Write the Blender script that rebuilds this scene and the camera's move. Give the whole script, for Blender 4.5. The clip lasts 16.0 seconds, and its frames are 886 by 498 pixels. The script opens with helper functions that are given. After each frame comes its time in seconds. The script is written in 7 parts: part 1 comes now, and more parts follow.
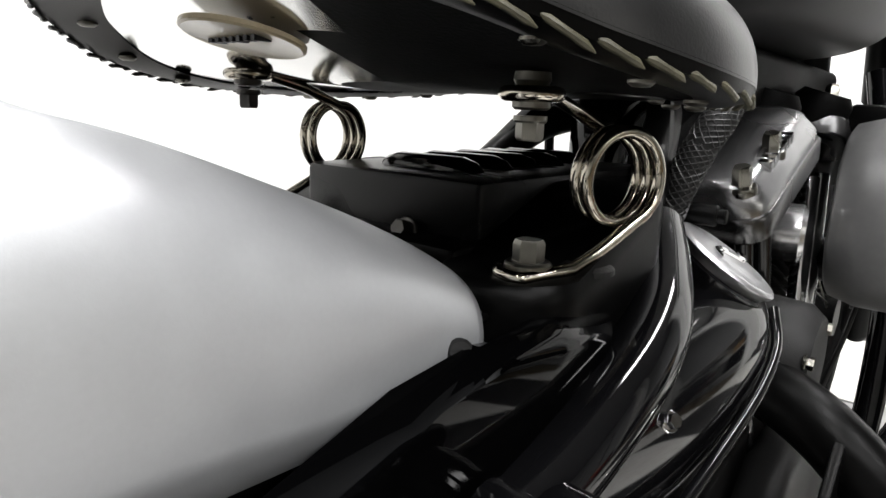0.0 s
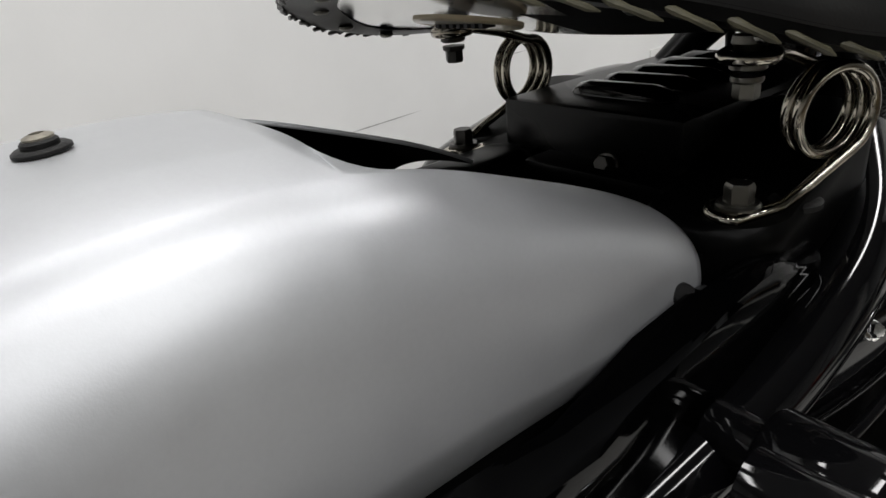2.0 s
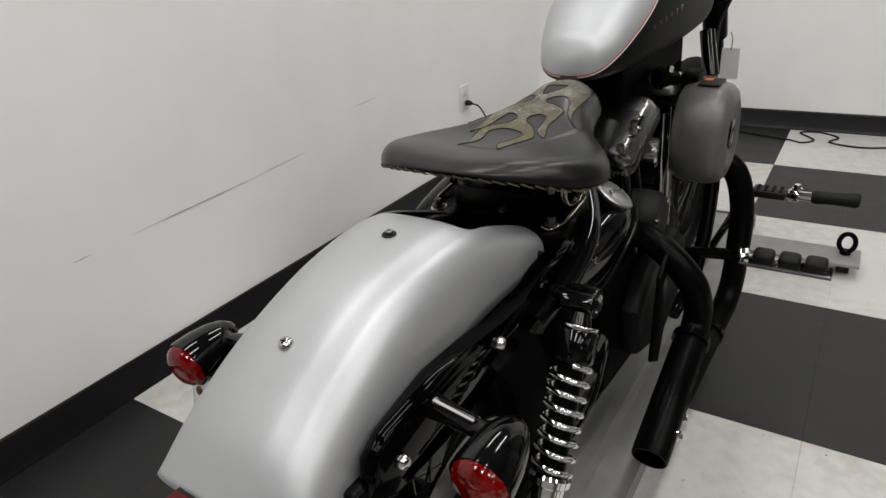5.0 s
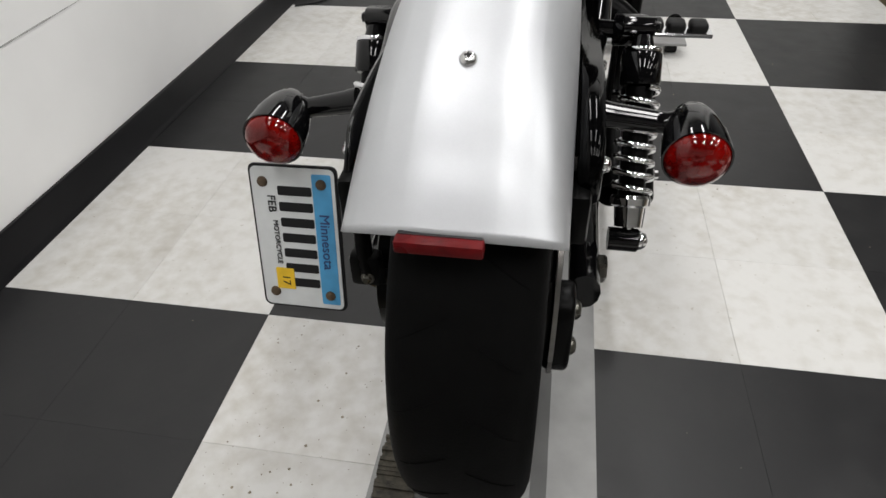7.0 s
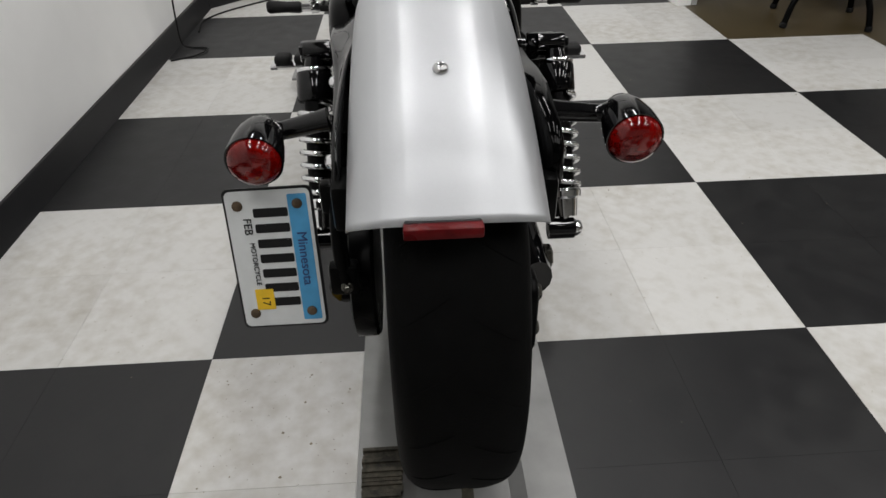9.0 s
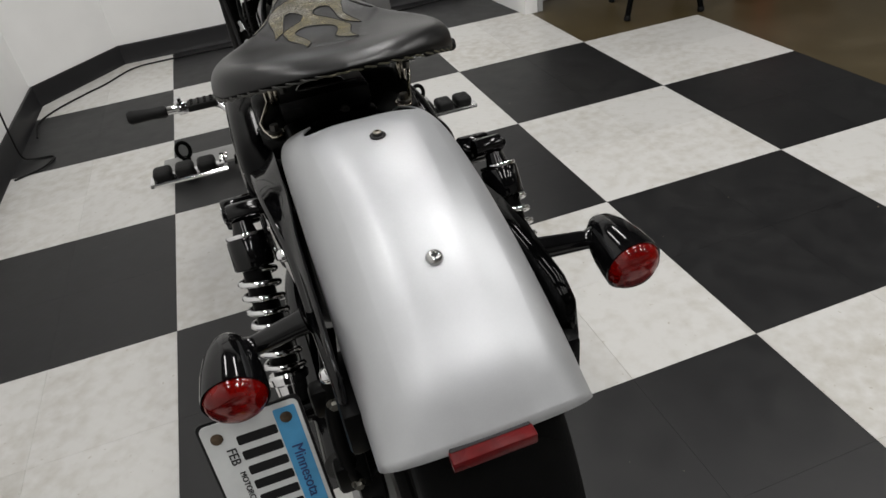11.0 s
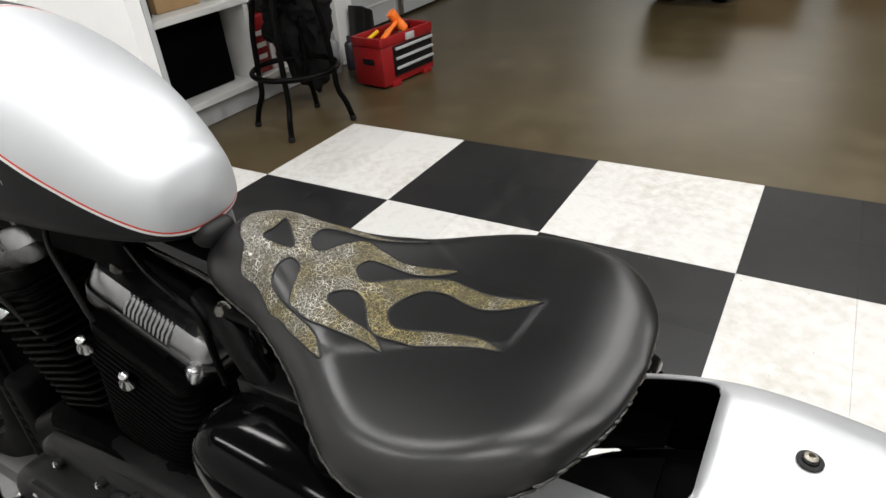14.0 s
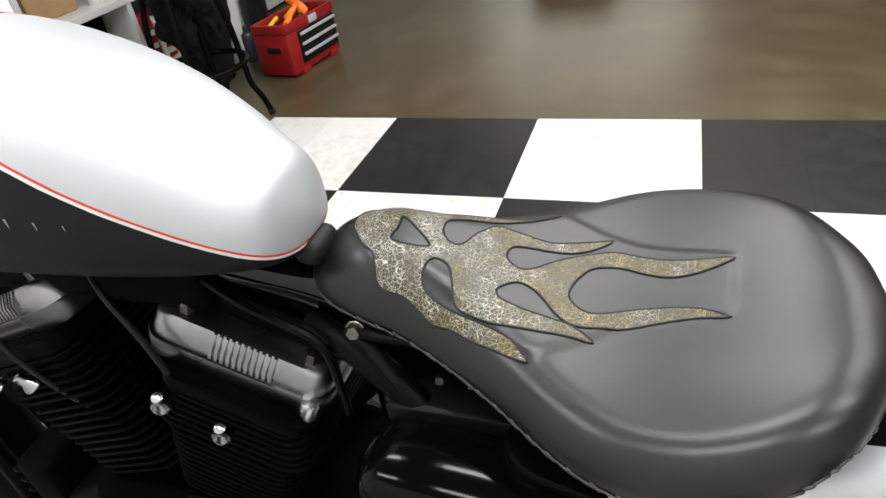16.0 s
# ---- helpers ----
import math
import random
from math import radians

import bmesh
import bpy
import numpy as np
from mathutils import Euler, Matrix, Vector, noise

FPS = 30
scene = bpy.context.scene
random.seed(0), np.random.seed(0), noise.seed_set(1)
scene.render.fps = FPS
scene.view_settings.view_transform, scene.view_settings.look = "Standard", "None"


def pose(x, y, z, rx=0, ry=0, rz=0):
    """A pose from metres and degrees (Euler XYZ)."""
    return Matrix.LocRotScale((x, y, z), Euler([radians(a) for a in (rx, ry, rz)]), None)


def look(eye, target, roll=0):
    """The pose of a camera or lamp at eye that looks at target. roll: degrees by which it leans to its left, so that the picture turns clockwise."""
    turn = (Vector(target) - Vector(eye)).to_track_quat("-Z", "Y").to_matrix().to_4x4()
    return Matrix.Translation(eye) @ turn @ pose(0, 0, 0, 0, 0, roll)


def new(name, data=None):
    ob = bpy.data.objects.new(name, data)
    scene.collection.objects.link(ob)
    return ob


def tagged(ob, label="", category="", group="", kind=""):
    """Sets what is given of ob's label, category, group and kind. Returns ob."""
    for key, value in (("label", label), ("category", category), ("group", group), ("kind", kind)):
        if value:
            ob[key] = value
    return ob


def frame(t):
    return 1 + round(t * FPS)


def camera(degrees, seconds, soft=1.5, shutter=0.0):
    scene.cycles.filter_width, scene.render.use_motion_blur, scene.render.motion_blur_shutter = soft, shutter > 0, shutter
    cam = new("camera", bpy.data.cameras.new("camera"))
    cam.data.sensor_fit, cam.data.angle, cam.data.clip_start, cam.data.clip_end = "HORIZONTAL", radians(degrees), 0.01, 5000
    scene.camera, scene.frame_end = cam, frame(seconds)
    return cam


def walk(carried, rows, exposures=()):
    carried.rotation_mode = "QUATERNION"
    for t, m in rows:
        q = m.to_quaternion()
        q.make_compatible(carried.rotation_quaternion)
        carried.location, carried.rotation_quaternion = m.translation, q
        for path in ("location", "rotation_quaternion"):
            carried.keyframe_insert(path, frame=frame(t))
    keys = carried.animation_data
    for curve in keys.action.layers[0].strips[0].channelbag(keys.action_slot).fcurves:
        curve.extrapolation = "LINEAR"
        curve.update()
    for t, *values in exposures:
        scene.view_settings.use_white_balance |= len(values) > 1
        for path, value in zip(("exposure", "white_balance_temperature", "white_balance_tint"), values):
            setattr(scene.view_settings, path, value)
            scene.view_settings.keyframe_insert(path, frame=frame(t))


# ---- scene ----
cam = camera(68.7, 16.0)
PATH = [
    (0, (0.692, -0.13, 0.732), (-0.546, 1.381, 0.304), 2.2),
    (0.5, (0.694, -0.137, 0.74), (-0.556, 1.359, 0.292), 2.1),
    (1, (0.679, -0.161, 0.77), (-0.708, 1.122, 0.117), -1.9),
    (1.5, (0.688, -0.18, 0.783), (-0.738, 0.929, -0.076), -6.3),
    (2, (0.686, -0.177, 0.785), (-0.763, 0.931, -0.035), -5.9),
    (2.5, (0.685, -0.169, 0.778), (-0.757, 0.97, -0.012), -5.0),
    (3, (0.703, -0.13, 0.762), (-0.676, 1.16, 0.105), -2.3),
    (3.2, (0.708, -0.121, 0.756), (-0.667, 1.186, 0.122), -1.6),
    (5.3, (0.904, -0.73, 1.07), (-0.042, 0.759, 0.127), -6.9),
    (5.5, (0.899, -0.736, 1.061), (-0.008, 0.744, 0.068), -8.5),
    (6, (0.822, -0.849, 1.018), (0.2, 0.626, -0.182), -5.0),
    (6.5, (0.672, -0.966, 0.98), (0.278, 0.488, -0.335), -0.6),
    (7, (0.529, -0.869, 0.927), (0.242, 0.66, -0.331), -1.8),
    (7.5, (0.474, -0.847, 0.929), (0.398, 0.744, -0.281), -1.6),
    (8, (0.438, -0.928, 0.919), (0.461, 0.686, -0.262), 0.0),
    (8.2, (0.433, -0.954, 0.906), (0.493, 0.649, -0.289), 0.5),
    (10.3, (0.386, -0.959, 1.019), (0.446, 0.719, -0.067), -3.3),
    (10.5, (0.371, -0.939, 1.033), (0.459, 0.731, -0.065), -3.7),
    (11, (0.345, -0.78, 1.041), (0.761, 0.79, -0.127), -7.9),
    (11.5, (0.283, -0.66, 1.076), (0.997, 0.856, -0.015), -4.1),
    (12, (0.146, -0.57, 1.092), (1.228, 0.779, 0.086), -1.3),
    (12.5, (0.064, -0.502, 1.115), (1.399, 0.639, 0.156), 1.3),
    (13, (0.059, -0.371, 1.097), (1.414, 0.718, 0.108), -0.8),
    (13.5, (0.1, -0.199, 1.109), (1.413, 0.905, 0.082), -6.2),
    (14, (0.093, -0.106, 1.109), (1.53, 0.804, 0.057), -4.8),
    (14.5, (0.044, -0.013, 1.1), (1.578, 0.539, -0.059), -3.1),
    (15, (0.039, 0.05, 1.091), (1.59, 0.542, -0.071), -4.1),
    (15.5, (0.058, 0.091, 1.093), (1.598, 0.642, -0.057), -6.8),
    (16, (0.058, 0.11, 1.101), (1.576, 0.745, -0.037), -9.2),
]
walk(cam, [(t, look(eye, target, roll)) for t, eye, target, roll in PATH],
     [(0.0, 1.3, 6640, 11), (0.6, 1.3, 6640, 11), (1.1, 0.5, 6640, 11), (1.5, 0.05, 6640, 11), (2.0, 0.02, 6640, 11), (2.5, -0.15, 6640, 11), (3.2, -0.2, 6640, 11), (5.3, -0.22, 6800, 11), (6.0, -0.02, 6800, 11), (7.0, 0.12, 6700, 11), (8.0, -0.28, 6750, 11), (10.5, 0.0, 6560, 11), (11.0, -0.22, 6750, 11), (11.5, -0.6, 6900, 11), (12.0, -0.55, 6900, 11), (12.5, -0.42, 6900, 11), (13.0, -0.12, 6850, 11), (13.5, 0.3, 6800, 11), (14.5, 0.62, 6650, 11), (16.0, 0.86, 6650, 11)])

# ---- world and light ----
world = bpy.data.worlds.new("room_air")
world.use_nodes = True
world.node_tree.nodes["Background"].inputs[0].default_value = (0.9, 0.95, 1.0, 1)
world.node_tree.nodes["Background"].inputs[1].default_value = 0.02
scene.world = world


def ceiling_lamp(x, y, z, sx, sy, watts, warm=0.0):
    data = bpy.data.lights.new("tube_light", "AREA")
    data.shape, data.size, data.size_y, data.energy = "RECTANGLE", sx, sy, watts
    data.color = (0.98, 0.99 - 0.06 * warm, 1.0 - 0.30 * warm)
    ob = new("tube_light", data)
    ob.location = (x, y, z)
    return ob


CEIL = 2.9
LAMPS = [(lx, ly) for lx in (-0.05, 1.15, 2.35, 3.55) for ly in (-1.75, 0.05, 1.85)]
LAMPS.remove((3.55, 1.85))
LAMPS.remove((2.35, 1.85))
for lx, ly in LAMPS:
    ceiling_lamp(lx, ly, CEIL - 0.09, 0.16, 1.2, 13.0 if lx < 1 else 20.0 if lx > 3 else 17.0)
for lx, ly, lw in ((6.3, -0.6, 8.0), (6.3, -3.6, 10.0), (10.9, 1.5, 60.0)):
    ceiling_lamp(lx, ly, CEIL - 0.09, 2.0 if lx > 9 else 0.3, 3.4 if lx > 9 else 1.2, lw, 0.3)

# ---- materials ----
MATS = {}


def surf(name, col, rough=0.5, metal=0.0, var=0.12, scale=30.0, bump=0.0, bscale=300.0, coat=0.0, rvar=0.08, trans=0.0, piece=0.0, spec=0.5):
    """A procedural surface: colour and gloss vary at two scales, with fine relief."""
    if name in MATS:
        return MATS[name]
    m = bpy.data.materials.new(name)
    m.use_nodes = True
    nt = m.node_tree
    b = nt.nodes["Principled BSDF"]
    tc = nt.nodes.new("ShaderNodeTexCoord")

    def noi(s, detail=4):
        n = nt.nodes.new("ShaderNodeTexNoise")
        n.inputs["Scale"].default_value, n.inputs["Detail"].default_value = s, detail
        nt.links.new(tc.outputs["Object"], n.inputs["Vector"])
        return n

    a, c = noi(scale), noi(scale / 7.0, 2)
    add = nt.nodes.new("ShaderNodeMath")
    add.operation = "ADD"
    nt.links.new(a.outputs["Fac"], add.inputs[0])
    nt.links.new(c.outputs["Fac"], add.inputs[1])
    rng = nt.nodes.new("ShaderNodeMapRange")
    rng.inputs["From Min"].default_value, rng.inputs["From Max"].default_value = 0.7, 1.3
    rng.inputs["To Min"].default_value, rng.inputs["To Max"].default_value = 1 - var, 1 + var
    nt.links.new(add.outputs[0], rng.inputs["Value"])
    out = rng.outputs[0]
    if piece:
        info = nt.nodes.new("ShaderNodeObjectInfo")
        pr = nt.nodes.new("ShaderNodeMapRange")
        pr.inputs["To Min"].default_value, pr.inputs["To Max"].default_value = 1 - piece, 1 + piece
        nt.links.new(info.outputs["Random"], pr.inputs["Value"])
        mm = nt.nodes.new("ShaderNodeMath")
        mm.operation = "MULTIPLY"
        nt.links.new(out, mm.inputs[0])
        nt.links.new(pr.outputs[0], mm.inputs[1])
        out = mm.outputs[0]
    mul = nt.nodes.new("ShaderNodeVectorMath")
    mul.operation = "SCALE"
    mul.inputs[0].default_value = col
    nt.links.new(out, mul.inputs["Scale"])
    nt.links.new(mul.outputs[0], b.inputs["Base Color"])
    rr = nt.nodes.new("ShaderNodeMapRange")
    rr.inputs["From Min"].default_value, rr.inputs["From Max"].default_value = 0.3, 0.7
    rr.inputs["To Min"].default_value, rr.inputs["To Max"].default_value = max(0.02, rough - rvar), min(1, rough + rvar)
    nt.links.new(c.outputs["Fac"], rr.inputs["Value"])
    nt.links.new(rr.outputs[0], b.inputs["Roughness"])
    b.inputs["Metallic"].default_value = metal
    b.inputs["Coat Weight"].default_value = coat
    b.inputs["Coat Roughness"].default_value = 0.04
    b.inputs["Transmission Weight"].default_value = trans
    b.inputs["Specular IOR Level"].default_value = spec
    if bump:
        n = noi(bscale, 3)
        bp = nt.nodes.new("ShaderNodeBump")
        bp.inputs["Strength"].default_value, bp.inputs["Distance"].default_value = min(1.0, bump), 0.001
        nt.links.new(n.outputs["Fac"], bp.inputs["Height"])
        nt.links.new(bp.outputs[0], b.inputs["Normal"])
    MATS[name] = m
    return m


SILVER = surf("satin_silver_paint", (0.472, 0.483, 0.498), 0.415, 0.62, 0.02, 500, 0.03, 1500, 0.0, 0.03)
GLOSS = surf("gloss_black_paint", (0.0022, 0.0022, 0.0025), 0.07, 0.0, 0.1, 60, 0, 300, 0.0, 0.03, spec=0.34)
SATIN = surf("satin_black_paint", (0.0014, 0.0014, 0.0014), 0.34, 0.0, 0.15, 60, 0.05, 900, spec=0.07)
WRINKLE = surf("wrinkle_black_finish", (0.0012, 0.0012, 0.0012), 0.50, 0.0, 0.2, 50, 0.3, 700, spec=0.026)
GREYCAST = surf("powder_coated_grey_black", (0.009, 0.009, 0.009), 0.46, 0.0, 0.15, 40, 0.25, 900, spec=0.16)
LEATHER = surf("black_leather", (0.0055, 0.0055, 0.0057), 0.33, 0.0, 0.25, 25, 0.07, 900, 0.0, 0.05, spec=0.42)
SCREW = surf("worn_chrome", (0.55, 0.55, 0.54), 0.2, 1.0, 0.2, 120, 0.1, 600)
CHROME = surf("polished_chrome", (0.80, 0.80, 0.81), 0.06, 1.0, 0.04, 60, 0, 300, 0.0, 0.03)
STEEL = surf("zinc_plated_steel", (0.15, 0.145, 0.128), 0.30, 1.0, 0.2, 90, 0.1, 500)
BOXTOP = surf("textured_black_sheet", (0.0030, 0.0030, 0.0030), 0.30, 0.0, 0.15, 60, 0.05, 900, spec=0.14)
# rocker metals: the dark surroundings they reflect are put into the colour
ROCKTOP = surf("rocker_chrome_dimmed", (0.27, 0.27, 0.275), 0.26, 1.0, 0.2, 40, 0.08, 400)
ROCKER = surf("rocker_metal_dark_reflection", (0.11, 0.11, 0.112), 0.30, 1.0, 0.12, 50, 0.08, 500)
# gloss black with its reflections dimmed, for the right strut
STRUT_DIM = surf("gloss_black_dimmed_reflection", (0.0008, 0.0008, 0.0009), 0.06, 0.0, 0.1, 60, 0, 300, 0.0, 0.02, spec=0.08)
DARKSTEEL = surf("dark_steel", (0.06, 0.058, 0.055), 0.35, 1.0, 0.2, 90, 0.1, 500)
NICKEL = surf("aged_nickel_wire", (0.40, 0.37, 0.315), 0.08, 1.0, 0.25, 70, 0.05, 400)
STUDS = surf("worn_chrome_studs", (0.36, 0.36, 0.36), 0.20, 1.0, 0.2, 90, 0.1, 500)
ALU = surf("brushed_aluminium", (0.62, 0.62, 0.63), 0.24, 1.0, 0.08, 70, 0.08, 600)
RUBBER = surf("black_rubber", (0.005, 0.005, 0.005), 0.55, 0.0, 0.2, 60, 0.3, 500, spec=0.25)
TYREM = surf("tyre_rubber", (0.0022, 0.0022, 0.0022), 0.66, 0.0, 0.3, 25, 0.4, 350, spec=0.06)
REDLENS = surf("red_lens_plastic", (0.26, 0.003, 0.002), 0.07, 0.0, 0.5, 70, 0.35, 130, 0.0, 0.03, 0.45)
ORANGE = surf("orange_plastic", (0.95, 0.20, 0.025), 0.4, 0.0, 0.08, 40, 0.1, 300)
WHITEPAN = surf("polished_steel_pan", (0.80, 0.80, 0.79), 0.07, 1.0, 0.05, 40, 0.02, 60)
TAN = surf("tan_lace_leather", (0.055, 0.050, 0.028), 0.55, 0.0, 0.4, 120, 0.3, 500)
DARKLACE = surf("dark_lace_leather", (0.030, 0.029, 0.026), 0.36, 0.0, 0.4, 120, 0.3, 500)
WOODDISC = surf("pale_lacquered_disc", (0.62, 0.53, 0.36), 0.3, 0.0, 0.12, 60, 0.1, 300, 0.4)
WALLP = surf("white_wall_paint", (0.87, 0.87, 0.86), 0.55, 0.0, 0.03, 6, 0.15, 160)
BASEB = surf("black_vinyl_base", (0.006, 0.006, 0.007), 0.35, 0.0, 0.2, 15, 0.1, 200, spec=0.3)
SCUFF = surf("grey_scuff", (0.42, 0.42, 0.41), 0.6, 0.0, 0.25, 60)
PLATE = surf("galvanised_plate", (0.27, 0.27, 0.265), 0.48, 0.35, 0.16, 18, 0.15, 220)
# dull black for the pan's painted reflection, the cut-out sheets and the fender's inside
UNDERBLACK = surf("matt_black_underside", (0.0015, 0.0015, 0.0015), 0.6, 0.0, 0.2, 60, 0.2, 500, spec=0.04)
WHITEPL = surf("plate_white", (0.66, 0.68, 0.68), 0.35, 0.0, 0.06, 60)
BLUEPL = surf("plate_blue", (0.07, 0.33, 0.60), 0.35, 0.0, 0.1, 60)
INK = surf("black_ink", (0.006, 0.006, 0.007), 0.45, spec=0.3)
NAVY = surf("navy_ink", (0.03, 0.05, 0.16), 0.4)
YELLOW = surf("yellow_plastic", (0.80, 0.50, 0.02), 0.4, 0.0, 0.15, 60)
REDBOX = surf("red_plastic", (0.25, 0.007, 0.009), 0.38, 0.0, 0.15, 20, 0.1, 300)
WHITELAM = surf("white_melamine", (0.60, 0.60, 0.58), 0.4, 0.0, 0.06, 10)
GREYPAN = surf("grey_panel_paint", (0.40, 0.41, 0.41), 0.5, 0.0, 0.06, 10)
CARD = surf("brown_cardboard", (0.30, 0.19, 0.09), 0.8, 0.0, 0.12, 15, 0.2, 200)
PAPER = surf("white_paper", (0.7, 0.7, 0.68), 0.6, 0.0, 0.05, 30)
CEILM = surf("dark_ceiling_paint", (0.20, 0.20, 0.20), 0.7, 0.0, 0.04, 8)
DIRT = surf("grimy_grip_tape", (0.07, 0.062, 0.045), 0.75, 0.0, 0.7, 90, 0.9, 200)


def tile_material(name, clean, dirt, amount, rough, specks=0.5, relief=0.12, spread=1.0, spec=0.5, fine=14.0, press=0.05):
    """Vinyl floor tile: smudges, specks and scuffs over a plain colour, each tile a little different."""
    m = bpy.data.materials.new(name)
    m.use_nodes = True
    nt = m.node_tree
    b = nt.nodes["Principled BSDF"]
    geo = nt.nodes.new("ShaderNodeNewGeometry")
    n1, n2, n3 = (nt.nodes.new("ShaderNodeTexNoise") for _ in range(3))
    for n, s, d in ((n1, 2.3, 5), (n2, fine, 6), (n3, 70.0, 2)):
        n.inputs["Scale"].default_value, n.inputs["Detail"].default_value = s, d
        nt.links.new(geo.outputs["Position"], n.inputs["Vector"])
    mul = nt.nodes.new("ShaderNodeMath")
    mul.operation = "MULTIPLY"
    nt.links.new(n1.outputs["Fac"], mul.inputs[0])
    nt.links.new(n2.outputs["Fac"], mul.inputs[1])
    rng = nt.nodes.new("ShaderNodeMapRange")
    rng.inputs["From Min"].default_value, rng.inputs["From Max"].default_value = 0.20, 0.52
    rng.inputs["To Max"].default_value = amount
    nt.links.new(mul.outputs[0], rng.inputs["Value"])
    mix = nt.nodes.new("ShaderNodeMix")
    mix.data_type = "RGBA"
    mix.inputs[6].default_value, mix.inputs[7].default_value = (*clean, 1), (*dirt, 1)
    nt.links.new(rng.outputs[0], mix.inputs[0])
    spk = nt.nodes.new("ShaderNodeMapRange")
    spk.inputs["From Min"].default_value, spk.inputs["From Max"].default_value = 0.70, 0.76
    spk.inputs["To Max"].default_value = specks * amount
    nt.links.new(n3.outputs["Fac"], spk.inputs["Value"])
    mix2 = nt.nodes.new("ShaderNodeMix")
    mix2.data_type = "RGBA"
    mix2.inputs[7].default_value = (*dirt, 1)
    nt.links.new(spk.outputs[0], mix2.inputs[0])
    nt.links.new(mix.outputs[2], mix2.inputs[6])
    info = nt.nodes.new("ShaderNodeObjectInfo")
    pr = nt.nodes.new("ShaderNodeMapRange")
    pr.inputs["To Min"].default_value, pr.inputs["To Max"].default_value = 0.94, 1.04
    nt.links.new(info.outputs["Random"], pr.inputs["Value"])
    sc = nt.nodes.new("ShaderNodeVectorMath")
    sc.operation = "SCALE"
    nt.links.new(mix2.outputs[2], sc.inputs[0])
    nt.links.new(pr.outputs[0], sc.inputs["Scale"])
    nt.links.new(sc.outputs[0], b.inputs["Base Color"])
    rr = nt.nodes.new("ShaderNodeMapRange")
    rr.inputs["To Min"].default_value, rr.inputs["To Max"].default_value = rough - 0.08 * spread, rough + 0.12 * spread
    b.inputs["Specular IOR Level"].default_value = spec
    nt.links.new(n2.outputs["Fac"], rr.inputs["Value"])
    nt.links.new(rr.outputs[0], b.inputs["Roughness"])
    bp = nt.nodes.new("ShaderNodeBump")
    bp.inputs["Strength"].default_value, bp.inputs["Distance"].default_value = relief, 0.002
    nt.links.new(n2.outputs["Fac"], bp.inputs["Height"])
    out = bp.outputs[0]
    if relief:
        # pressed diamond texture of the tile's face
        for turn in (radians(45), radians(-45)):
            mp = nt.nodes.new("ShaderNodeMapping")
            mp.inputs["Rotation"].default_value = (0, 0, turn)
            nt.links.new(geo.outputs["Position"], mp.inputs["Vector"])
            wv = nt.nodes.new("ShaderNodeTexWave")
            wv.inputs["Scale"].default_value = 14.0
            wv.inputs["Distortion"].default_value = 0.6
            nt.links.new(mp.outputs[0], wv.inputs["Vector"])
            b2 = nt.nodes.new("ShaderNodeBump")
            b2.inputs["Strength"].default_value, b2.inputs["Distance"].default_value = press, 0.002
            nt.links.new(wv.outputs["Fac"], b2.inputs["Height"])
            nt.links.new(out, b2.inputs["Normal"])
            out = b2.outputs[0]
    nt.links.new(out, b.inputs["Normal"])
    return m


TILEW = tile_material("white_vinyl_tile", (0.60, 0.595, 0.575), (0.31, 0.275, 0.21), 0.62, 0.32, 0.9, 0.2, fine=26.0, press=0.13)
TILEB = tile_material("black_vinyl_tile", (0.0085, 0.0085, 0.0092), (0.024, 0.024, 0.023), 0.5, 0.40, spec=0.42, press=0.012)
CONCRETE = tile_material("brown_polished_concrete", (0.062, 0.046, 0.021), (0.120, 0.095, 0.055), 0.75, 0.32, 0.35, 0.0, 0.3, fine=5.0)


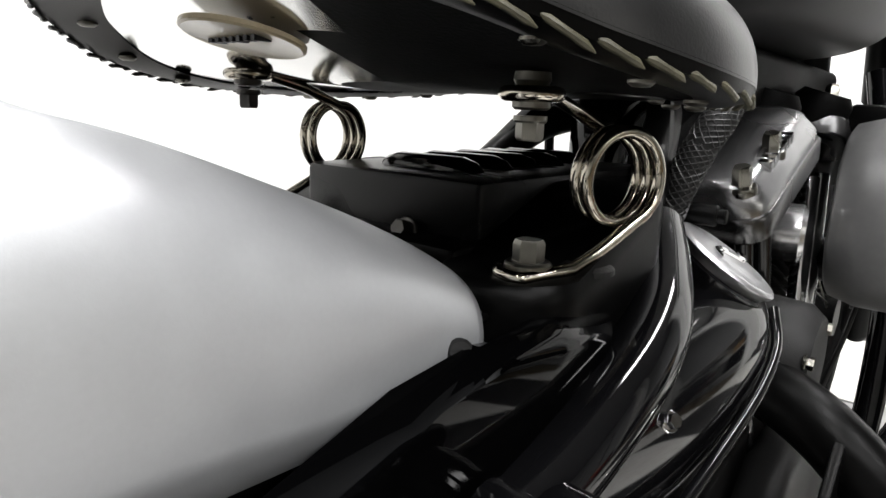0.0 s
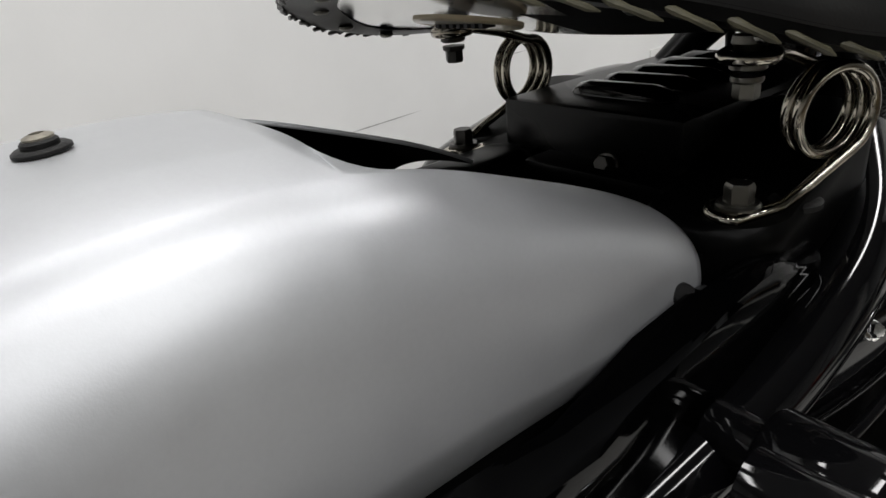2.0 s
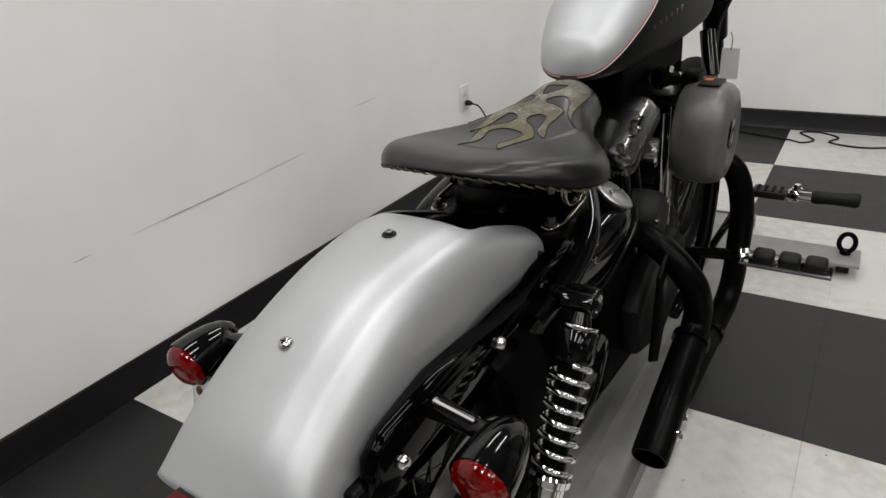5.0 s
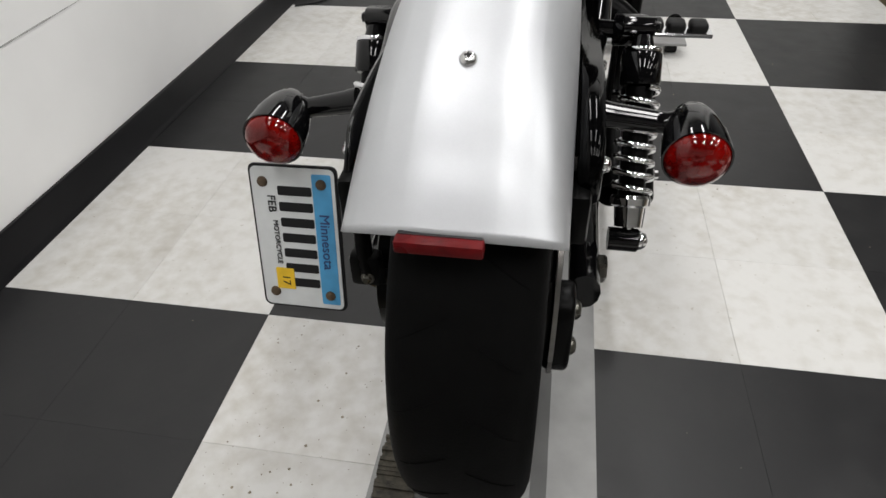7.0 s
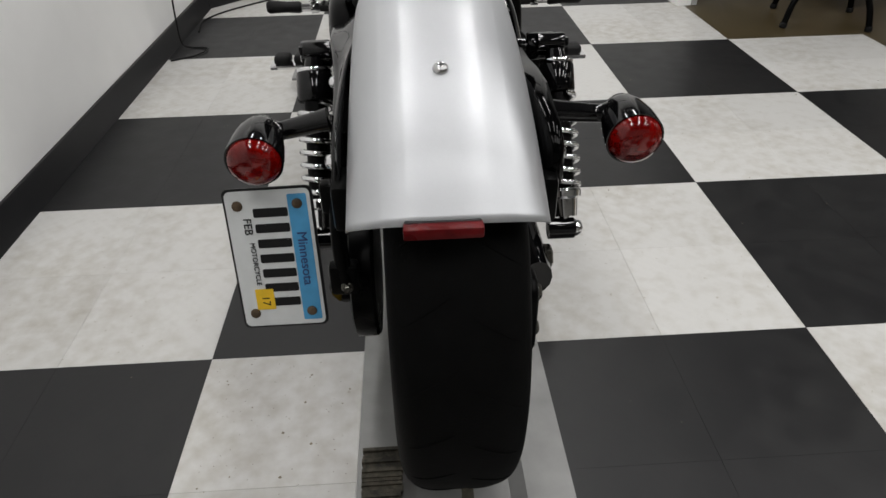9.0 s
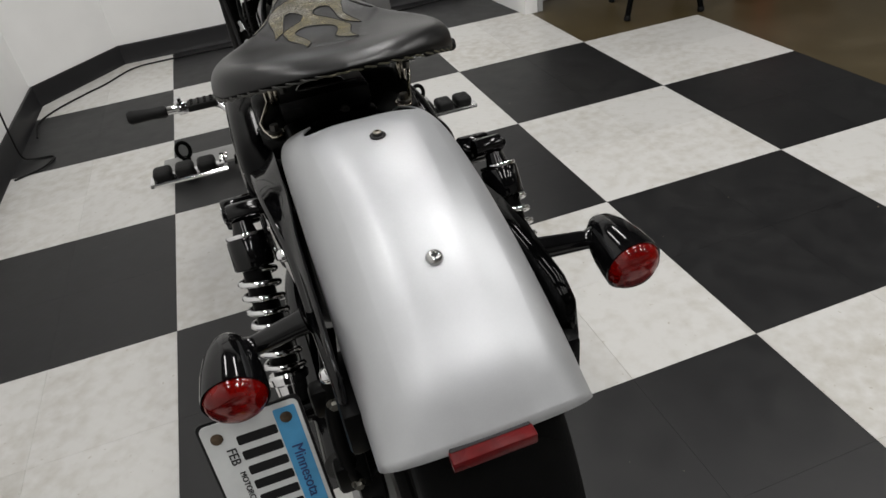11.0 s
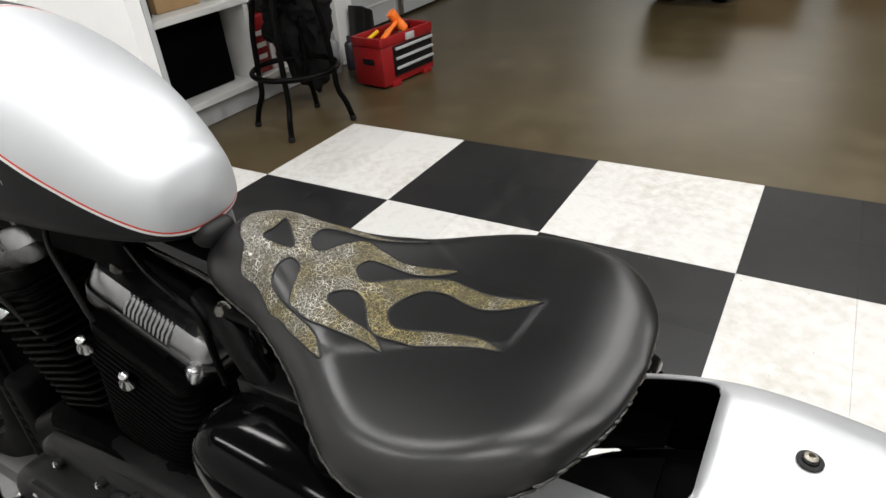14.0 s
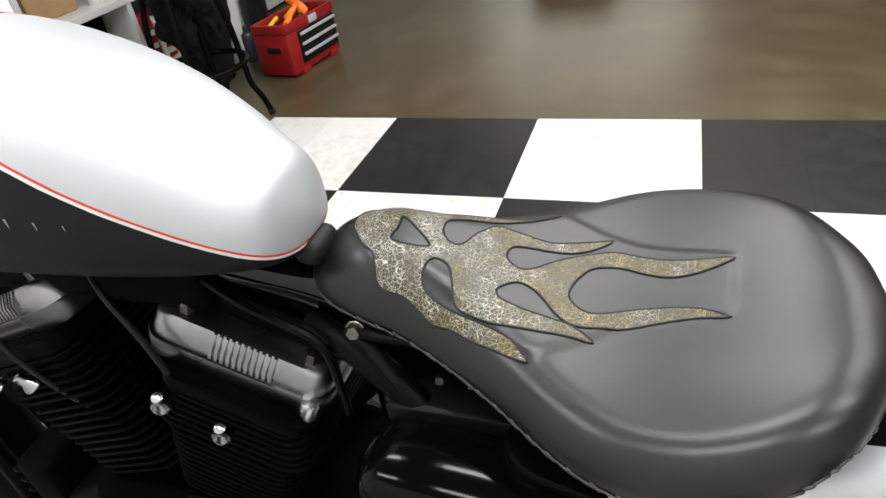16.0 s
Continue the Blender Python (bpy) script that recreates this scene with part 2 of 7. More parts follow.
def flame_material():
    """Gold-brown crackled hide: a fine net of pale and yellow cracks over dark ground."""
    m = bpy.data.materials.new("crackled_gold_hide")
    m.use_nodes = True
    nt = m.node_tree
    b = nt.nodes["Principled BSDF"]
    geo = nt.nodes.new("ShaderNodeNewGeometry")
    warp = nt.nodes.new("ShaderNodeTexNoise")
    warp.inputs["Scale"].default_value = 160
    nt.links.new(geo.outputs["Position"], warp.inputs["Vector"])
    vs = nt.nodes.new("ShaderNodeVectorMath")
    vs.operation = "SCALE"
    vs.inputs["Scale"].default_value = 0.002
    nt.links.new(warp.outputs["Color"], vs.inputs[0])
    va = nt.nodes.new("ShaderNodeVectorMath")
    nt.links.new(geo.outputs["Position"], va.inputs[0])
    nt.links.new(vs.outputs[0], va.inputs[1])
    fac = None
    for s, w in ((175, 0.030), (330, 0.036)):
        v = nt.nodes.new("ShaderNodeTexVoronoi")
        v.feature = "DISTANCE_TO_EDGE"
        v.inputs["Scale"].default_value = s
        nt.links.new(va.outputs[0], v.inputs["Vector"])
        r = nt.nodes.new("ShaderNodeMapRange")
        r.inputs["From Min"].default_value, r.inputs["From Max"].default_value = w, 0.0
        nt.links.new(v.outputs["Distance"], r.inputs["Value"])
        if fac is None:
            fac = r.outputs[0]
        else:
            mx = nt.nodes.new("ShaderNodeMath")
            mx.operation = "MAXIMUM"
            nt.links.new(fac, mx.inputs[0])
            nt.links.new(r.outputs[0], mx.inputs[1])
            fac = mx.outputs[0]
    # the cracks come in patches, with smoother hide between them
    pn = nt.nodes.new("ShaderNodeTexNoise")
    pn.inputs["Scale"].default_value, pn.inputs["Detail"].default_value = 52, 3.0
    nt.links.new(geo.outputs["Position"], pn.inputs["Vector"])
    pr = nt.nodes.new("ShaderNodeMapRange")
    pr.inputs["From Min"].default_value, pr.inputs["From Max"].default_value = 0.40, 0.58
    pr.inputs["To Min"].default_value = 0.45
    nt.links.new(pn.outputs["Fac"], pr.inputs["Value"])
    pm = nt.nodes.new("ShaderNodeMath")
    pm.operation = "MULTIPLY"
    nt.links.new(fac, pm.inputs[0])
    nt.links.new(pr.outputs[0], pm.inputs[1])
    fac = pm.outputs[0]
    n = nt.nodes.new("ShaderNodeTexNoise")
    n.inputs["Scale"].default_value = 28
    nt.links.new(geo.outputs["Position"], n.inputs["Vector"])
    ramp = nt.nodes.new("ShaderNodeValToRGB")
    ramp.color_ramp.elements[0].position, ramp.color_ramp.elements[0].color = 0.43, (0.44, 0.36, 0.14, 1)
    ramp.color_ramp.elements[1].position, ramp.color_ramp.elements[1].color = 0.60, (0.80, 0.78, 0.72, 1)
    # whiter cracks where the hide is rubbed, towards the nose
    sep = nt.nodes.new("ShaderNodeSeparateXYZ")
    nt.links.new(geo.outputs["Position"], sep.inputs[0])
    nose = nt.nodes.new("ShaderNodeMapRange")
    nose.inputs["From Min"].default_value, nose.inputs["From Max"].default_value = 0.16, 0.37
    nose.inputs["To Min"].default_value, nose.inputs["To Max"].default_value = -0.10, 0.14
    nt.links.new(sep.outputs["Y"], nose.inputs["Value"])
    tone = nt.nodes.new("ShaderNodeMath")
    nt.links.new(n.outputs["Fac"], tone.inputs[0])
    nt.links.new(nose.outputs[0], tone.inputs[1])
    nt.links.new(tone.outputs[0], ramp.inputs["Fac"])
    base = nt.nodes.new("ShaderNodeMix")
    base.data_type = "RGBA"
    base.inputs[6].default_value, base.inputs[7].default_value = (0.016, 0.013, 0.006, 1), (0.050, 0.043, 0.020, 1)
    nt.links.new(n.outputs["Fac"], base.inputs[0])
    mix = nt.nodes.new("ShaderNodeMix")
    mix.data_type = "RGBA"
    nt.links.new(fac, mix.inputs[0])
    nt.links.new(base.outputs[2], mix.inputs[6])
    nt.links.new(ramp.outputs["Color"], mix.inputs[7])
    nt.links.new(mix.outputs[2], b.inputs["Base Color"])
    b.inputs["Roughness"].default_value = 0.36
    b.inputs["Specular IOR Level"].default_value = 0.42
    bp = nt.nodes.new("ShaderNodeBump")
    bp.inputs["Strength"].default_value, bp.inputs["Distance"].default_value = 0.5, 0.0006
    nt.links.new(fac, bp.inputs["Height"])
    nt.links.new(bp.outputs[0], b.inputs["Normal"])
    return m


FLAME = flame_material()


def tank_material():
    """Two-tone tank paint: silver above, dark grey below, with a pale border and a red pinstripe between them."""
    m = bpy.data.materials.new("two_tone_tank_paint")
    m.use_nodes = True
    nt = m.node_tree
    b = nt.nodes["Principled BSDF"]
    geo = nt.nodes.new("ShaderNodeNewGeometry")
    dot = nt.nodes.new("ShaderNodeVectorMath")
    dot.operation = "DOT_PRODUCT"
    dot.inputs[1].default_value = (0.0, -SPLIT[0], 1.0)
    nt.links.new(geo.outputs["Position"], dot.inputs[0])
    ramp = nt.nodes.new("ShaderNodeValToRGB")
    ramp.color_ramp.interpolation = "CONSTANT"
    rows = [(0.0, (0.0045, 0.0045, 0.005)), (0.500, (0.62, 0.615, 0.60)), (0.512, (0.50, 0.05, 0.03)), (0.525, (0.485, 0.50, 0.515))]
    els = ramp.color_ramp.elements
    els[0].position, els[0].color = rows[0][0], (*rows[0][1], 1)
    els[1].position, els[1].color = rows[1][0], (*rows[1][1], 1)
    for p, c in rows[2:]:
        e = els.new(p)
        e.color = (*c, 1)
    rng = nt.nodes.new("ShaderNodeMapRange")
    rng.inputs["From Min"].default_value, rng.inputs["From Max"].default_value = SPLIT[1] - 0.1, SPLIT[1] + 0.1
    nt.links.new(dot.outputs["Value"], rng.inputs["Value"])
    nt.links.new(rng.outputs[0], ramp.inputs["Fac"])
    nt.links.new(ramp.outputs["Color"], b.inputs["Base Color"])
    met = nt.nodes.new("ShaderNodeMath")
    met.operation = "GREATER_THAN"
    met.inputs[1].default_value = 0.528
    nt.links.new(rng.outputs[0], met.inputs[0])
    mm = nt.nodes.new("ShaderNodeMath")
    mm.operation = "MULTIPLY"
    mm.inputs[1].default_value = 0.62
    nt.links.new(met.outputs[0], mm.inputs[0])
    nt.links.new(mm.outputs[0], b.inputs["Metallic"])
    b.inputs["Roughness"].default_value = 0.49
    b.inputs["Specular IOR Level"].default_value = 0.18
    return m


SPLIT = (0.63, 0.562)
TANKP = tank_material()


# ---- building helpers ----
ORIGIN = {}


def thing(name, x, y, z, label, category, group="", kind=""):
    ob = new(name)
    ob.empty_display_size = 0.05
    ob.location = (x, y, z)
    ORIGIN[ob] = Vector((x, y, z))
    return tagged(ob, label, category, group, kind)


def mesh_of(bm, name, smooth=True, angle=38):
    bmesh.ops.remove_doubles(bm, verts=bm.verts, dist=1e-6)
    bmesh.ops.recalc_face_normals(bm, faces=bm.faces)
    if smooth:
        lim = radians(angle)
        for f in bm.faces:
            f.smooth = True
        for e in bm.edges:
            if len(e.link_faces) == 2 and e.calc_face_angle(0) > lim:
                e.smooth = False
    me = bpy.data.meshes.new(name)
    bm.to_mesh(me)
    bm.free()
    return me


def part(name, bm, mat, parent, label="", smooth=True, angle=38):
    """Links a bmesh in world places as one mesh object under a thing or a part."""
    o = ORIGIN[parent]
    bmesh.ops.translate(bm, verts=bm.verts, vec=-o)
    me = mesh_of(bm, name, smooth, angle)
    for mt in mat if isinstance(mat, (list, tuple)) else (mat,):
        me.materials.append(mt)
    ob = new(name, me)
    ob.parent = parent
    ORIGIN[ob] = o
    return tagged(ob, label)


def solo(name, bm, mat, label, category, group="", kind="", smooth=True, base=None):
    """A thing of one mesh, its origin at its base."""
    if base is None:
        vs = [v.co for v in bm.verts]
        base = Vector((sum(v.x for v in vs) / len(vs), sum(v.y for v in vs) / len(vs), min(v.z for v in vs)))
    bmesh.ops.translate(bm, verts=bm.verts, vec=-Vector(base))
    me = mesh_of(bm, name, smooth)
    for mt in mat if isinstance(mat, (list, tuple)) else (mat,):
        me.materials.append(mt)
    ob = new(name, me)
    ob.location = base
    ORIGIN[ob] = Vector(base)
    return tagged(ob, label, category, group, kind)


def box(bm, lo, hi, bevel=0.0, seg=2, m=None):
    r = bmesh.ops.create_cube(bm, size=1)
    vs = r["verts"]
    lo, hi = Vector(lo), Vector(hi)
    bmesh.ops.scale(bm, vec=hi - lo, verts=vs)
    bmesh.ops.translate(bm, vec=(lo + hi) / 2, verts=vs)
    if bevel:
        es = list({e for v in vs for e in v.link_edges})
        r = bmesh.ops.bevel(bm, geom=es, offset=bevel, segments=seg, profile=0.5, affect="EDGES")
        vs = list({v for f in r["faces"] for v in f.verts} | {v for v in vs if v.is_valid})
    if m is not None:
        bmesh.ops.transform(bm, matrix=m, verts=[v for v in vs if v.is_valid])
    return bm


def B():
    return bmesh.new()


def frame_axes(d):
    d = Vector(d).normalized()
    up = Vector((0, 0, 1)) if abs(d.z) < 0.9 else Vector((1, 0, 0))
    u = d.cross(up).normalized()
    return d, u, u.cross(d).normalized()


def lathe(bm, p, axis, prof, seg=24, cap=True):
    """Turns a profile of (distance along the axis, radius) about an axis through p."""
    d, u, v = frame_axes(axis)
    p = Vector(p)
    rings = []
    for s, r in prof:
        rings.append([bm.verts.new(p + d * s + (u * math.cos(a) + v * math.sin(a)) * max(r, 1e-5)) for a in (2 * math.pi * k / seg for k in range(seg))])
    for a, b in zip(rings, rings[1:]):
        for k in range(seg):
            bm.faces.new((a[k], a[(k + 1) % seg], b[(k + 1) % seg], b[k]))
    if cap:
        bm.faces.new(rings[0])
        bm.faces.new(rings[-1])
    return bm


def rod(bm, a, b, r, r2=None, seg=16):
    a, b = Vector(a), Vector(b)
    L = (b - a).length
    r2 = r if r2 is None else r2
    e = min(0.15 * r, L * 0.1)
    return lathe(bm, a, b - a, [(0, r - e), (e, r), (L - e, r2), (L, r2 - e)], seg)


def spline(pts, n=8, closed=False):
    """Catmull-Rom through the points."""
    pts = [Vector(p) for p in pts]
    out, N = [], len(pts)
    for i in range(N if closed else N - 1):
        p1, p2 = pts[i], pts[(i + 1) % N]
        p0 = pts[i - 1] if (closed or i > 0) else p1 * 2 - p2
        p3 = pts[(i + 2) % N] if (closed or i + 2 < N) else p2 * 2 - p1
        for k in range(n):
            t = k / n
            out.append(0.5 * ((2 * p1) + (p2 - p0) * t + (2 * p0 - 5 * p1 + 4 * p2 - p3) * t * t + (3 * p1 - p0 - 3 * p2 + p3) * t ** 3))
    if not closed:
        out.append(pts[-1])
    return out


def tube(bm, pts, r, seg=12, closed=False, flat=1.0):
    """A round tube along points; r is a number or one for each point; flat squeezes it upright."""
    pts = [Vector(p) for p in pts]
    N = len(pts)
    rad = r if isinstance(r, (list, tuple)) else [r] * N
    rings, u = [], None
    for i, p in enumerate(pts):
        a = pts[i - 1] if (i > 0 or closed) else p
        b = pts[(i + 1) % N] if (i + 1 < N or closed) else p
        d = (b - a).normalized()
        if u is None:
            u = frame_axes(d)[1]
        u = (u - d * u.dot(d)).normalized()
        v = d.cross(u)
        rings.append([bm.verts.new(p + (u * math.cos(t) + v * math.sin(t) * flat) * rad[i]) for t in (2 * math.pi * k / seg for k in range(seg))])
    pairs = list(zip(rings, rings[1:])) + ([(rings[-1], rings[0])] if closed else [])
    for a, b in pairs:
        for k in range(seg):
            bm.faces.new((a[k], a[(k + 1) % seg], b[(k + 1) % seg], b[k]))
    if not closed:
        bm.faces.new(rings[0])
        bm.faces.new(rings[-1])
    return bm


def loft(bm, rings, cap=True, closed=True):
    vs = [[bm.verts.new(p) for p in ring] for ring in rings]
    for a, b in zip(vs, vs[1:]):
        n = len(a)
        for k in range(n if closed else n - 1):
            bm.faces.new((a[k], a[(k + 1) % n], b[(k + 1) % n], b[k]))
    if cap and closed:
        bm.faces.new(vs[0])
        bm.faces.new(vs[-1])
    return bm


def prism(bm, outline, axis, lo, hi, bevel=0.0, seg=2):
    """Pushes an outline of pairs through from lo to hi along an axis (0: pairs are y, z; 1: x, z; 2: x, y)."""
    def at(p, h):
        c = list(p)
        c.insert(axis, h)
        return c
    a = [bm.verts.new(at(p, lo)) for p in outline]
    b = [bm.verts.new(at(p, hi)) for p in outline]
    n = len(a)
    fs = [bm.faces.new(a), bm.faces.new(list(reversed(b)))]
    for k in range(n):
        fs.append(bm.faces.new((a[k], b[k], b[(k + 1) % n], a[(k + 1) % n])))
    if bevel:
        es = [e for f in fs[:2] for e in f.edges]
        bmesh.ops.bevel(bm, geom=es, offset=bevel, segments=seg, profile=0.5, affect="EDGES")
    return bm


def rounded(y0, z0, y1, z1, r, n=4):
    """A rectangle with round corners, as pairs."""
    out = []
    for cy, cz, a0 in ((y1 - r, z1 - r, 0), (y0 + r, z1 - r, 90), (y0 + r, z0 + r, 180), (y1 - r, z0 + r, 270)):
        for k in range(n + 1):
            a = radians(a0 + 90 * k / n)
            out.append((cy + r * math.cos(a), cz + r * math.sin(a)))
    return out


def hexbolt(bm, p, axis, r, h, washer=1.35):
    d, u, v = frame_axes(axis)
    p = Vector(p)
    if washer:
        lathe(bm, p, d, [(0, r * washer), (0.2 * h, r * washer), (0.28 * h, r * washer * 0.9)], 18)
    q = p + d * 0.2 * h
    rings = []
    for s, k in ((0, 1.0), (0.65 * h, 1.0), (0.8 * h, 0.86)):
        rings.append([q + d * s + (u * math.cos(a) + v * math.sin(a)) * r * k for a in (radians(60 * i) for i in range(6))])
    return loft(bm, rings)


def smooth_table(tab, y):
    """Catmull-Rom through a table of pairs."""
    if y <= tab[0][0]:
        return tab[0][1]
    if y >= tab[-1][0]:
        return tab[-1][1]
    for i in range(len(tab) - 1):
        (a, va), (b, vb) = tab[i], tab[i + 1]
        if y <= b:
            h = b - a
            m0 = (vb - tab[i - 1][1]) / (b - tab[i - 1][0]) if i else (vb - va) / h
            m1 = (tab[i + 2][1] - va) / (tab[i + 2][0] - a) if i + 2 < len(tab) else (vb - va) / h
            t = (y - a) / h
            return va * (2 * t ** 3 - 3 * t * t + 1) + h * m0 * (t ** 3 - 2 * t * t + t) + vb * (3 * t * t - 2 * t ** 3) + h * m1 * (t ** 3 - t * t)
    return tab[-1][1]


def soft_table(tab, y, w=0.028):
    """The table's mean round y, with no kinks."""
    return sum(smooth_table(tab, y + w * k / 4) * (5 - abs(k)) for k in range(-4, 5)) / 25.0


def writing(name, text, size, m, mat, parent=None, depth=0.0004):
    c = bpy.data.curves.new(name, "FONT")
    c.body, c.size, c.extrude, c.align_x, c.align_y = text, size, depth, "CENTER", "CENTER"
    c.materials.append(mat)
    ob = new(name, c)
    if parent:
        ob.parent = parent
        ob.matrix_basis = Matrix.Translation(-ORIGIN[parent]) @ m
    else:
        ob.matrix_basis = m
    return ob


# ---- the room ----
S = 0.61


def slab(name, lo, hi, mat, label, bevel=0.0):
    return solo(name, box(B(), lo, hi, bevel), mat, label, "wall", kind="structure", smooth=False)


WW, WN = -0.625, 3.045
wall_west = slab("wall_west", (WW - 0.12, -6.0, 0), (WW, 2.63, CEIL), WALLP, "white painted wall with faint scuff marks")
bm = B()
prism(bm, [(WW, 2.63), (-0.255, WN), (-0.255, WN + 0.12), (WW - 0.12, WN + 0.12), (WW - 0.12, 2.63)], 2, 0, CEIL)
solo("wall_corner", bm, WALLP, "white painted diagonal corner wall", "wall", kind="structure", smooth=False)
slab("wall_north", (-0.255, WN, 0), (1.74, WN + 0.12, CEIL), WALLP, "white painted end wall above a black base")
bm = B()
prism(bm, [(1.74, WN + 0.12), (1.74, WN), (1.795, 2.372), (1.865, 2.372), (1.835, WN + 0.12)], 2, 0, CEIL)
solo("wall_partition", bm, WALLP, "white painted wall end beside the workshop", "wall", kind="structure", smooth=False)
bm = B()
box(bm, (1.868, 2.37, 0), (1.895, 2.44, CEIL), 0.002)
solo("trim", bm, GREYPAN, "grey corner trim on the wall end", "trim", kind="structure", smooth=False)


def base_run(x0, y0, x1, y1):
    """A strip of black vinyl base with a rounded top and a toe along the floor."""
    d = Vector((x1 - x0, y1 - y0, 0)).normalized()
    n = Vector((d.y, -d.x, 0))
    bm = B()
    prof = [(0.002, 0.0), (0.020, 0.0), (0.018, 0.008), (0.012, 0.016), (0.012, 0.088), (0.008, 0.095), (0.002, 0.096)]
    loft(bm, [[Vector(p) + n * o + Vector((0, 0, z)) for o, z in prof] for p in ((x0, y0, 0), (x1, y1, 0))])
    solo("baseboard", bm, BASEB, "black vinyl wall base", "baseboard", kind="structure")


base_run(WW, -5.9, WW, 2.63)
base_run(WW, 2.63, -0.255, WN)
base_run(-0.255, WN, 1.735, WN)

for y0, z0, y1, z1, w in ((0.14, 0.418, 0.60, 0.427, 0.006), (0.56, 0.428, 0.80, 0.437, 0.004), (-0.02, 0.412, 0.03, 0.414, 0.004), (1.05, 0.52, 1.2, 0.525, 0.003)):
    bm = B()
    pts = [(y0 + (y1 - y0) * k / 16, z0 + (z1 - z0) * k / 16, w * math.sin(math.pi * (k + 0.3) / 16.6) * (0.35 + 0.5 * random.random())) for k in range(17)]
    for (a, za, ha), (b, zb, hb) in zip(pts, pts[1:]):
        vs = [bm.verts.new(c) for c in ((WW + 0.0012, a, za - ha / 2), (WW + 0.0012, b, zb - hb / 2), (WW + 0.0012, b, zb + hb / 2), (WW + 0.0012, a, za + ha / 2))]
        bm.faces.new(vs)
    part("scuff_mark", bm, SCUFF, wall_west, "grey scuff streak", smooth=False)

# garage beyond
slab("wall_garage_north", (1.835, 3.05, 0), (12.0, 3.17, CEIL), GREYPAN, "pale grey workshop wall")
slab("wall_garage_east", (12.0, -6.0, 0), (12.12, 3.17, CEIL), GREYPAN, "dim far workshop wall")
slab("wall_south", (WW - 0.12, -6.12, 0), (12.12, -6.0, CEIL), WALLP, "white painted wall")
slab("ceiling", (WW - 0.12, -6.12, CEIL), (12.12, 3.17, CEIL + 0.1), CEILM, "dark painted workshop ceiling")
for lx, ly in LAMPS:
    bm = B()
    box(bm, (lx - 0.12, ly - 0.65, CEIL - 0.08), (lx + 0.12, ly + 0.65, CEIL - 0.001), 0.01)
    solo("ceiling_light", bm, WHITELAM, "white surface-mounted tube light on the ceiling", "ceiling light", "ceiling lights", base=(lx, ly, CEIL - 0.08))

floor = solo("floor", box(B(), (WW - 0.12, -6.1, -0.12), (12.1, 3.15, -0.006)), surf("screed", (0.2, 0.19, 0.17), 0.8, 0, 0.2, 20), "checkerboard vinyl tile floor", "floor", kind="structure", smooth=False)
bm = B()
prism(bm, [(4 * S, -6.0), (11.99, -6.0), (11.99, 3.04), (1.9, 3.04), (1.9, 4 * S), (3 * S, 4 * S), (3 * S, 3 * S), (4 * S, 3 * S)], 2, -0.1, -0.002)
solo("garage_floor", bm, CONCRETE, "polished brown concrete workshop floor", "floor", kind="structure", smooth=False)

# ---- the motorcycle ----
CX = 0.4555
bike = thing("motorcycle", CX, 0.4, 0.035, "silver and black cruiser motorcycle with sprung leather seat on steel dolly", "motorcycle")


# rear fender: a crowned sheet between its top line and its side edge
F_TOP = [(-0.457, 0.598), (-0.405, 0.652), (-0.328, 0.6995), (-0.240, 0.731), (-0.149, 0.742), (-0.075, 0.736), (-0.007, 0.712), (0.055, 0.683), (0.110, 0.648)]
F_EDGE = [(-0.428, 0.574), (-0.378, 0.585), (-0.310, 0.604), (-0.235, 0.622), (-0.149, 0.631), (-0.075, 0.632), (-0.010, 0.630), (0.048, 0.630), (0.095, 0.618)]
F_W = 0.1005
NOTCH_Y, NOTCH_X = -0.088, 0.069
SN = 4.9


def fender_square(s):
    """How square the fender's section is: round at the tail, fuller towards the front."""
    u = max(0.0, min(1.0, (s - 2.6) / 2.2))
    return 2.85 + 0.75 * u * u * (3 - 2 * u)


def fender_point(s, a):
    """s runs 0 to 8 from the tail to the front, a from -1 to 1 across."""
    an = a_for_x(NOTCH_X)
    if a < -an and s > SN:
        s = SN + (s - SN) * (1 - 0.30 * (-a - an) / (1 - an))
    ty, tz = smooth_table([(k, p[0]) for k, p in enumerate(F_TOP)], s), smooth_table([(k, p[1]) for k, p in enumerate(F_TOP)], s)
    ey = smooth_table([(k, p[0]) for k, p in enumerate(F_EDGE)], s)
    ez = smooth_table([(k, p[1]) for k, p in enumerate(F_EDGE)], s)
    if a < -a_for_x(NOTCH_X) and s > 5.8:
        # the front lower corner of this side is cut back
        u = min(1.0, (s - 5.8) / 1.45)
        an = a_for_x(NOTCH_X)
        a = -(an + (-a - an) * (1 - 0.3 * u * u * (3 - 2 * u)))
    ang = abs(a) * math.pi / 2
    n = fender_square(s)
    x = F_W * math.sin(ang) ** (2 / n) if ang > 0 else 0.0
    h = math.cos(ang) ** (2 / n) if ang < math.pi / 2 - 1e-6 else 0.0
    p = Vector((CX + math.copysign(x, a), ey + (ty - ey) * h, ez + (tz - ez) * h))
    if a < 0 and s > SN:
        # this side's rail widens inwards towards its front
        k = max(0.0, min(1.0, (CX - p.x - 0.030) / 0.039)) if x < NOTCH_X else max(0.0, 1 - (x - NOTCH_X) / (F_W - NOTCH_X))
        u = max(0.0, min(1.0, (p.y + 0.065) / 0.095))
        u = u * u * (3 - 2 * u)
        p.x += 0.017 * u * k * k
        p.z += 0.002 * u * k
    return p


def a_for_x(x):
    return math.asin(min(1, (abs(x) / F_W) ** (3.6 / 2))) / (math.pi / 2)


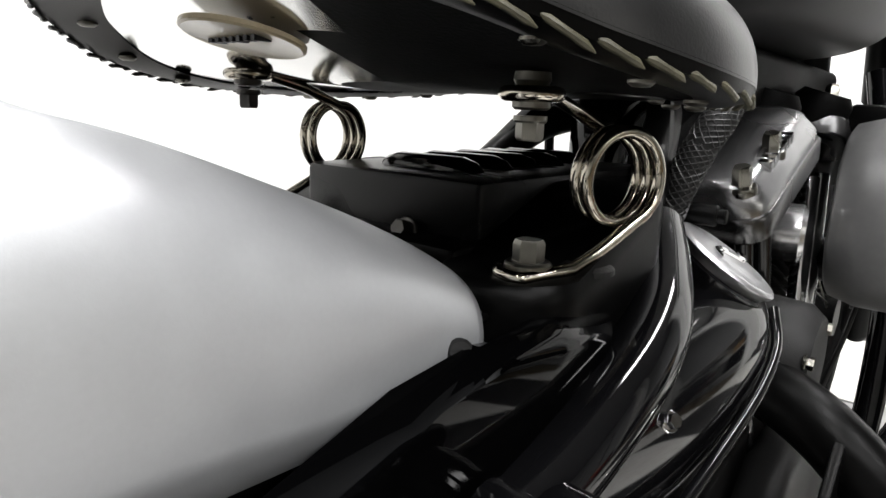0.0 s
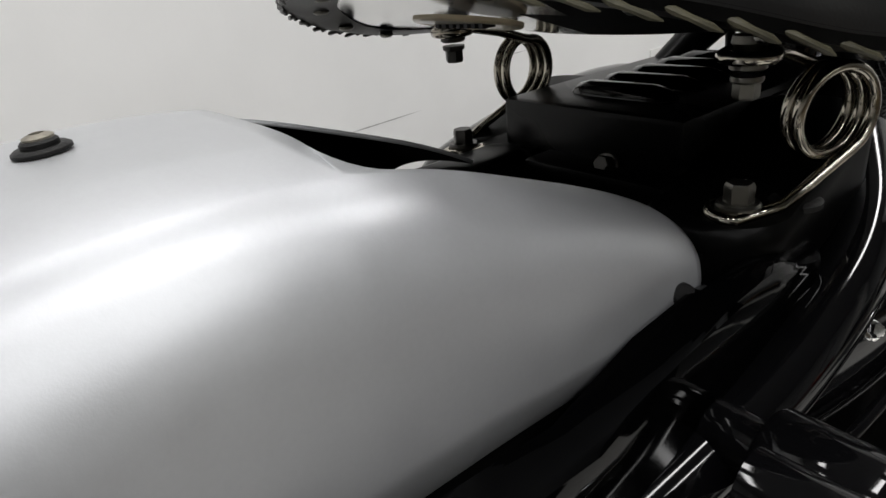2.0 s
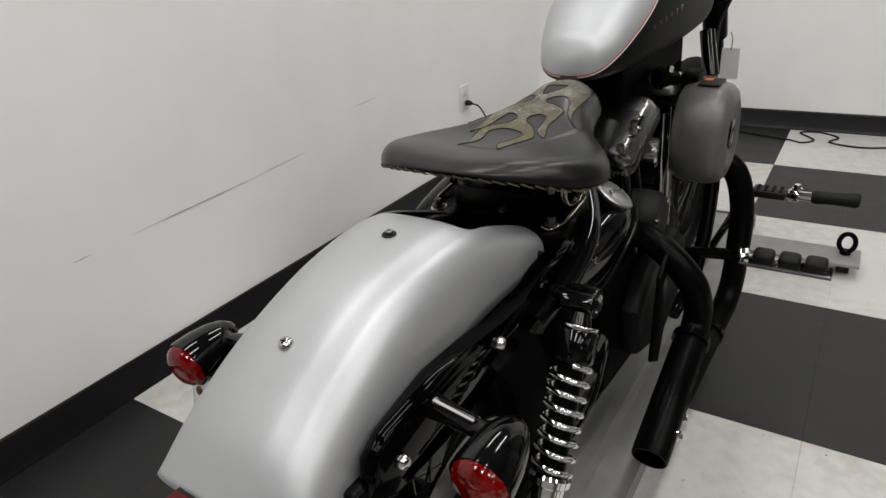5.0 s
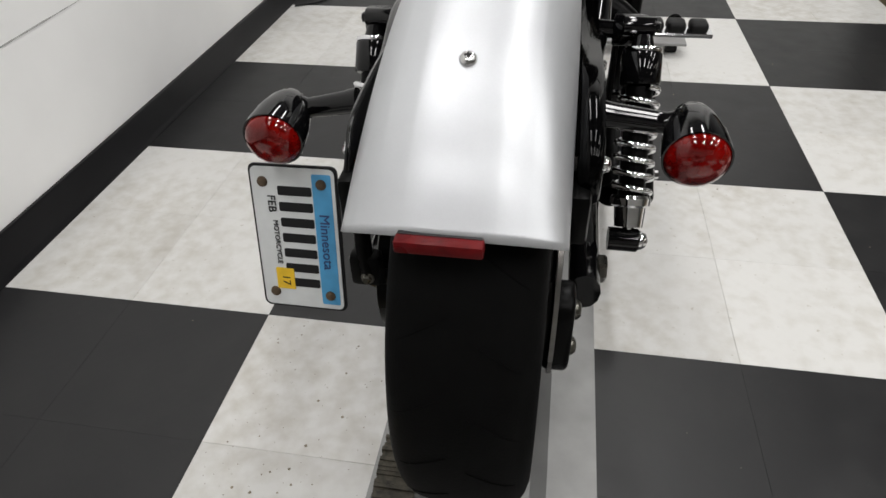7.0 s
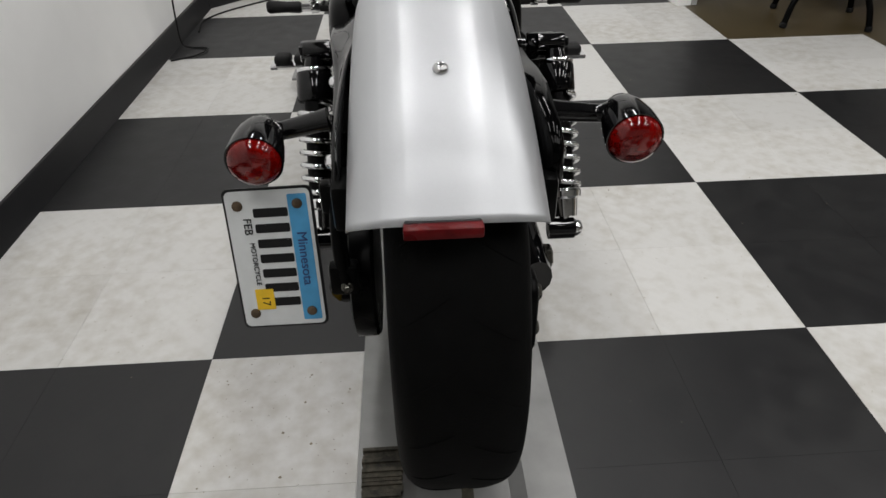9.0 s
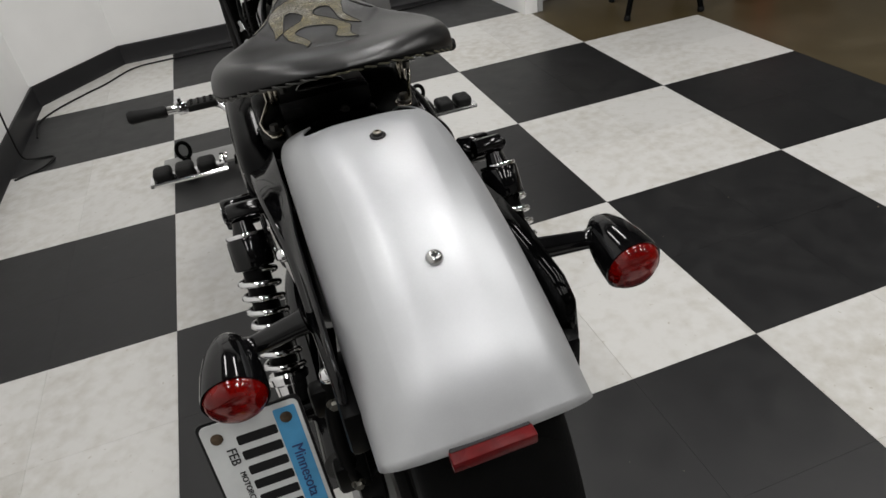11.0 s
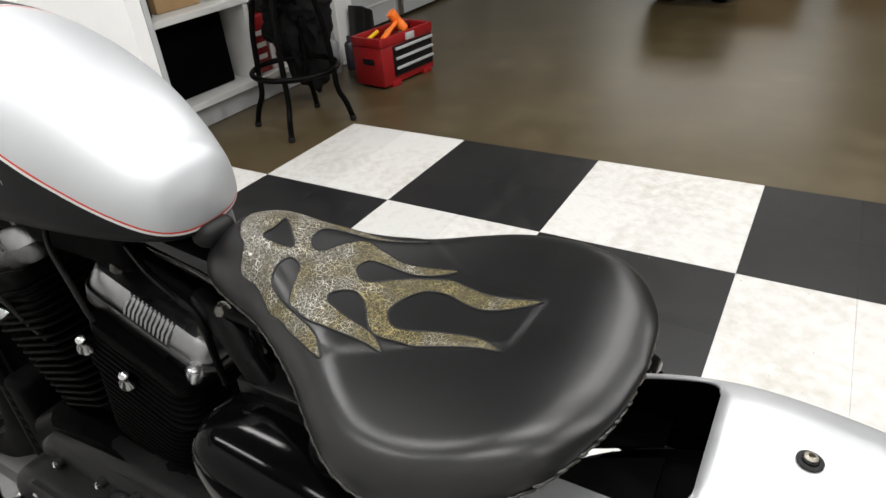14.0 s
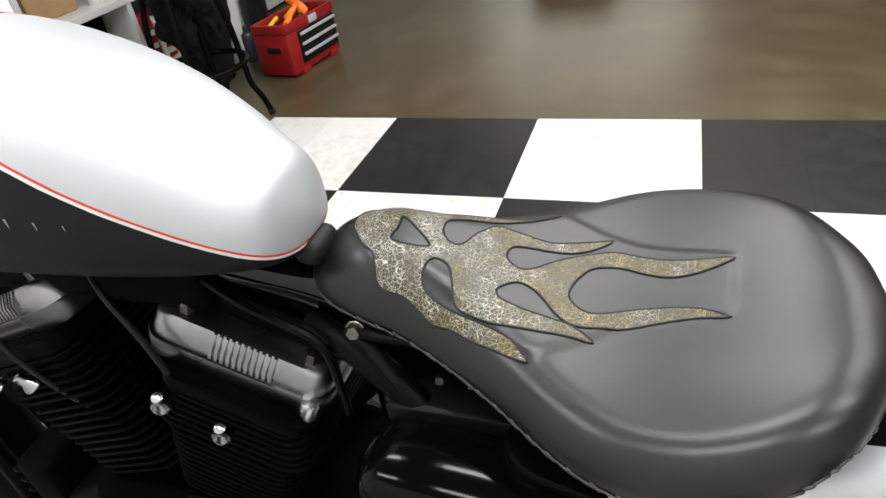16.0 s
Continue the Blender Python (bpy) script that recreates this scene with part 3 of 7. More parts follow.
bm = B()
a_n = a_for_x(NOTCH_X)
cols = sorted({round(sg * v, 5) for sg in (-1, 1) for v in [a_for_x(NOTCH_X - 0.020) * k / 8 for k in range(9)] + [a_n] + [a_n + (1 - a_n) * k / 36 for k in range(37)]})
s_n = next(k / 400 * 8 for k in range(400) if fender_point(k / 400 * 8, a_n)[1] > NOTCH_Y)
s_r = next(k / 400 * 8 for k in range(400) if fender_point(k / 400 * 8, a_n)[1] > NOTCH_Y + 0.018)
rows_s = [s_n * k / 40 for k in range(41)] + [s_r + (7.25 - s_r) * k / 29 for k in range(30)]
grid = [[bm.verts.new(fender_point(s, a)) for a in cols] for s in rows_s]
for r in range(len(rows_s) - 1):
    for c in range(len(cols) - 1):
        mid = abs(cols[c] + cols[c + 1]) / 2
        if r >= 40 and mid < a_n:
            continue
        bm.faces.new((grid[r][c], grid[r][c + 1], grid[r + 1][c + 1], grid[r + 1][c]))
# rounded inner corners of the cut-out
for sg in (-1, 1):
    c0 = cols.index(round(sg * a_n, 5))
    c1 = c0 - sg
    arc = []
    for k in range(1, 6):
        t = math.pi / 2 * k / 6
        arc.append(bm.verts.new(fender_point(s_n + (s_r - s_n) * (1 - math.cos(t)), cols[c1] + (cols[c0] - cols[c1]) * math.sin(t))))
    fan = [grid[40][c1]] + arc + [grid[41][c0]]
    for a, b2 in zip(fan, fan[1:]):
        bm.faces.new((grid[40][c0], a, b2))
bmesh.ops.delete(bm, geom=[v for v in bm.verts if not v.link_faces], context="VERTS")
fender = part("rear_fender", bm, [SILVER, UNDERBLACK], bike, "satin silver painted rear fender with a cut-out at its front", angle=60)
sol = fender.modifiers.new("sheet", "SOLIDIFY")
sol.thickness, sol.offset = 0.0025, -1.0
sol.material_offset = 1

# black sheets added below the cut-out, standing in for the dark inside it
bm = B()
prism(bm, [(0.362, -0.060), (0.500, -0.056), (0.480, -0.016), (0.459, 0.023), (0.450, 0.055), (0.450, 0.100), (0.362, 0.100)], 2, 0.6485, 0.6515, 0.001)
part("inner_guard", bm, UNDERBLACK, bike, "black sheet added to darken the fender cut-out")
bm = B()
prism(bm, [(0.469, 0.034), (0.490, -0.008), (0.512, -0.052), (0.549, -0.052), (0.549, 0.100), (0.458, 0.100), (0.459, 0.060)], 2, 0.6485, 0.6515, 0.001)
part("inner_guard", bm, UNDERBLACK, bike, "black sheet added to darken the fender cut-out")

# fender fittings
bm = B()
lathe(bm, (CX + 0.002, -0.151, 0.7425), (0, -0.06, 1), [(0, 0.0088), (0.0010, 0.0088), (0.0018, 0.0076), (0.0018, 0.0057), (0.0032, 0.0057), (0.0040, 0.0048), (0.0040, 0.003), (0.002, 0.003)], 24)
part("rubber_plug", bm, RUBBER, fender, "black rubber grommet with a worn metal centre")
bm = B()
lathe(bm, (CX + 0.002, -0.151, 0.7464), (0, -0.06, 1), [(0, 0.0046), (0.0008, 0.0046), (0.0012, 0.0040), (0.0018, 0.0022), (0, 0.0020)], 20)
part("well_nut", bm, surf("worn_brass", (0.27, 0.25, 0.21), 0.45, 1.0, 0.3, 200), fender, "worn metal insert")
bm = B()
nrm = (0, -0.42, 0.9)
lathe(bm, (CX, -0.329, 0.699), nrm, [(0, 0.0082), (0.0013, 0.0082), (0.0042, 0.0066), (0.0058, 0.0036), (0.0060, 0.0001)], 22)
part("screw", bm, SCREW, fender, "worn chrome domed screw")
bm = B()
d, u, v = frame_axes(nrm)
for k in (0, 1):
    w = u if k else v
    q = Vector((CX, -0.329, 0.699)) + d * 0.0056
    a, b2 = (v if k else u), w
    vs = [q + a * sa * 0.0034 + b2 * sb * 0.0008 for sa, sb in ((-1, -1), (1, -1), (1, 1), (-1, 1))]
    loft(bm, [vs, [p + d * 0.0009 for p in vs]])
part("screw_slot", bm, INK, fender, "dark cross slot", smooth=False)
bm = B()
box(bm, (CX - 0.044, -0.468, 0.588), (CX + 0.031, -0.454, 0.600), 0.002, m=None)
part("tail_reflector", bm, surf("dull_red_reflector", (0.085, 0.002, 0.003), 0.3, 0.0, 0.35, 90, 0.2, 600, spec=0.15), bike, "red reflector strip under the fender's tail")
bm = B()
box(bm, (CX - 0.043, -0.457, 0.589), (CX + 0.030, -0.442, 0.601), 0.002)
part("reflector_backing", bm, INK, bike)
bm = B()
box(bm, (CX - 0.040, -0.442, 0.572), (CX + 0.028, -0.425, 0.590), 0.006)
part("tail_bracket", bm, INK, bike)

# rear wheel
AY, AZ, TR = -0.184, 0.353, 0.318
wheel = part("rear_wheel", lathe(B(), (CX - 0.03, AY, AZ), (1, 0, 0), [(0, 0.02), (0, 0.032), (0.06, 0.032), (0.06, 0.02)], 24), SATIN, bike, "laced rear wheel with a wide worn tyre")
TW = 0.080
prof = []
for k in range(25):
    a = -1 + 2 * k / 24
    w = TW * math.sin(a * math.pi / 2 * 1.0)
    r = 0.225 + (TR - 0.225) * (1 - abs(a) ** 3.2) ** 0.62
    prof.append((w * (1.0 if abs(a) < 0.9 else 0.97), r))
bm = B()
lathe(bm, (CX + 0.010, AY, AZ), (1, 0, 0), prof + [(TW * 0.8, 0.205), (-TW * 0.8, 0.205), prof[0]], 96, cap=False)
part("tyre", bm, TYREM, wheel, "worn black rear tyre")
bm = B()
for k in range(24):
    a0 = 2 * math.pi * k / 24
    for sg in (-1, 1):
        pts = []
        for q in range(6):
            t = q / 5
            x = sg * (0.010 + 0.052 * t)
            a = a0 + 0.10 * t + (0.07 if sg > 0 else 0)
            fr = abs(x) / TW
            aa = 2 / math.pi * math.asin(min(1, fr))
            r = 0.225 + (TR - 0.225) * (1 - aa ** 3.2) ** 0.62 + 0.0004
            pts.append(Vector((CX + 0.010 + x, AY + r * math.cos(a), AZ + r * math.sin(a))))
        tube(bm, pts, [0.0003, 0.0008, 0.0010, 0.0010, 0.0008, 0.0003], 5)
tagged(part("tread_groove", bm, surf("groove_shadow_rubber", (0.003, 0.003, 0.003), 0.9, spec=0.05), wheel), kind="stuff")
bm = B()
lathe(bm, (CX, AY, AZ), (1, 0, 0), [(-0.055, 0.212), (-0.058, 0.218), (-0.05, 0.206), (-0.03, 0.196), (0.03, 0.196), (0.05, 0.206), (0.058, 0.218), (0.055, 0.212), (0.03, 0.203), (-0.03, 0.203), (-0.055, 0.212)], 64, cap=False)
part("rim", bm, SATIN, wheel, "black steel rim")
for k in range(36):
    a = 2 * math.pi * k / 36
    sg = 1 if k % 2 else -1
    b2 = a + (0.35 if k % 4 < 2 else -0.35)
    bm = B()
    rod(bm, (CX + sg * 0.03, AY + 0.034 * math.cos(b2), AZ + 0.034 * math.sin(b2)), (CX + sg * 0.012, AY + 0.198 * math.cos(a), AZ + 0.198 * math.sin(a)), 0.0018, seg=6)
    part("spoke", bm, STEEL, wheel)
bm = B()
lathe(bm, (CX + 0.098, AY, AZ), (1, 0, 0), [(0, 0.085), (0, 0.146), (0.0055, 0.146), (0.0055, 0.085), (0, 0.085)], 64, cap=False)
part("brake_disc", bm, surf("brake_steel", (0.22, 0.21, 0.20), 0.3, 1.0, 0.2, 60), wheel, "bare steel brake disc")
bm = B()
lathe(bm, (CX + 0.094, AY, AZ), (1, 0, 0), [(0, 0.03), (0, 0.09), (0.006, 0.09), (0.014, 0.05), (0.014, 0.03)], 40)
part("disc_carrier", bm, SATIN, wheel)
bm = B()
lathe(bm, (CX - 0.125, AY, AZ), (1, 0, 0), [(0, 0.04), (0, 0.10), (0.002, 0.104), (0.03, 0.104), (0.034, 0.10), (0.034, 0.04)], 48)
part("belt_pulley", bm, SATIN, wheel, "black drive belt pulley")
bm = B()
lathe(bm, (CX + 0.128, AY, AZ), (1, 0, 0), [(0, 0.024), (0.012, 0.024), (0.014, 0.022), (0.014, 0.019), (0.036, 0.019), (0.039, 0.016)], 6)
part("axle_nut", bm, STEEL, wheel, "zinc axle nut")
bm = B()
prism(bm, rounded(AY - 0.135, AZ - 0.075, AY - 0.070, AZ + 0.050, 0.026), 0, CX + 0.090, CX + 0.124, 0.008, 3)
caliper = part("brake_caliper", bm, SATIN, bike, "black rear brake caliper")
for dy, dz in ((-0.103, -0.045), (-0.103, 0.018)):
    bm = B()
    lathe(bm, (CX + 0.124, AY + dy, AZ + dz), (1, 0, 0), [(0, 0.013), (0.004, 0.012), (0.008, 0.008), (0.009, 0.001)], 18)
    part("caliper_bolt", bm, STEEL, caliper, "zinc caliper bolt")
bm = B()
for sx in (-1, 1):
    x = CX + sx * 0.150 - (0.012 if sx > 0 else -0.012)
    tube(bm, spline([(x, AY - 0.05, AZ), (x, AY + 0.10, AZ + 0.002), (x, 0.12, 0.352), (x - sx * 0.03, 0.28, 0.35)], 6), 0.021, 12, flat=1.35)
part("swingarm", bm, GLOSS, bike, "gloss black swingarm")

# fender struts: wide at the front, narrowing towards the tail
STRUT_OUT = [(-0.372, 0.116), (-0.30, 0.121), (-0.184, 0.1255), (-0.142, 0.1285), (-0.098, 0.134), (-0.042, 0.1405), (0.0, 0.143), (0.06, 0.146), (0.131, 0.148)]
STRUT_TOP = [(-0.372, 0.597), (-0.345, 0.611), (-0.30, 0.621), (-0.184, 0.634), (-0.142, 0.638), (-0.098, 0.643), (-0.042, 0.6445), (0.0, 0.642), (0.06, 0.632), (0.131, 0.612)]
STRUT_IN = [(-0.372, 0.600), (-0.345, 0.634), (-0.30, 0.646), (-0.20, 0.651), (-0.10, 0.648), (-0.04, 0.645), (0.0, 0.647), (0.05, 0.652), (0.131, 0.648)]
STRUT_LOW = [(-0.372, 0.580), (-0.34, 0.566), (-0.25, 0.564), (-0.10, 0.570), (0.02, 0.582), (0.131, 0.592)]
for sx in (-1, 1):
    def X(d):
        return CX + sx * d
    bm = B()
    rows = []
    for i in range(49):
        y = -0.370 + 0.500 * i / 48
        out = smooth_table(STRUT_OUT, y)
        up, low = smooth_table(STRUT_TOP, y), smooth_table(STRUT_LOW, y)
        near = 0.1035 + 0.004 * min(1.0, max(0.0, (-0.05 - y) / 0.10))
        inner = smooth_table(STRUT_IN, y)
        rows.append([Vector((X(px), y, pz)) for px, pz in ((near, low), (near, inner - 0.006), (near + 0.001, inner - 0.002), (near + 0.003, inner), (near + 0.006, inner - 0.0015), (near + (out - near) * 0.55, up + (inner - up) * 0.25 - 0.002), (out - 0.0055, up), (out - 0.0022, up - 0.0008), (out - 0.0006, up - 0.003), (out, up - 0.007), (out - 0.001, up - 0.03), (out - 0.003, low + 0.004), (out - 0.008, low))])
    if sx < 0:
        loft(bm, rows)
        bmesh.ops.recalc_face_normals(bm, faces=bm.faces)
    else:
        outline = [(-0.372, 0.585), (-0.364, 0.628), (-0.338, 0.644), (-0.25, 0.650), (-0.18, 0.644), (-0.12, 0.634), (-0.04, 0.629), (0.01, 0.634), (0.05, 0.648), (0.08, 0.653), (0.13, 0.645), (0.13, 0.60), (0.02, 0.588), (-0.10, 0.570), (-0.25, 0.562), (-0.34, 0.560)]
        prism(bm, outline, 0, X(0.104), X(0.126), 0.010, 4)
    # both struts are gloss black; the right one's dark reflections are in its material
    strut = part("fender_strut", bm, STRUT_DIM if sx > 0 else GLOSS, bike, "gloss black fender strut", angle=70)
    for y, z in ((-0.125, 0.612), (-0.326, 0.600)):
        bm = B()
        lathe(bm, (X(smooth_table(STRUT_OUT, y) - 0.002 if sx < 0 else 0.126), y, z), (sx, 0, 0), [(0, 0.0085), (0.003, 0.0085), (0.007, 0.0068), (0.009, 0.004), (0.0093, 0.0001)], 20)
        part("strut_bolt", bm, CHROME, strut, "chrome domed bolt")
    bm = B()
    box(bm, (min(X(0.098), X(0.118)), -0.385, 0.545), (max(X(0.098), X(0.118)), -0.335, 0.600), 0.006)
    part("strut_tab", bm, SATIN, strut)
    bm = B()
    lathe(bm, (X(0.1005), 0.047, 0.645), (sx * 0.75, -0.6, 0.3), [(-0.003, 0.0052), (0.003, 0.0052), (0.0045, 0.004)], 18)
    part("strut_cap", bm, RUBBER, strut, "black oval rubber cap")

    # shock absorber
    bot, top = Vector((X(0.192 if sx > 0 else 0.171), -0.152, 0.381)), Vector((X(0.1855 if sx > 0 else 0.171), -0.006, 0.617))
    d = (top - bot).normalized()
    L = (top - bot).length
    shock = part("shock_absorber", lathe(B(), bot, d, [(0.01, 0.006), (0.03, 0.011), (L * 0.55, 0.011), (L * 0.55, 0.006)], 20), CHROME, bike, "chrome and black coil-over shock absorber")
    bm = B()
    n = 150
    turns = 7.2
    ax, u, v = frame_axes(d)
    lo, hi = 0.064, L - 0.078
    pts = [bot + d * (lo + (hi - lo) * t) + (u * math.cos(2 * math.pi * turns * t) + v * math.sin(2 * math.pi * turns * t)) * 0.0235 for t in (k / n for k in range(n + 1))]
    tube(bm, pts, 0.0044, 10)
    part("coil_spring", bm, CHROME, shock, "chrome coil spring")
    bm = B()
    lathe(bm, bot, d, [(L - 0.13, 0.010), (L - 0.13, 0.014), (L - 0.075, 0.015), (L - 0.075, 0.0245), (L - 0.072, 0.026), (L - 0.036, 0.026), (L - 0.034, 0.0245), (L - 0.030, 0.016), (L - 0.012, 0.012), (L - 0.012, 0.006)], 32)
    part("shock_cover", bm, GLOSS, shock, "gloss black upper cover")
    bm = B()
    lathe(bm, bot, d, [(L - 0.0335, 0.015), (L - 0.0335, 0.0248), (L - 0.031, 0.0256), (L - 0.0285, 0.0248), (L - 0.0285, 0.015)], 32)
    part("cover_ring", bm, CHROME, shock, "chrome ring on the cover")
    bm = B()
    lathe(bm, bot, d, [(0.060, 0.012), (0.060, 0.0175), (L - 0.076, 0.0175), (L - 0.076, 0.012)], 24)
    part("damper_body", bm, SATIN, shock, "black damper body inside the coil")
    bm = B()
    lathe(bm, bot, d, [(0.018, 0.012), (0.018, 0.019), (0.044, 0.021), (0.047, 0.026), (0.056, 0.027), (0.060, 0.024), (0.060, 0.012)], 28)
    part("spring_seat", bm, CHROME, shock, "chrome spring collar")
    for p, nm in ((bot, "lower_eye"), (top, "upper_eye")):
        low = nm == "lower_eye"
        rr = 0.016 if low else 0.013
        bm = B()
        lathe(bm, Vector(p) - Vector((sx * 0.026, 0, 0)), (sx, 0, 0), [(0, rr * 0.7), (0, rr), (0.038, rr), (0.040, rr * 0.9), (0.040, rr * 0.6)], 22)
        part(nm, bm, GLOSS, shock)
        bm = B()
        if low:
            lathe(bm, Vector(p) + Vector((sx * 0.013, 0, 0)), (sx, 0, 0), [(0, 0.013), (0.004, 0.013), (0.010, 0.010), (0.013, 0.005), (0.0135, 0.0001)], 20)
        else:
            hexbolt(bm, Vector(p) + Vector((sx * 0.013, 0, 0)), (sx, 0, 0), 0.007, 0.007, 1.3)
        part("mount_bolt", bm, CHROME if low else GLOSS, shock, "chrome mounting bolt" if low else "")

    # docking spool above the shock
    bm = B()
    lathe(bm, (X(0.150), 0.030, 0.599), (sx, -0.05, 0), [(0, 0.012), (0, 0.0195), (0.002, 0.021), (0.040, 0.021), (0.043, 0.0195), (0.043, 0.014), (0.040, 0.012)], 32)
    spool = part("docking_spool", bm, GLOSS, bike, "gloss black docking spool")
    bm = B()
    lathe(bm, (X(0.190), 0.0285, 0.599), (sx, -0.05, 0), [(0, 0.0125), (0.004, 0.0125), (0.0052, 0.010), (0.0058, 0.0001)], 28)
    part("spool_washer", bm, CHROME, spool, "chrome end disc")
    bm = B()
    rod(bm, (X(0.125), 0.031, 0.600), (X(0.152), 0.030, 0.599), 0.012)
    part("spool_arm", bm, GLOSS, spool)

    # rear turn signal
    c = Vector((0.667, -0.318, 0.611)) if sx > 0 else Vector((0.251, -0.312, 0.600))
    ax = Vector((0, -1, -0.14)).normalized()
    bm = B()
    lathe(bm, c, ax, [(-0.074, 0.0005), (-0.071, 0.010), (-0.061, 0.0185), (-0.044, 0.0255), (-0.022, 0.0300), (-0.002, 0.0318), (0.006, 0.0318), (0.006, 0.0300), (-0.002, 0.0285)], 32, cap=False)
    signal = part("turn_signal", bm, GLOSS, bike, "gloss black bullet turn signal with a red lens")
    bm = B()
    lathe(bm, c, ax, [(0.001, 0.0296), (0.006, 0.0296), (0.013, 0.0265), (0.0185, 0.019), (0.021, 0.010), (0.0217, 0.0003)], 32)
    part("lens", bm, REDLENS, signal, "red domed lens")
    bm = B()
    lathe(bm, c, ax, [(-0.022, 0.006), (-0.012, 0.018), (-0.0015, 0.027)], 24, cap=False)
    part("reflector", bm, surf("dull_reflector", (0.25, 0.02, 0.02), 0.3, 0.5), signal)
    bm = B()
    root = Vector((X(0.125), -0.265, 0.622))
    mid = c - ax * 0.045
    tube(bm, [root, root.lerp(mid, 0.15), root.lerp(mid, 0.6), mid - (mid - root).normalized() * 0.026, mid - (mid - root).normalized() * 0.018], [0.014, 0.0125, 0.011, 0.0105, 0.014], 16)
    part("stalk", bm, GLOSS, signal, "black stalk")

# number plate on its side bracket
pl = [Vector((0.199, -0.284, 0.545)), Vector((0.300, -0.288, 0.549)), Vector((0.300, -0.325, 0.368)), Vector((0.203, -0.327, 0.372))]
ux, uz = (pl[1] - pl[0]).normalized(), (pl[3] - pl[0]).normalized()
un = ux.cross(uz).normalized()
if un.y > 0:
    un = -un
pc = sum(pl, Vector()) / 4
PLM = Matrix.Identity(4)
for r in range(3):
    PLM[r][0], PLM[r][1], PLM[r][2], PLM[r][3] = uz[r], ux[r], un[r], pc[r]
PW, PH = 0.178, 0.1016


def plate_piece(name, outline, lo, hi, mat, parent, label=""):
    bm = B()
    prism(bm, outline, 2, lo, hi)
    bmesh.ops.transform(bm, matrix=PLM, verts=bm.verts)
    return part(name, bm, mat, parent, label, smooth=False)


plate = plate_piece("number_plate", rounded(-PW / 2 - 0.003, -PH / 2 - 0.003, PW / 2 + 0.003, PH / 2 + 0.003, 0.008), -0.0035, -0.0005, INK, bike, "white and blue motorcycle number plate hung sideways")
plate_piece("plate_face", rounded(-PW / 2, -PH / 2, PW / 2, PH / 2, 0.007), -0.0002, 0.001, WHITEPL, plate, "white plate")
plate_piece("plate_band", rounded(-PW / 2 + 0.006, PH / 2 - 0.027, PW / 2 - 0.006, PH / 2 - 0.004, 0.002), 0.001, 0.0014, BLUEPL, plate, "blue band")
for k in range(7):
    x0 = -PW / 2 + 0.022 + k * 0.0196
    plate_piece("number_bar", rounded(x0, -0.019, x0 + 0.0112, 0.0225, 0.002), 0.001, 0.0016, INK, plate)
plate_piece("year_sticker", rounded(0.038, -PH / 2 + 0.018, 0.066, -PH / 2 + 0.041, 0.001), 0.001, 0.0018, YELLOW, plate, "yellow year sticker")
for x, y in ((-PW / 2 + 0.018, PH / 2 - 0.016), (-PW / 2 + 0.018, -PH / 2 + 0.014), (PW / 2 - 0.018, PH / 2 - 0.016), (PW / 2 - 0.018, -PH / 2 + 0.014)):
    bm = B()
    lathe(bm, (0, 0, 0), (0, 0, 1), [(0.001, 0.0065), (0.0028, 0.006), (0.004, 0.003), (0.004, 0.0001)], 16)
    bmesh.ops.transform(bm, matrix=PLM @ Matrix.Translation((x, y, 0)), verts=bm.verts)
    part("plate_bolt", bm, surf("rusty_bolt", (0.10, 0.07, 0.045), 0.5, 0.6, 0.4, 200), plate)
for text, x, y, size, mt in (("Minnesota", 0.0, PH / 2 - 0.0155, 0.017, NAVY), ("FEB", -0.045, -0.028, 0.014, INK), ("MOTORCYCLE", 0.004, -0.026, 0.0085, INK), ("17", 0.054, -PH / 2 + 0.030, 0.014, INK)):
    writing("plate_text", text, size, PLM @ Matrix.Translation((x, y, 0.0019)), mt, plate)
bm = B()
tube(bm, spline([(0.347, -0.26, 0.60), (0.340, -0.285, 0.57), (0.332, -0.295, 0.53), (0.329, -0.305, 0.47), (0.335, -0.31, 0.42), (0.350, -0.29, 0.40)], 5), 0.010, 10)
box(bm, (0.312, -0.318, 0.405), (0.350, -0.296, 0.45), 0.006)
box(bm, (0.312, -0.300, 0.515), (0.350, -0.278, 0.555), 0.006)
part("plate_bracket", bm, SATIN, plate, "black side-mount plate bracket")
for z in (0.42, 0.535):
    bm = B()
    hexbolt(bm, (0.334, -0.318 if z < 0.5 else -0.301, z), (0, -1, 0), 0.006, 0.007)
    part("bracket_bolt", bm, STEEL, plate)

# black box under the seat
BX0, BX1, BY0, BY1, BZ = 0.376, 0.508, 0.122, 0.318, 0.697
bm = B()
box(bm, (BX0, BY0, 0.560), (BX1, BY1, BZ), 0.004, 2)
ebox = part("battery_box", bm, BOXTOP, bike, "satin black louvred battery box")
for k in range(5):
    y = BY0 + 0.038 + k * 0.030
    bm = B()
    loft(bm, [[Vector((x, y + w * math.cos(a), BZ - 0.0005 + hgt * max(0, math.sin(a)))) for a in (math.pi * q / 8 for q in range(9))] for x, w, hgt in ((CX - 0.050, 0.004, 0.0005), (CX - 0.045, 0.008, 0.006), (CX - 0.036, 0.0105, 0.0085), (CX + 0.010, 0.0105, 0.0085), (CX + 0.019, 0.008, 0.006), (CX + 0.024, 0.004, 0.0005))], closed=False)
    part("louver", bm, GLOSS, ebox, "pressed louvre")
bm = B()
hexbolt(bm, (CX + 0.010, BY0 - 0.006, 0.668), (0, -0.9, 0.3), 0.0055, 0.008)
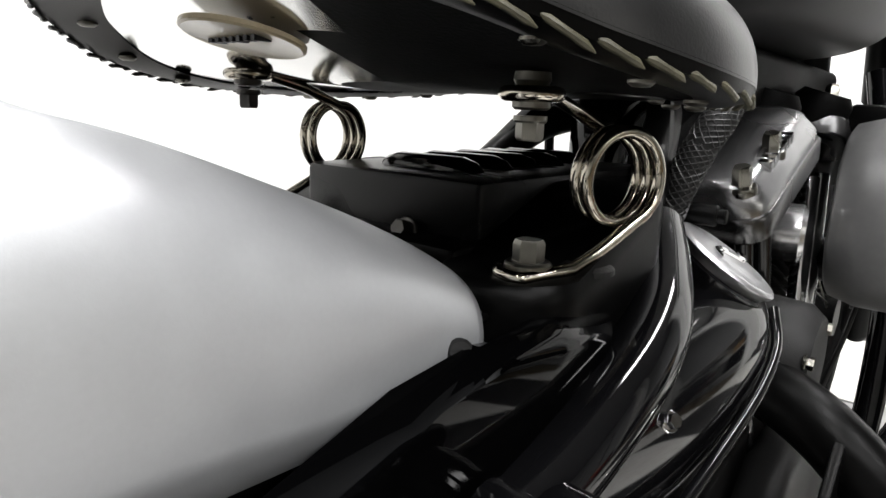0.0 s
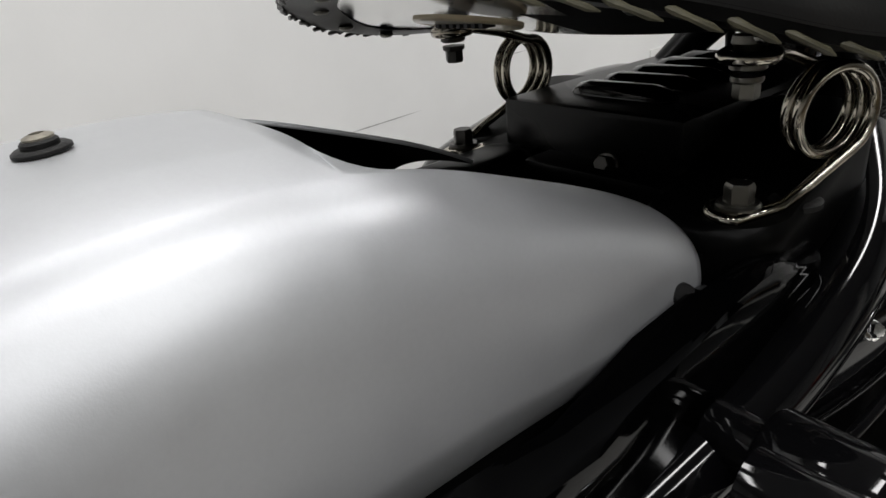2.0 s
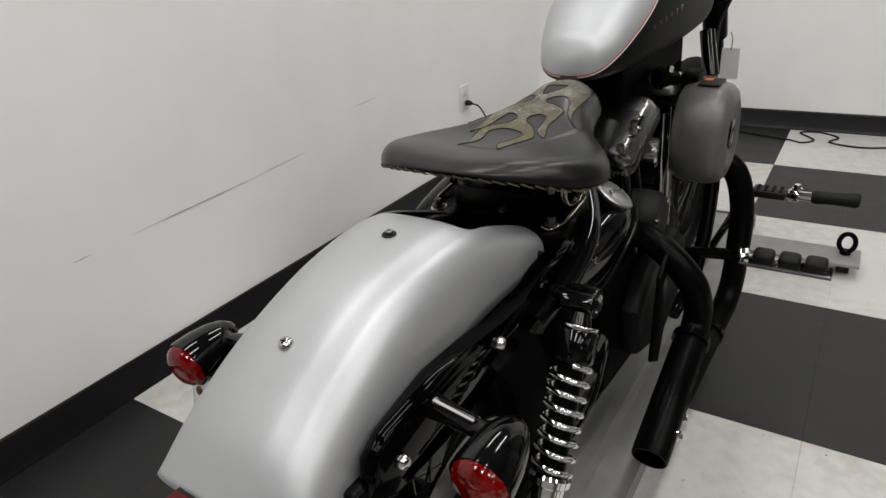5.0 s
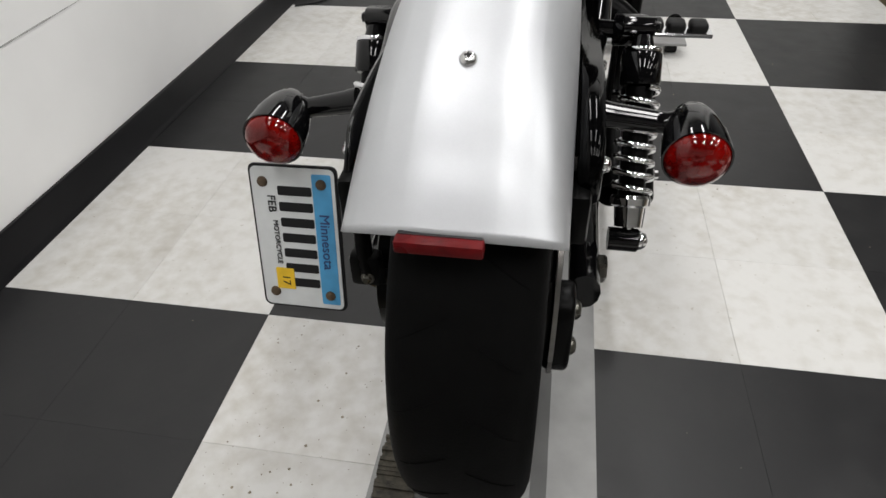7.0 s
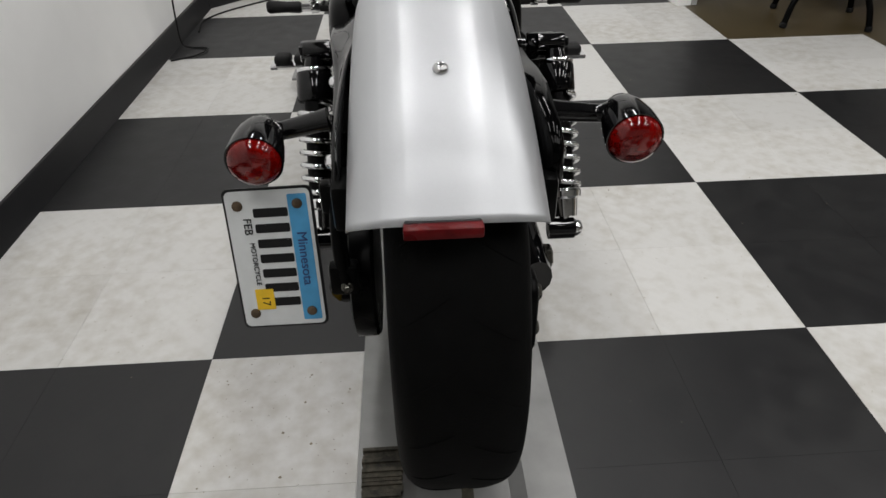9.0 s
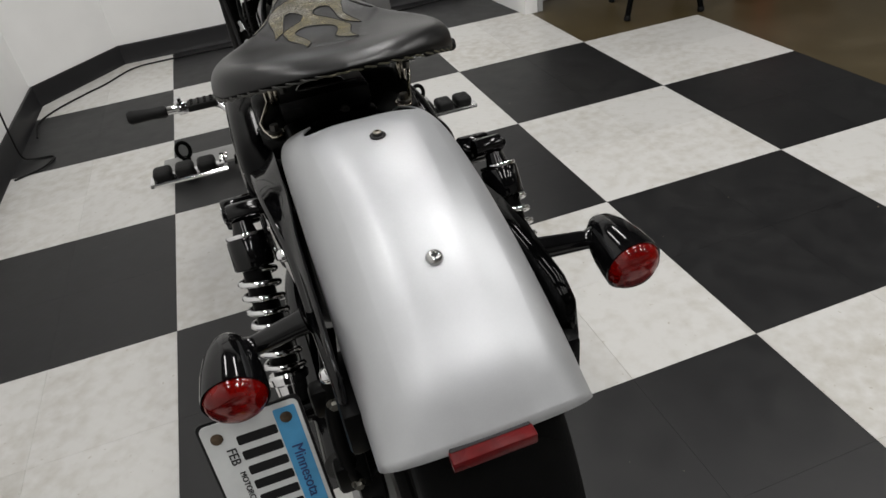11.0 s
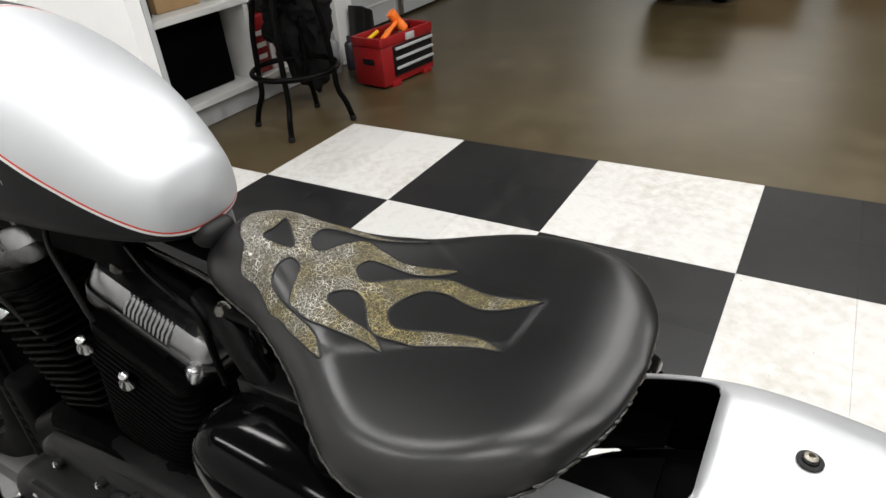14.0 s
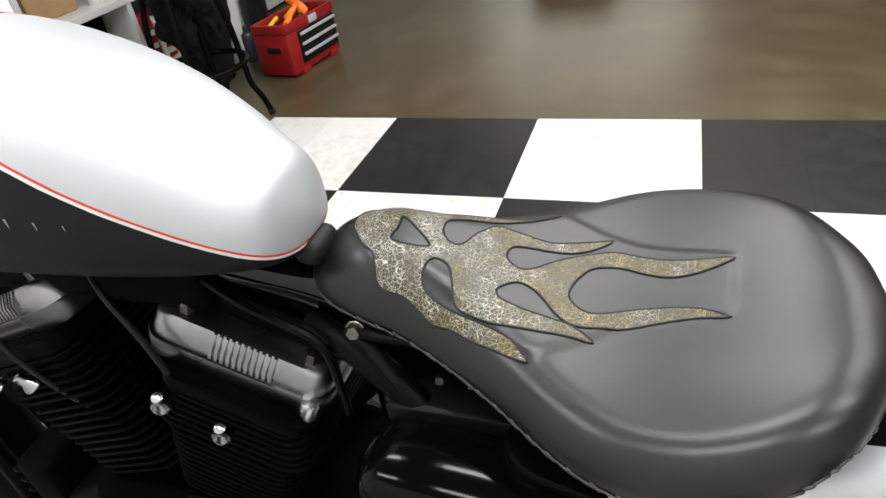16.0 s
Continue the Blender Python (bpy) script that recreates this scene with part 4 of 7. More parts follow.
part("box_bolt", bm, DARKSTEEL, ebox, "zinc bolt")
bm = B()
hexbolt(bm, (BX1 + 0.001, 0.236, 0.676), (1, 0, 0), 0.0045, 0.007, 1.5)
part("side_bolt", bm, STEEL, ebox, "zinc bolt")
bm = B()
box(bm, (BX1 - 0.001, 0.215, 0.655), (BX1 + 0.0025, 0.300, 0.692), 0.001)
part("side_plate", bm, SATIN, ebox, "folded sheet tab")
bm = B()
box(bm, (CX - 0.045, 0.10, 0.640), (CX + 0.055, BY0 + 0.02, 0.668), 0.006)
part("box_lip", bm, SATIN, ebox)

bm = B()
box(bm, (CX - 0.085, 0.020, 0.585), (CX - 0.045, 0.118, 0.670), 0.010, 3)
part("frame_gusset", bm, SATIN, bike, "satin black frame gusset")

# spring brackets, hairpin springs
for sx in (-1, 1):
    def X(d):
        return CX + sx * d
    bm = B()
    lo, hi = sorted((X(0.048), X(0.117)))
    plan = rounded(lo, 0.074, hi, 0.215, 0.032, 7)
    mid = ((lo + hi) / 2, 0.1445)

    def top(y):
        u = max(0.0, min(1.0, (y - 0.112) / 0.095))
        return 0.664 + 0.032 * u * u * (3 - 2 * u)
    loft(bm, [[Vector((mid[0] + (x - mid[0]) * k, mid[1] + (y - mid[1]) * k, (top(mid[1] + (y - mid[1]) * k) + dz) if dz is not None else z)) for x, y in plan] for k, z, dz in ((0.90, 0.632, None), (0.975, 0.634, None), (1.0, 0.640, None), (1.0, 0, -0.010), (0.98, 0, -0.004), (0.94, 0, -0.001), (0.85, 0, 0), (0.5, 0, 0), (0.05, 0, 0))])
    br = part("spring_bracket", bm, SATIN, bike, "satin black frame bracket")
    bm = B()
    lathe(bm, (X(0.1085), 0.128, 0.6625), (0, 0, 1), [(0, 0.012), (0.0025, 0.012), (0.004, 0.010)], 22)
    part("bracket_plug", bm, RUBBER, br)
    # lower bolt
    sb = Vector((X(0.0955), 0.099, 0.663))
    bm = B()
    hexbolt(bm, sb + Vector((0, 0, 0.0035)), (0, 0, 1), 0.0068, 0.0128, 1.5)
    # the left spring's bolt and nut have a darker steel colour than the right's
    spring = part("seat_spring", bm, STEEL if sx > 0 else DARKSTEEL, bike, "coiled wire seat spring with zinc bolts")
    cc = Vector((0.566, 0.145, 0.704)) if sx > 0 else Vector((0.370, 0.147, 0.710))
    R, wr = 0.0205, 0.0030
    pts = [sb + Vector((-sx * 0.0125 * math.cos(a), 0.0125 * math.sin(a), 0.002)) for a in (radians(t) for t in range(60, -130, -19))]
    pts.append(sb + Vector((sx * 0.013, 0.014, 0.003)))
    pts.append(sb + Vector((sx * 0.016, 0.030, 0.008)))
    n = 96
    coil = []
    for k in range(n + 1):
        a = radians(-72) + 2 * math.pi * 2.47 * k / n
        off = Vector((sx * (0.0075 - 0.016 * k / n), R * math.cos(a), R * math.sin(a)))
        coil.append(cc + Matrix.Rotation(radians(-20 if sx > 0 else 4), 3, "Z") @ off)
    un_ = Vector((0.557, 0.084, 0.736)) if sx > 0 else Vector((0.384, 0.077, 0.743))
    end = [un_ + Vector((-sx * 0.001, 0.036, -0.003)), un_ + Vector((0, 0.014, 0.002))] + [un_ + Vector((0.0098 * math.sin(a), 0.0098 * math.cos(a), 0.002)) for a in (radians(t) for t in range(30, 330, 30))]
    bm = B()
    tube(bm, pts + coil + end, wr, 12)
    part("spring_wire", bm, NICKEL, spring, "aged nickel spring wire")
    bm = B()
    lathe(bm, un_ + Vector((0, 0, 0.010)), (0, 0, -1), [(0, 0.0068), (0.003, 0.0072), (0.005, 0.006), (0.0095, 0.006), (0.0105, 0.0073), (0.013, 0.0073), (0.014, 0.006)], 22)
    hexbolt(bm, un_ + Vector((0, 0, -0.006)), (0, 0, -1), 0.0054, 0.0095, 1.2)
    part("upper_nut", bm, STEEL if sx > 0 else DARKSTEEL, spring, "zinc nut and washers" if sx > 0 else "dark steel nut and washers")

# seat, turned a little on its springs
SYAW = 0.036


def seat_mid(y):
    return 0.4605 + SYAW * (y - 0.05)


W_TAB = [(-0.040, 0.0), (-0.036, 0.045), (-0.026, 0.078), (-0.008, 0.112), (0.025, 0.143), (0.065, 0.161), (0.105, 0.165), (0.140, 0.157), (0.175, 0.138), (0.215, 0.110), (0.255, 0.087), (0.300, 0.068), (0.340, 0.060), (0.372, 0.051), (0.393, 0.036), (0.404, 0.018), (0.407, 0.0)]
RIM = [(-0.04, 0.780), (0.0, 0.765), (0.04, 0.751), (0.10, 0.742), (0.18, 0.740), (0.26, 0.746), (0.33, 0.757), (0.407, 0.770)]
CRN = [(-0.04, 0.788), (-0.01, 0.795), (0.04, 0.786), (0.10, 0.776), (0.16, 0.774), (0.22, 0.783), (0.28, 0.800), (0.33, 0.815), (0.37, 0.813), (0.407, 0.792)]


def seat_half(y):
    return max(0.0, smooth_table(W_TAB, y))


ys = [-0.040 + 0.447 * (0.5 - 0.5 * math.cos(math.pi * k / 160)) for k in range(161)]
RIM_A = np.array([(seat_mid(y) + sg * seat_half(y), y) for sg in (-1, 1) for y in ys[:-1]])
RIM_D = np.array([(seat_mid(y) + sg * seat_half(y), y) for sg in (-1, 1) for y in ys[1:]]) - RIM_A
RIM_L = (RIM_D ** 2).sum(axis=1) + 1e-12


# the flame panel is sewn on as a second skin; its edge runs from tip to tip
PANEL = [(-0.090, 0.191), (-0.062, 0.150), (-0.045, 0.128), (-0.027, 0.060), (0.040, 0.055), (0.050, 0.120), (0.061, 0.148), (0.089, 0.196), (0.075, 0.30), (0.0, 0.37), (-0.07, 0.30)]


def panel_step(x, y):
    """0 off the sewn panel, 1 on it, with a soft edge."""
    dmin, odd = 9.0, False
    for (x0, y0), (x1, y1) in zip(PANEL, PANEL[1:] + PANEL[:1]):
        t = max(0.0, min(1.0, ((x - x0) * (x1 - x0) + (y - y0) * (y1 - y0)) / ((x1 - x0) ** 2 + (y1 - y0) ** 2)))
        dmin = min(dmin, math.hypot(x - x0 - t * (x1 - x0), y - y0 - t * (y1 - y0)))
        if (y0 > y) != (y1 > y) and x < (x1 - x0) * (y - y0) / (y1 - y0) + x0:
            odd = not odd
    u = max(0.0, min(1.0, 0.5 + (dmin if odd else -dmin) / 0.005))
    return u * u * (3 - 2 * u)


def seat_top(x, y):
    """Height of the seat's upper face: a rolled shoulder round a dished top."""
    w = np.array((x, y)) - RIM_A
    t = np.clip((w * RIM_D).sum(axis=1) / RIM_L, 0.0, 1.0)
    d = float(np.sqrt(((w - RIM_D * t[:, None]) ** 2).sum(axis=1).min()))
    if abs(x - seat_mid(y)) >= seat_half(y) - 1e-5:
        d = 0.0
    u = (y - 0.12) / 0.15
    u = max(0.0, min(1.0, u))
    w = u * u * (3 - 2 * u)
    u = min(1.0, d / (0.034 + 0.022 * w))
    f = (1 - (1 - u) ** 2.6) ** (0.46 + 0.16 * w)
    rim = smooth_table(RIM, y)
    ax = abs(x - seat_mid(y))
    lobe = 0.003 * math.exp(-((ax - 0.085) / 0.070) ** 2) * math.exp(-((y - 0.055) / 0.080) ** 2)
    return rim + 0.002 + (soft_table(CRN, y, 0.05) + lobe + 0.0016 * panel_step(x - seat_mid(y), y) - rim - 0.002) * f


ts = [math.sin(math.pi / 2 * (-1 + 2 * k / 120)) for k in range(121)]
bm = B()
loft(bm, [[Vector((seat_mid(y) + t * max(seat_half(y), 0.0008), y, seat_top(seat_mid(y) + t * max(seat_half(y), 0.0008), y))) for t in ts] for y in ys], closed=False)
seat = part("seat", bm, LEATHER, bike, "sprung solo seat in black leather with a crackled gold flame inlay", angle=80)
# underside margin and pan
bm = B()


def seat_ring(k, dz):
    """The rim shrunk to k of its size about the seat's middle."""
    out = []
    for sg in (1, -1):
        seq = ys if sg > 0 else list(reversed(ys))[1:-1]
        for y in seq:
            w = max(seat_half(y), 0.0008)
            yy = 0.15 + (y - 0.15) * k
            wt = max(0.0, min(1.0, (k - 0.5) / 0.5))
            out.append(Vector((seat_mid(yy) + sg * w * k, yy, smooth_table(RIM, y) * wt + smooth_table(RIM, yy) * (1 - wt) + dz)))
    return out


loft(bm, [seat_ring(1.0, 0.003), seat_ring(0.995, -0.002), seat_ring(0.93, -0.004), seat_ring(0.85, -0.001)], cap=False)
part("seat_margin", bm, SATIN, seat, "folded leather margin under the seat", angle=60)
bm = B()
loft(bm, [seat_ring(0.88, -0.0005), seat_ring(0.6, 0.002), seat_ring(0.3, 0.0), seat_ring(0.02, 0.0)], cap=False)
# the pan's front right is blackened: the dark box's reflection put into colour
dark_side = bm.copy()
for mesh_bm, keep in ((bm, False), (dark_side, True)):
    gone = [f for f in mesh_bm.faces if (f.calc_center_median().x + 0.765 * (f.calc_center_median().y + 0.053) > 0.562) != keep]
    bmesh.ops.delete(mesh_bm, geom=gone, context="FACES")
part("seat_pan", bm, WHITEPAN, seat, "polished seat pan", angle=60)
part("seat_lining", dark_side, UNDERBLACK, seat, "pan area blackened as the battery box's reflection", angle=60)
bm = B()
prism(bm, [(CX - 0.045, 0.12), (CX + 0.045, 0.12), (CX + 0.06, 0.20), (CX + 0.055, 0.34), (CX, 0.385), (CX - 0.055, 0.34), (CX - 0.06, 0.20)], 2, 0.742, 0.750, 0.003)
part("seat_plate", bm, SATIN, seat, "black steel seat plate")
bm = B()
lathe(bm, (0.452, 0.030, 0.7575), (0.02, -0.22, -1), [(0, 0.0255), (0.0018, 0.0255), (0.0026, 0.0242), (0.0022, 0.0225), (0.0022, 0.0001)], 36)
disc = part("maker_disc", bm, WOODDISC, seat, "pale lacquered oval maker's disc")
for k in range(7):
    bm = B()
    box(bm, (0.435 + k * 0.005, 0.024, 0.7545), (0.4375 + k * 0.005, 0.029 + 0.003 * (k % 3 == 0), 0.7575))
    part("maker_mark", bm, INK, disc, smooth=False)
rim_pts = []
for sg in (1, -1):
    seq = ys if sg > 0 else list(reversed(ys))[1:-1]
    for y in seq:
        rim_pts.append(Vector((seat_mid(y) + sg * max(seat_half(y), 0.0008), y, smooth_table(RIM, y))))
# even steps round the rim
per = [0.0]
loop = rim_pts + [rim_pts[0]]
for a, b2 in zip(loop, loop[1:]):
    per.append(per[-1] + (b2 - a).length)


def on_rim(s):
    s %= per[-1]
    for k in range(len(per) - 1):
        if s <= per[k + 1]:
            t = (s - per[k]) / max(1e-9, per[k + 1] - per[k])
            return loop[k].lerp(loop[k + 1], t), (loop[k + 1] - loop[k]).normalized()
    return loop[-1], Vector((0, 1, 0))


nl = 138
bm, bm2 = B(), B()
ctr = Vector((CX, 0.15, 0.75))
for k in range(nl):
    p, d = on_rim(per[-1] * k / nl)
    outw = Vector((d.y, -d.x, 0))
    if outw.dot(p - ctr) < 0:
        outw = -outw
    q = p + outw * 0.0008
    if k % 2 == 1:
        q = q + Vector((0, 0, -0.0026)) - outw * 0.002
    else:
        q = q + Vector((0, 0, -0.0012)) - outw * 0.0014
    if k % 2 == 0 and q.x > CX - 0.03:
        continue
    hl, hs = (0.0084 + 0.0014 * random.random(), 0.0012 + 0.0012 * random.random()) if k % 2 else (0.0050, 0.0020)
    a = q - d * hl + Vector((0, 0, hs)) - outw * 0.001
    b2 = q + d * hl + Vector((0, 0, -hs)) - outw * 0.001
    tube(bm2 if k % 2 == 1 and q.x > CX - 0.03 else bm, [a, a.lerp(b2, 0.2) + outw * 0.0012, a.lerp(b2, 0.5) + outw * 0.0014, a.lerp(b2, 0.8) + outw * 0.0012, b2], [0.0003, 0.0012 + 0.0004 * random.random(), 0.0011, 0.0013, 0.0003] if k % 2 else [0.0008, 0.0014, 0.0016, 0.0014, 0.0008], 8)
tagged(part("lacing", bm, DARKLACE, seat, "dark leather whip lacing round the rim"), kind="stuff")
tagged(part("lace_highlight", bm2, TAN, seat, "tan leather lacing"), kind="stuff")
for k in range(26):
    p, d = on_rim(per[-1] * (k + 0.5) / 26)
    inw = (ctr - p)
    inw.z = 0
    inw.normalize()
    bm = B()
    lathe(bm, p + inw * 0.020 + Vector((0, 0, -0.0035)), (0, 0, -1), [(0, 0.0045), (0.001, 0.0045), (0.0022, 0.003), (0.0024, 0.0001)], 14)
    part("rivet", bm, STEEL, seat, "steel rivet")

# flame inlay on the seat, in the seat's own plan (across, along)
from mathutils import geometry
FLAMES = {
    "front": [(-0.017, 0.350), (-0.006, 0.358), (0.015, 0.362), (0.033, 0.357), (0.044, 0.345), (0.050, 0.325), (0.053, 0.300), (0.056, 0.275), (0.060, 0.250)],
    "tongue_a": [(0.068, 0.225), (0.089, 0.196), (0.072, 0.215), (0.057, 0.236), (0.050, 0.250), (0.044, 0.267), (0.038, 0.278), (0.029, 0.285), (0.015, 0.284), (0.007, 0.279), (0.003, 0.271), (0.009, 0.264), (0.022, 0.260), (0.034, 0.254)],
    "tongue_b": [(0.046, 0.245), (0.047, 0.228), (0.045, 0.198), (0.054, 0.171), (0.061, 0.148), (0.046, 0.162), (0.036, 0.180), (0.033, 0.199), (0.031, 0.213), (0.026, 0.226), (0.013, 0.229), (0.005, 0.224), (0.001, 0.215), (0.006, 0.205), (0.016, 0.196), (0.031, 0.178)],
    "tongue_c": [(0.045, 0.148), (0.042, 0.127), (0.038, 0.103), (0.039, 0.079), (0.040, 0.056), (0.028, 0.072), (0.020, 0.088), (0.017, 0.103), (0.020, 0.120), (0.025, 0.136), (0.025, 0.149), (0.019, 0.162), (0.002, 0.171), (-0.014, 0.174), (-0.024, 0.170), (-0.032, 0.160)],
    "tongue_d": [(-0.032, 0.148), (-0.024, 0.125), (-0.019, 0.099), (-0.020, 0.079), (-0.027, 0.061), (-0.028, 0.079), (-0.031, 0.094), (-0.037, 0.112), (-0.044, 0.130), (-0.047, 0.146), (-0.049, 0.161), (-0.047, 0.171), (-0.038, 0.182), (-0.027, 0.191), (-0.018, 0.201), (-0.015, 0.212), (-0.021, 0.221), (-0.031, 0.227)],
    "tongue_e": [(-0.039, 0.223), (-0.042, 0.212), (-0.046, 0.183), (-0.049, 0.168), (-0.056, 0.157), (-0.062, 0.150), (-0.061, 0.164), (-0.061, 0.181), (-0.064, 0.210), (-0.065, 0.225), (-0.061, 0.244), (-0.057, 0.253), (-0.047, 0.258), (-0.033, 0.263), (-0.023, 0.269), (-0.021, 0.280), (-0.031, 0.285), (-0.044, 0.284)],
    "tongue_f": [(-0.052, 0.277), (-0.058, 0.263), (-0.063, 0.246), (-0.067, 0.229), (-0.073, 0.210), (-0.081, 0.199), (-0.090, 0.191), (-0.087, 0.205), (-0.082, 0.221), (-0.077, 0.238), (-0.071, 0.255), (-0.068, 0.270), (-0.062, 0.282), (-0.056, 0.295), (-0.054, 0.304), (-0.053, 0.315), (-0.049, 0.323), (-0.041, 0.326), (-0.033, 0.330), (-0.027, 0.341)],
}
HOLE = [(-0.017, 0.319), (0.000, 0.319), (0.016, 0.320), (0.006, 0.304), (-0.009, 0.288), (-0.016, 0.300)]
outer = [p for k in FLAMES for p in FLAMES[k]]
outer = [(p.x, p.y) for p in spline([(x, y, 0) for x, y in outer], 3, True)]
hole = [(p.x, p.y) for p in spline([(x, y, 0) for x, y in HOLE], 4, True)]


def inside(p, poly):
    c = False
    for (x0, y0), (x1, y1) in zip(poly, poly[1:] + poly[:1]):
        if (y0 > p[1]) != (y1 > p[1]) and p[0] < (x1 - x0) * (p[1] - y0) / (y1 - y0) + x0:
            c = not c
    return c


def on_seat(x, y, lift):
    X_ = seat_mid(y) + x - 0.007 * max(0.0, min(1.0, (0.34 - y) / 0.14))
    return Vector((X_, y, seat_top(X_, y) + lift))


pts2 = [Vector(p) for p in outer + hole]
edges2 = [(k, (k + 1) % len(outer)) for k in range(len(outer))] + [(len(outer) + k, len(outer) + (k + 1) % len(hole)) for k in range(len(hole))]
for a in range(-24, 25):
    for b in range(0, 80):
        q = (a * 0.004 + 0.002 * (b % 2), 0.05 + b * 0.004)
        if inside(q, outer) and not inside(q, hole):
            pts2.append(Vector(q))
vo, _, fo, _, _, _ = geometry.delaunay_2d_cdt(pts2, edges2, [], 0, 1e-7)
bm = B()
vv = [bm.verts.new(on_seat(p.x, p.y, 0.0007)) for p in vo]
for f in fo:
    c = sum((vo[k] for k in f), Vector((0, 0))) / len(f)
    if inside(c, outer) and not inside(c, hole):
        bm.faces.new([vv[k] for k in f])
bmesh.ops.delete(bm, geom=[v for v in bm.verts if not v.link_faces], context="VERTS")
part("flame_inlay", bm, FLAME, seat, "crackled gold-brown flame inlay", angle=80)
for loop2 in (outer, hole):
    bm = B()
    tube(bm, [on_seat(x, y, 0.0003) for x, y in loop2], 0.0010, 6, True)
    part("flame_piping", bm, INK, seat, "black stitched edge")

# fuel tank
TK = [(0.389, 0.012, 0.814, 0.838), (0.394, 0.034, 0.804, 0.854), (0.406, 0.053, 0.799, 0.877), (0.432, 0.070, 0.797, 0.892), (0.472, 0.086, 0.795, 0.924), (0.530, 0.103, 0.795, 0.957), (0.610, 0.118, 0.797, 0.985), (0.700, 0.129, 0.800, 1.001), (0.800, 0.134, 0.805, 1.004), (0.880, 0.131, 0.812, 0.998), (0.940, 0.115, 0.822, 0.985), (0.975, 0.080, 0.84, 0.962), (0.985, 0.020, 0.87, 0.95)]


def tank_ring(y, w, z0, z1):
    out = []
    for k in range(48):
        a = 2 * math.pi * k / 48
        c, s = math.cos(a), math.sin(a)
        n = 2.5
        x = w * math.copysign(abs(c) ** (2 / n), c)
        zz = math.copysign(abs(s) ** (2 / n), s)
        wide = z0 + 0.36 * (z1 - z0)
        z = wide + (z1 - wide) * zz if zz > 0 else wide + (wide - z0) * zz
        out.append(Vector((CX + x, y, z)))
    return out


bm = B()
loft(bm, [tank_ring(*(smooth_table([(k, t[q]) for k, t in enumerate(TK)], i / 4) for q in range(4))) for i in range(4 * (len(TK) - 1) + 1)])
tank = part("fuel_tank", bm, TANKP, bike, "silver and dark grey fuel tank with a red pinstripe", angle=70)
for k, (y, w) in enumerate(((0.535, 0.010), (0.557, 0.011), (0.579, 0.011), (0.601, 0.010), (0.623, 0.011), (0.645, 0.011))):
    for sx in (-1, 1):
        bm = B()
        hw = smooth_table([(t[0], t[1]) for t in TK], y)
        box(bm, (CX + sx * (hw - 0.0015) - 0.001, y, 0.864 + 0.2 * (y - 0.54)), (CX + sx * (hw - 0.0015) + 0.001, y + w, 0.877 + 0.2 * (y - 0.54)), 0.0005)
        part("tank_lettering", bm, surf("silver_lettering", (0.34, 0.34, 0.34), 0.4, 0.5), tank, smooth=False)
bm = B()
lathe(bm, (CX, 0.80, 1.002), (0, 0, 1), [(0, 0.034), (0.012, 0.034), (0.018, 0.028), (0.02, 0.001)], 32)
part("filler_cap", bm, CHROME, tank)
bm = B()
box(bm, (CX - 0.022, 0.378, 0.786), (CX + 0.022, 0.408, 0.812), 0.012, 4)
part("tank_mount", bm, RUBBER, tank)

# frame tubes
bm = B()
tube(bm, spline([(CX, 0.345, 0.60), (CX, 0.348, 0.69), (CX, 0.375, 0.745), (CX, 0.55, 0.785), (CX, 0.95, 0.86), (CX, 1.06, 0.875)], 8), 0.024, 14)
frame_part = part("frame", bm, GLOSS, bike, "gloss black tubular frame")
for sx in (-1, 1):
    bm = B()
    x = CX + sx * 0.075
    tube(bm, spline([(CX + sx * 0.03, 0.40, 0.735), (CX + sx * 0.055, 0.33, 0.715), (x, 0.26, 0.66), (x + sx * 0.02, 0.20, 0.59), (x + sx * 0.03, 0.17, 0.48), (x + sx * 0.03, 0.17, 0.30), (x + sx * 0.01, 0.26, 0.20), (x, 0.50, 0.17), (x - sx * 0.01, 0.90, 0.19), (x - sx * 0.03, 1.0, 0.35), (CX + sx * 0.02, 1.05, 0.80)], 6), 0.0135, 12)
    part("frame_rail", bm, SATIN, frame_part)
    bm = B()
    hexbolt(bm, (CX + sx * 0.047, 0.347, 0.747), (sx, -0.2, 0.35), 0.0065, 0.009, 1.35)
    part("frame_bolt", bm, STEEL, frame_part, "zinc bolt")
    bm = B()
    lathe(bm, (CX + sx * 0.078, 0.274, 0.662), (sx, -0.2, 0.4), [(0, 0.012), (0.012, 0.012), (0.014, 0.010), (0.014, 0.005), (0.008, 0.004)], 16)
    part("frame_lug", bm, SATIN, frame_part)
    bm = B()
    tube(bm, spline([(CX + sx * 0.044, 0.352, 0.750), (CX + sx * 0.066, 0.302, 0.702), (CX + sx * 0.074, 0.262, 0.654), (CX + sx * 0.078, 0.225, 0.612)], 6), 0.0095, 8, flat=0.7)
    part("seat_rail", bm, SATIN, frame_part)

bm = B()
tube(bm, spline([(0.560, 0.98, 0.80), (0.615, 0.90, 0.58), (0.628, 0.86, 0.40), (0.620, 0.80, 0.24), (0.600, 0.70, 0.19)], 7), 0.0175, 14)
part("downtube", bm, GLOSS, frame_part, "gloss black frame downtube")

# engine: two finned cylinders on a crankcase
CR = Vector((CX, 0.610, 0.335))
bm = B()
prism(bm, [(0.33, 0.20), (0.30, 0.33), (0.36, 0.45), (0.50, 0.475), (0.61, 0.46), (0.74, 0.475), (0.82, 0.42), (0.85, 0.30), (0.80, 0.19), (0.60, 0.165)], 0, CX - 0.10, CX + 0.11, 0.02, 3)
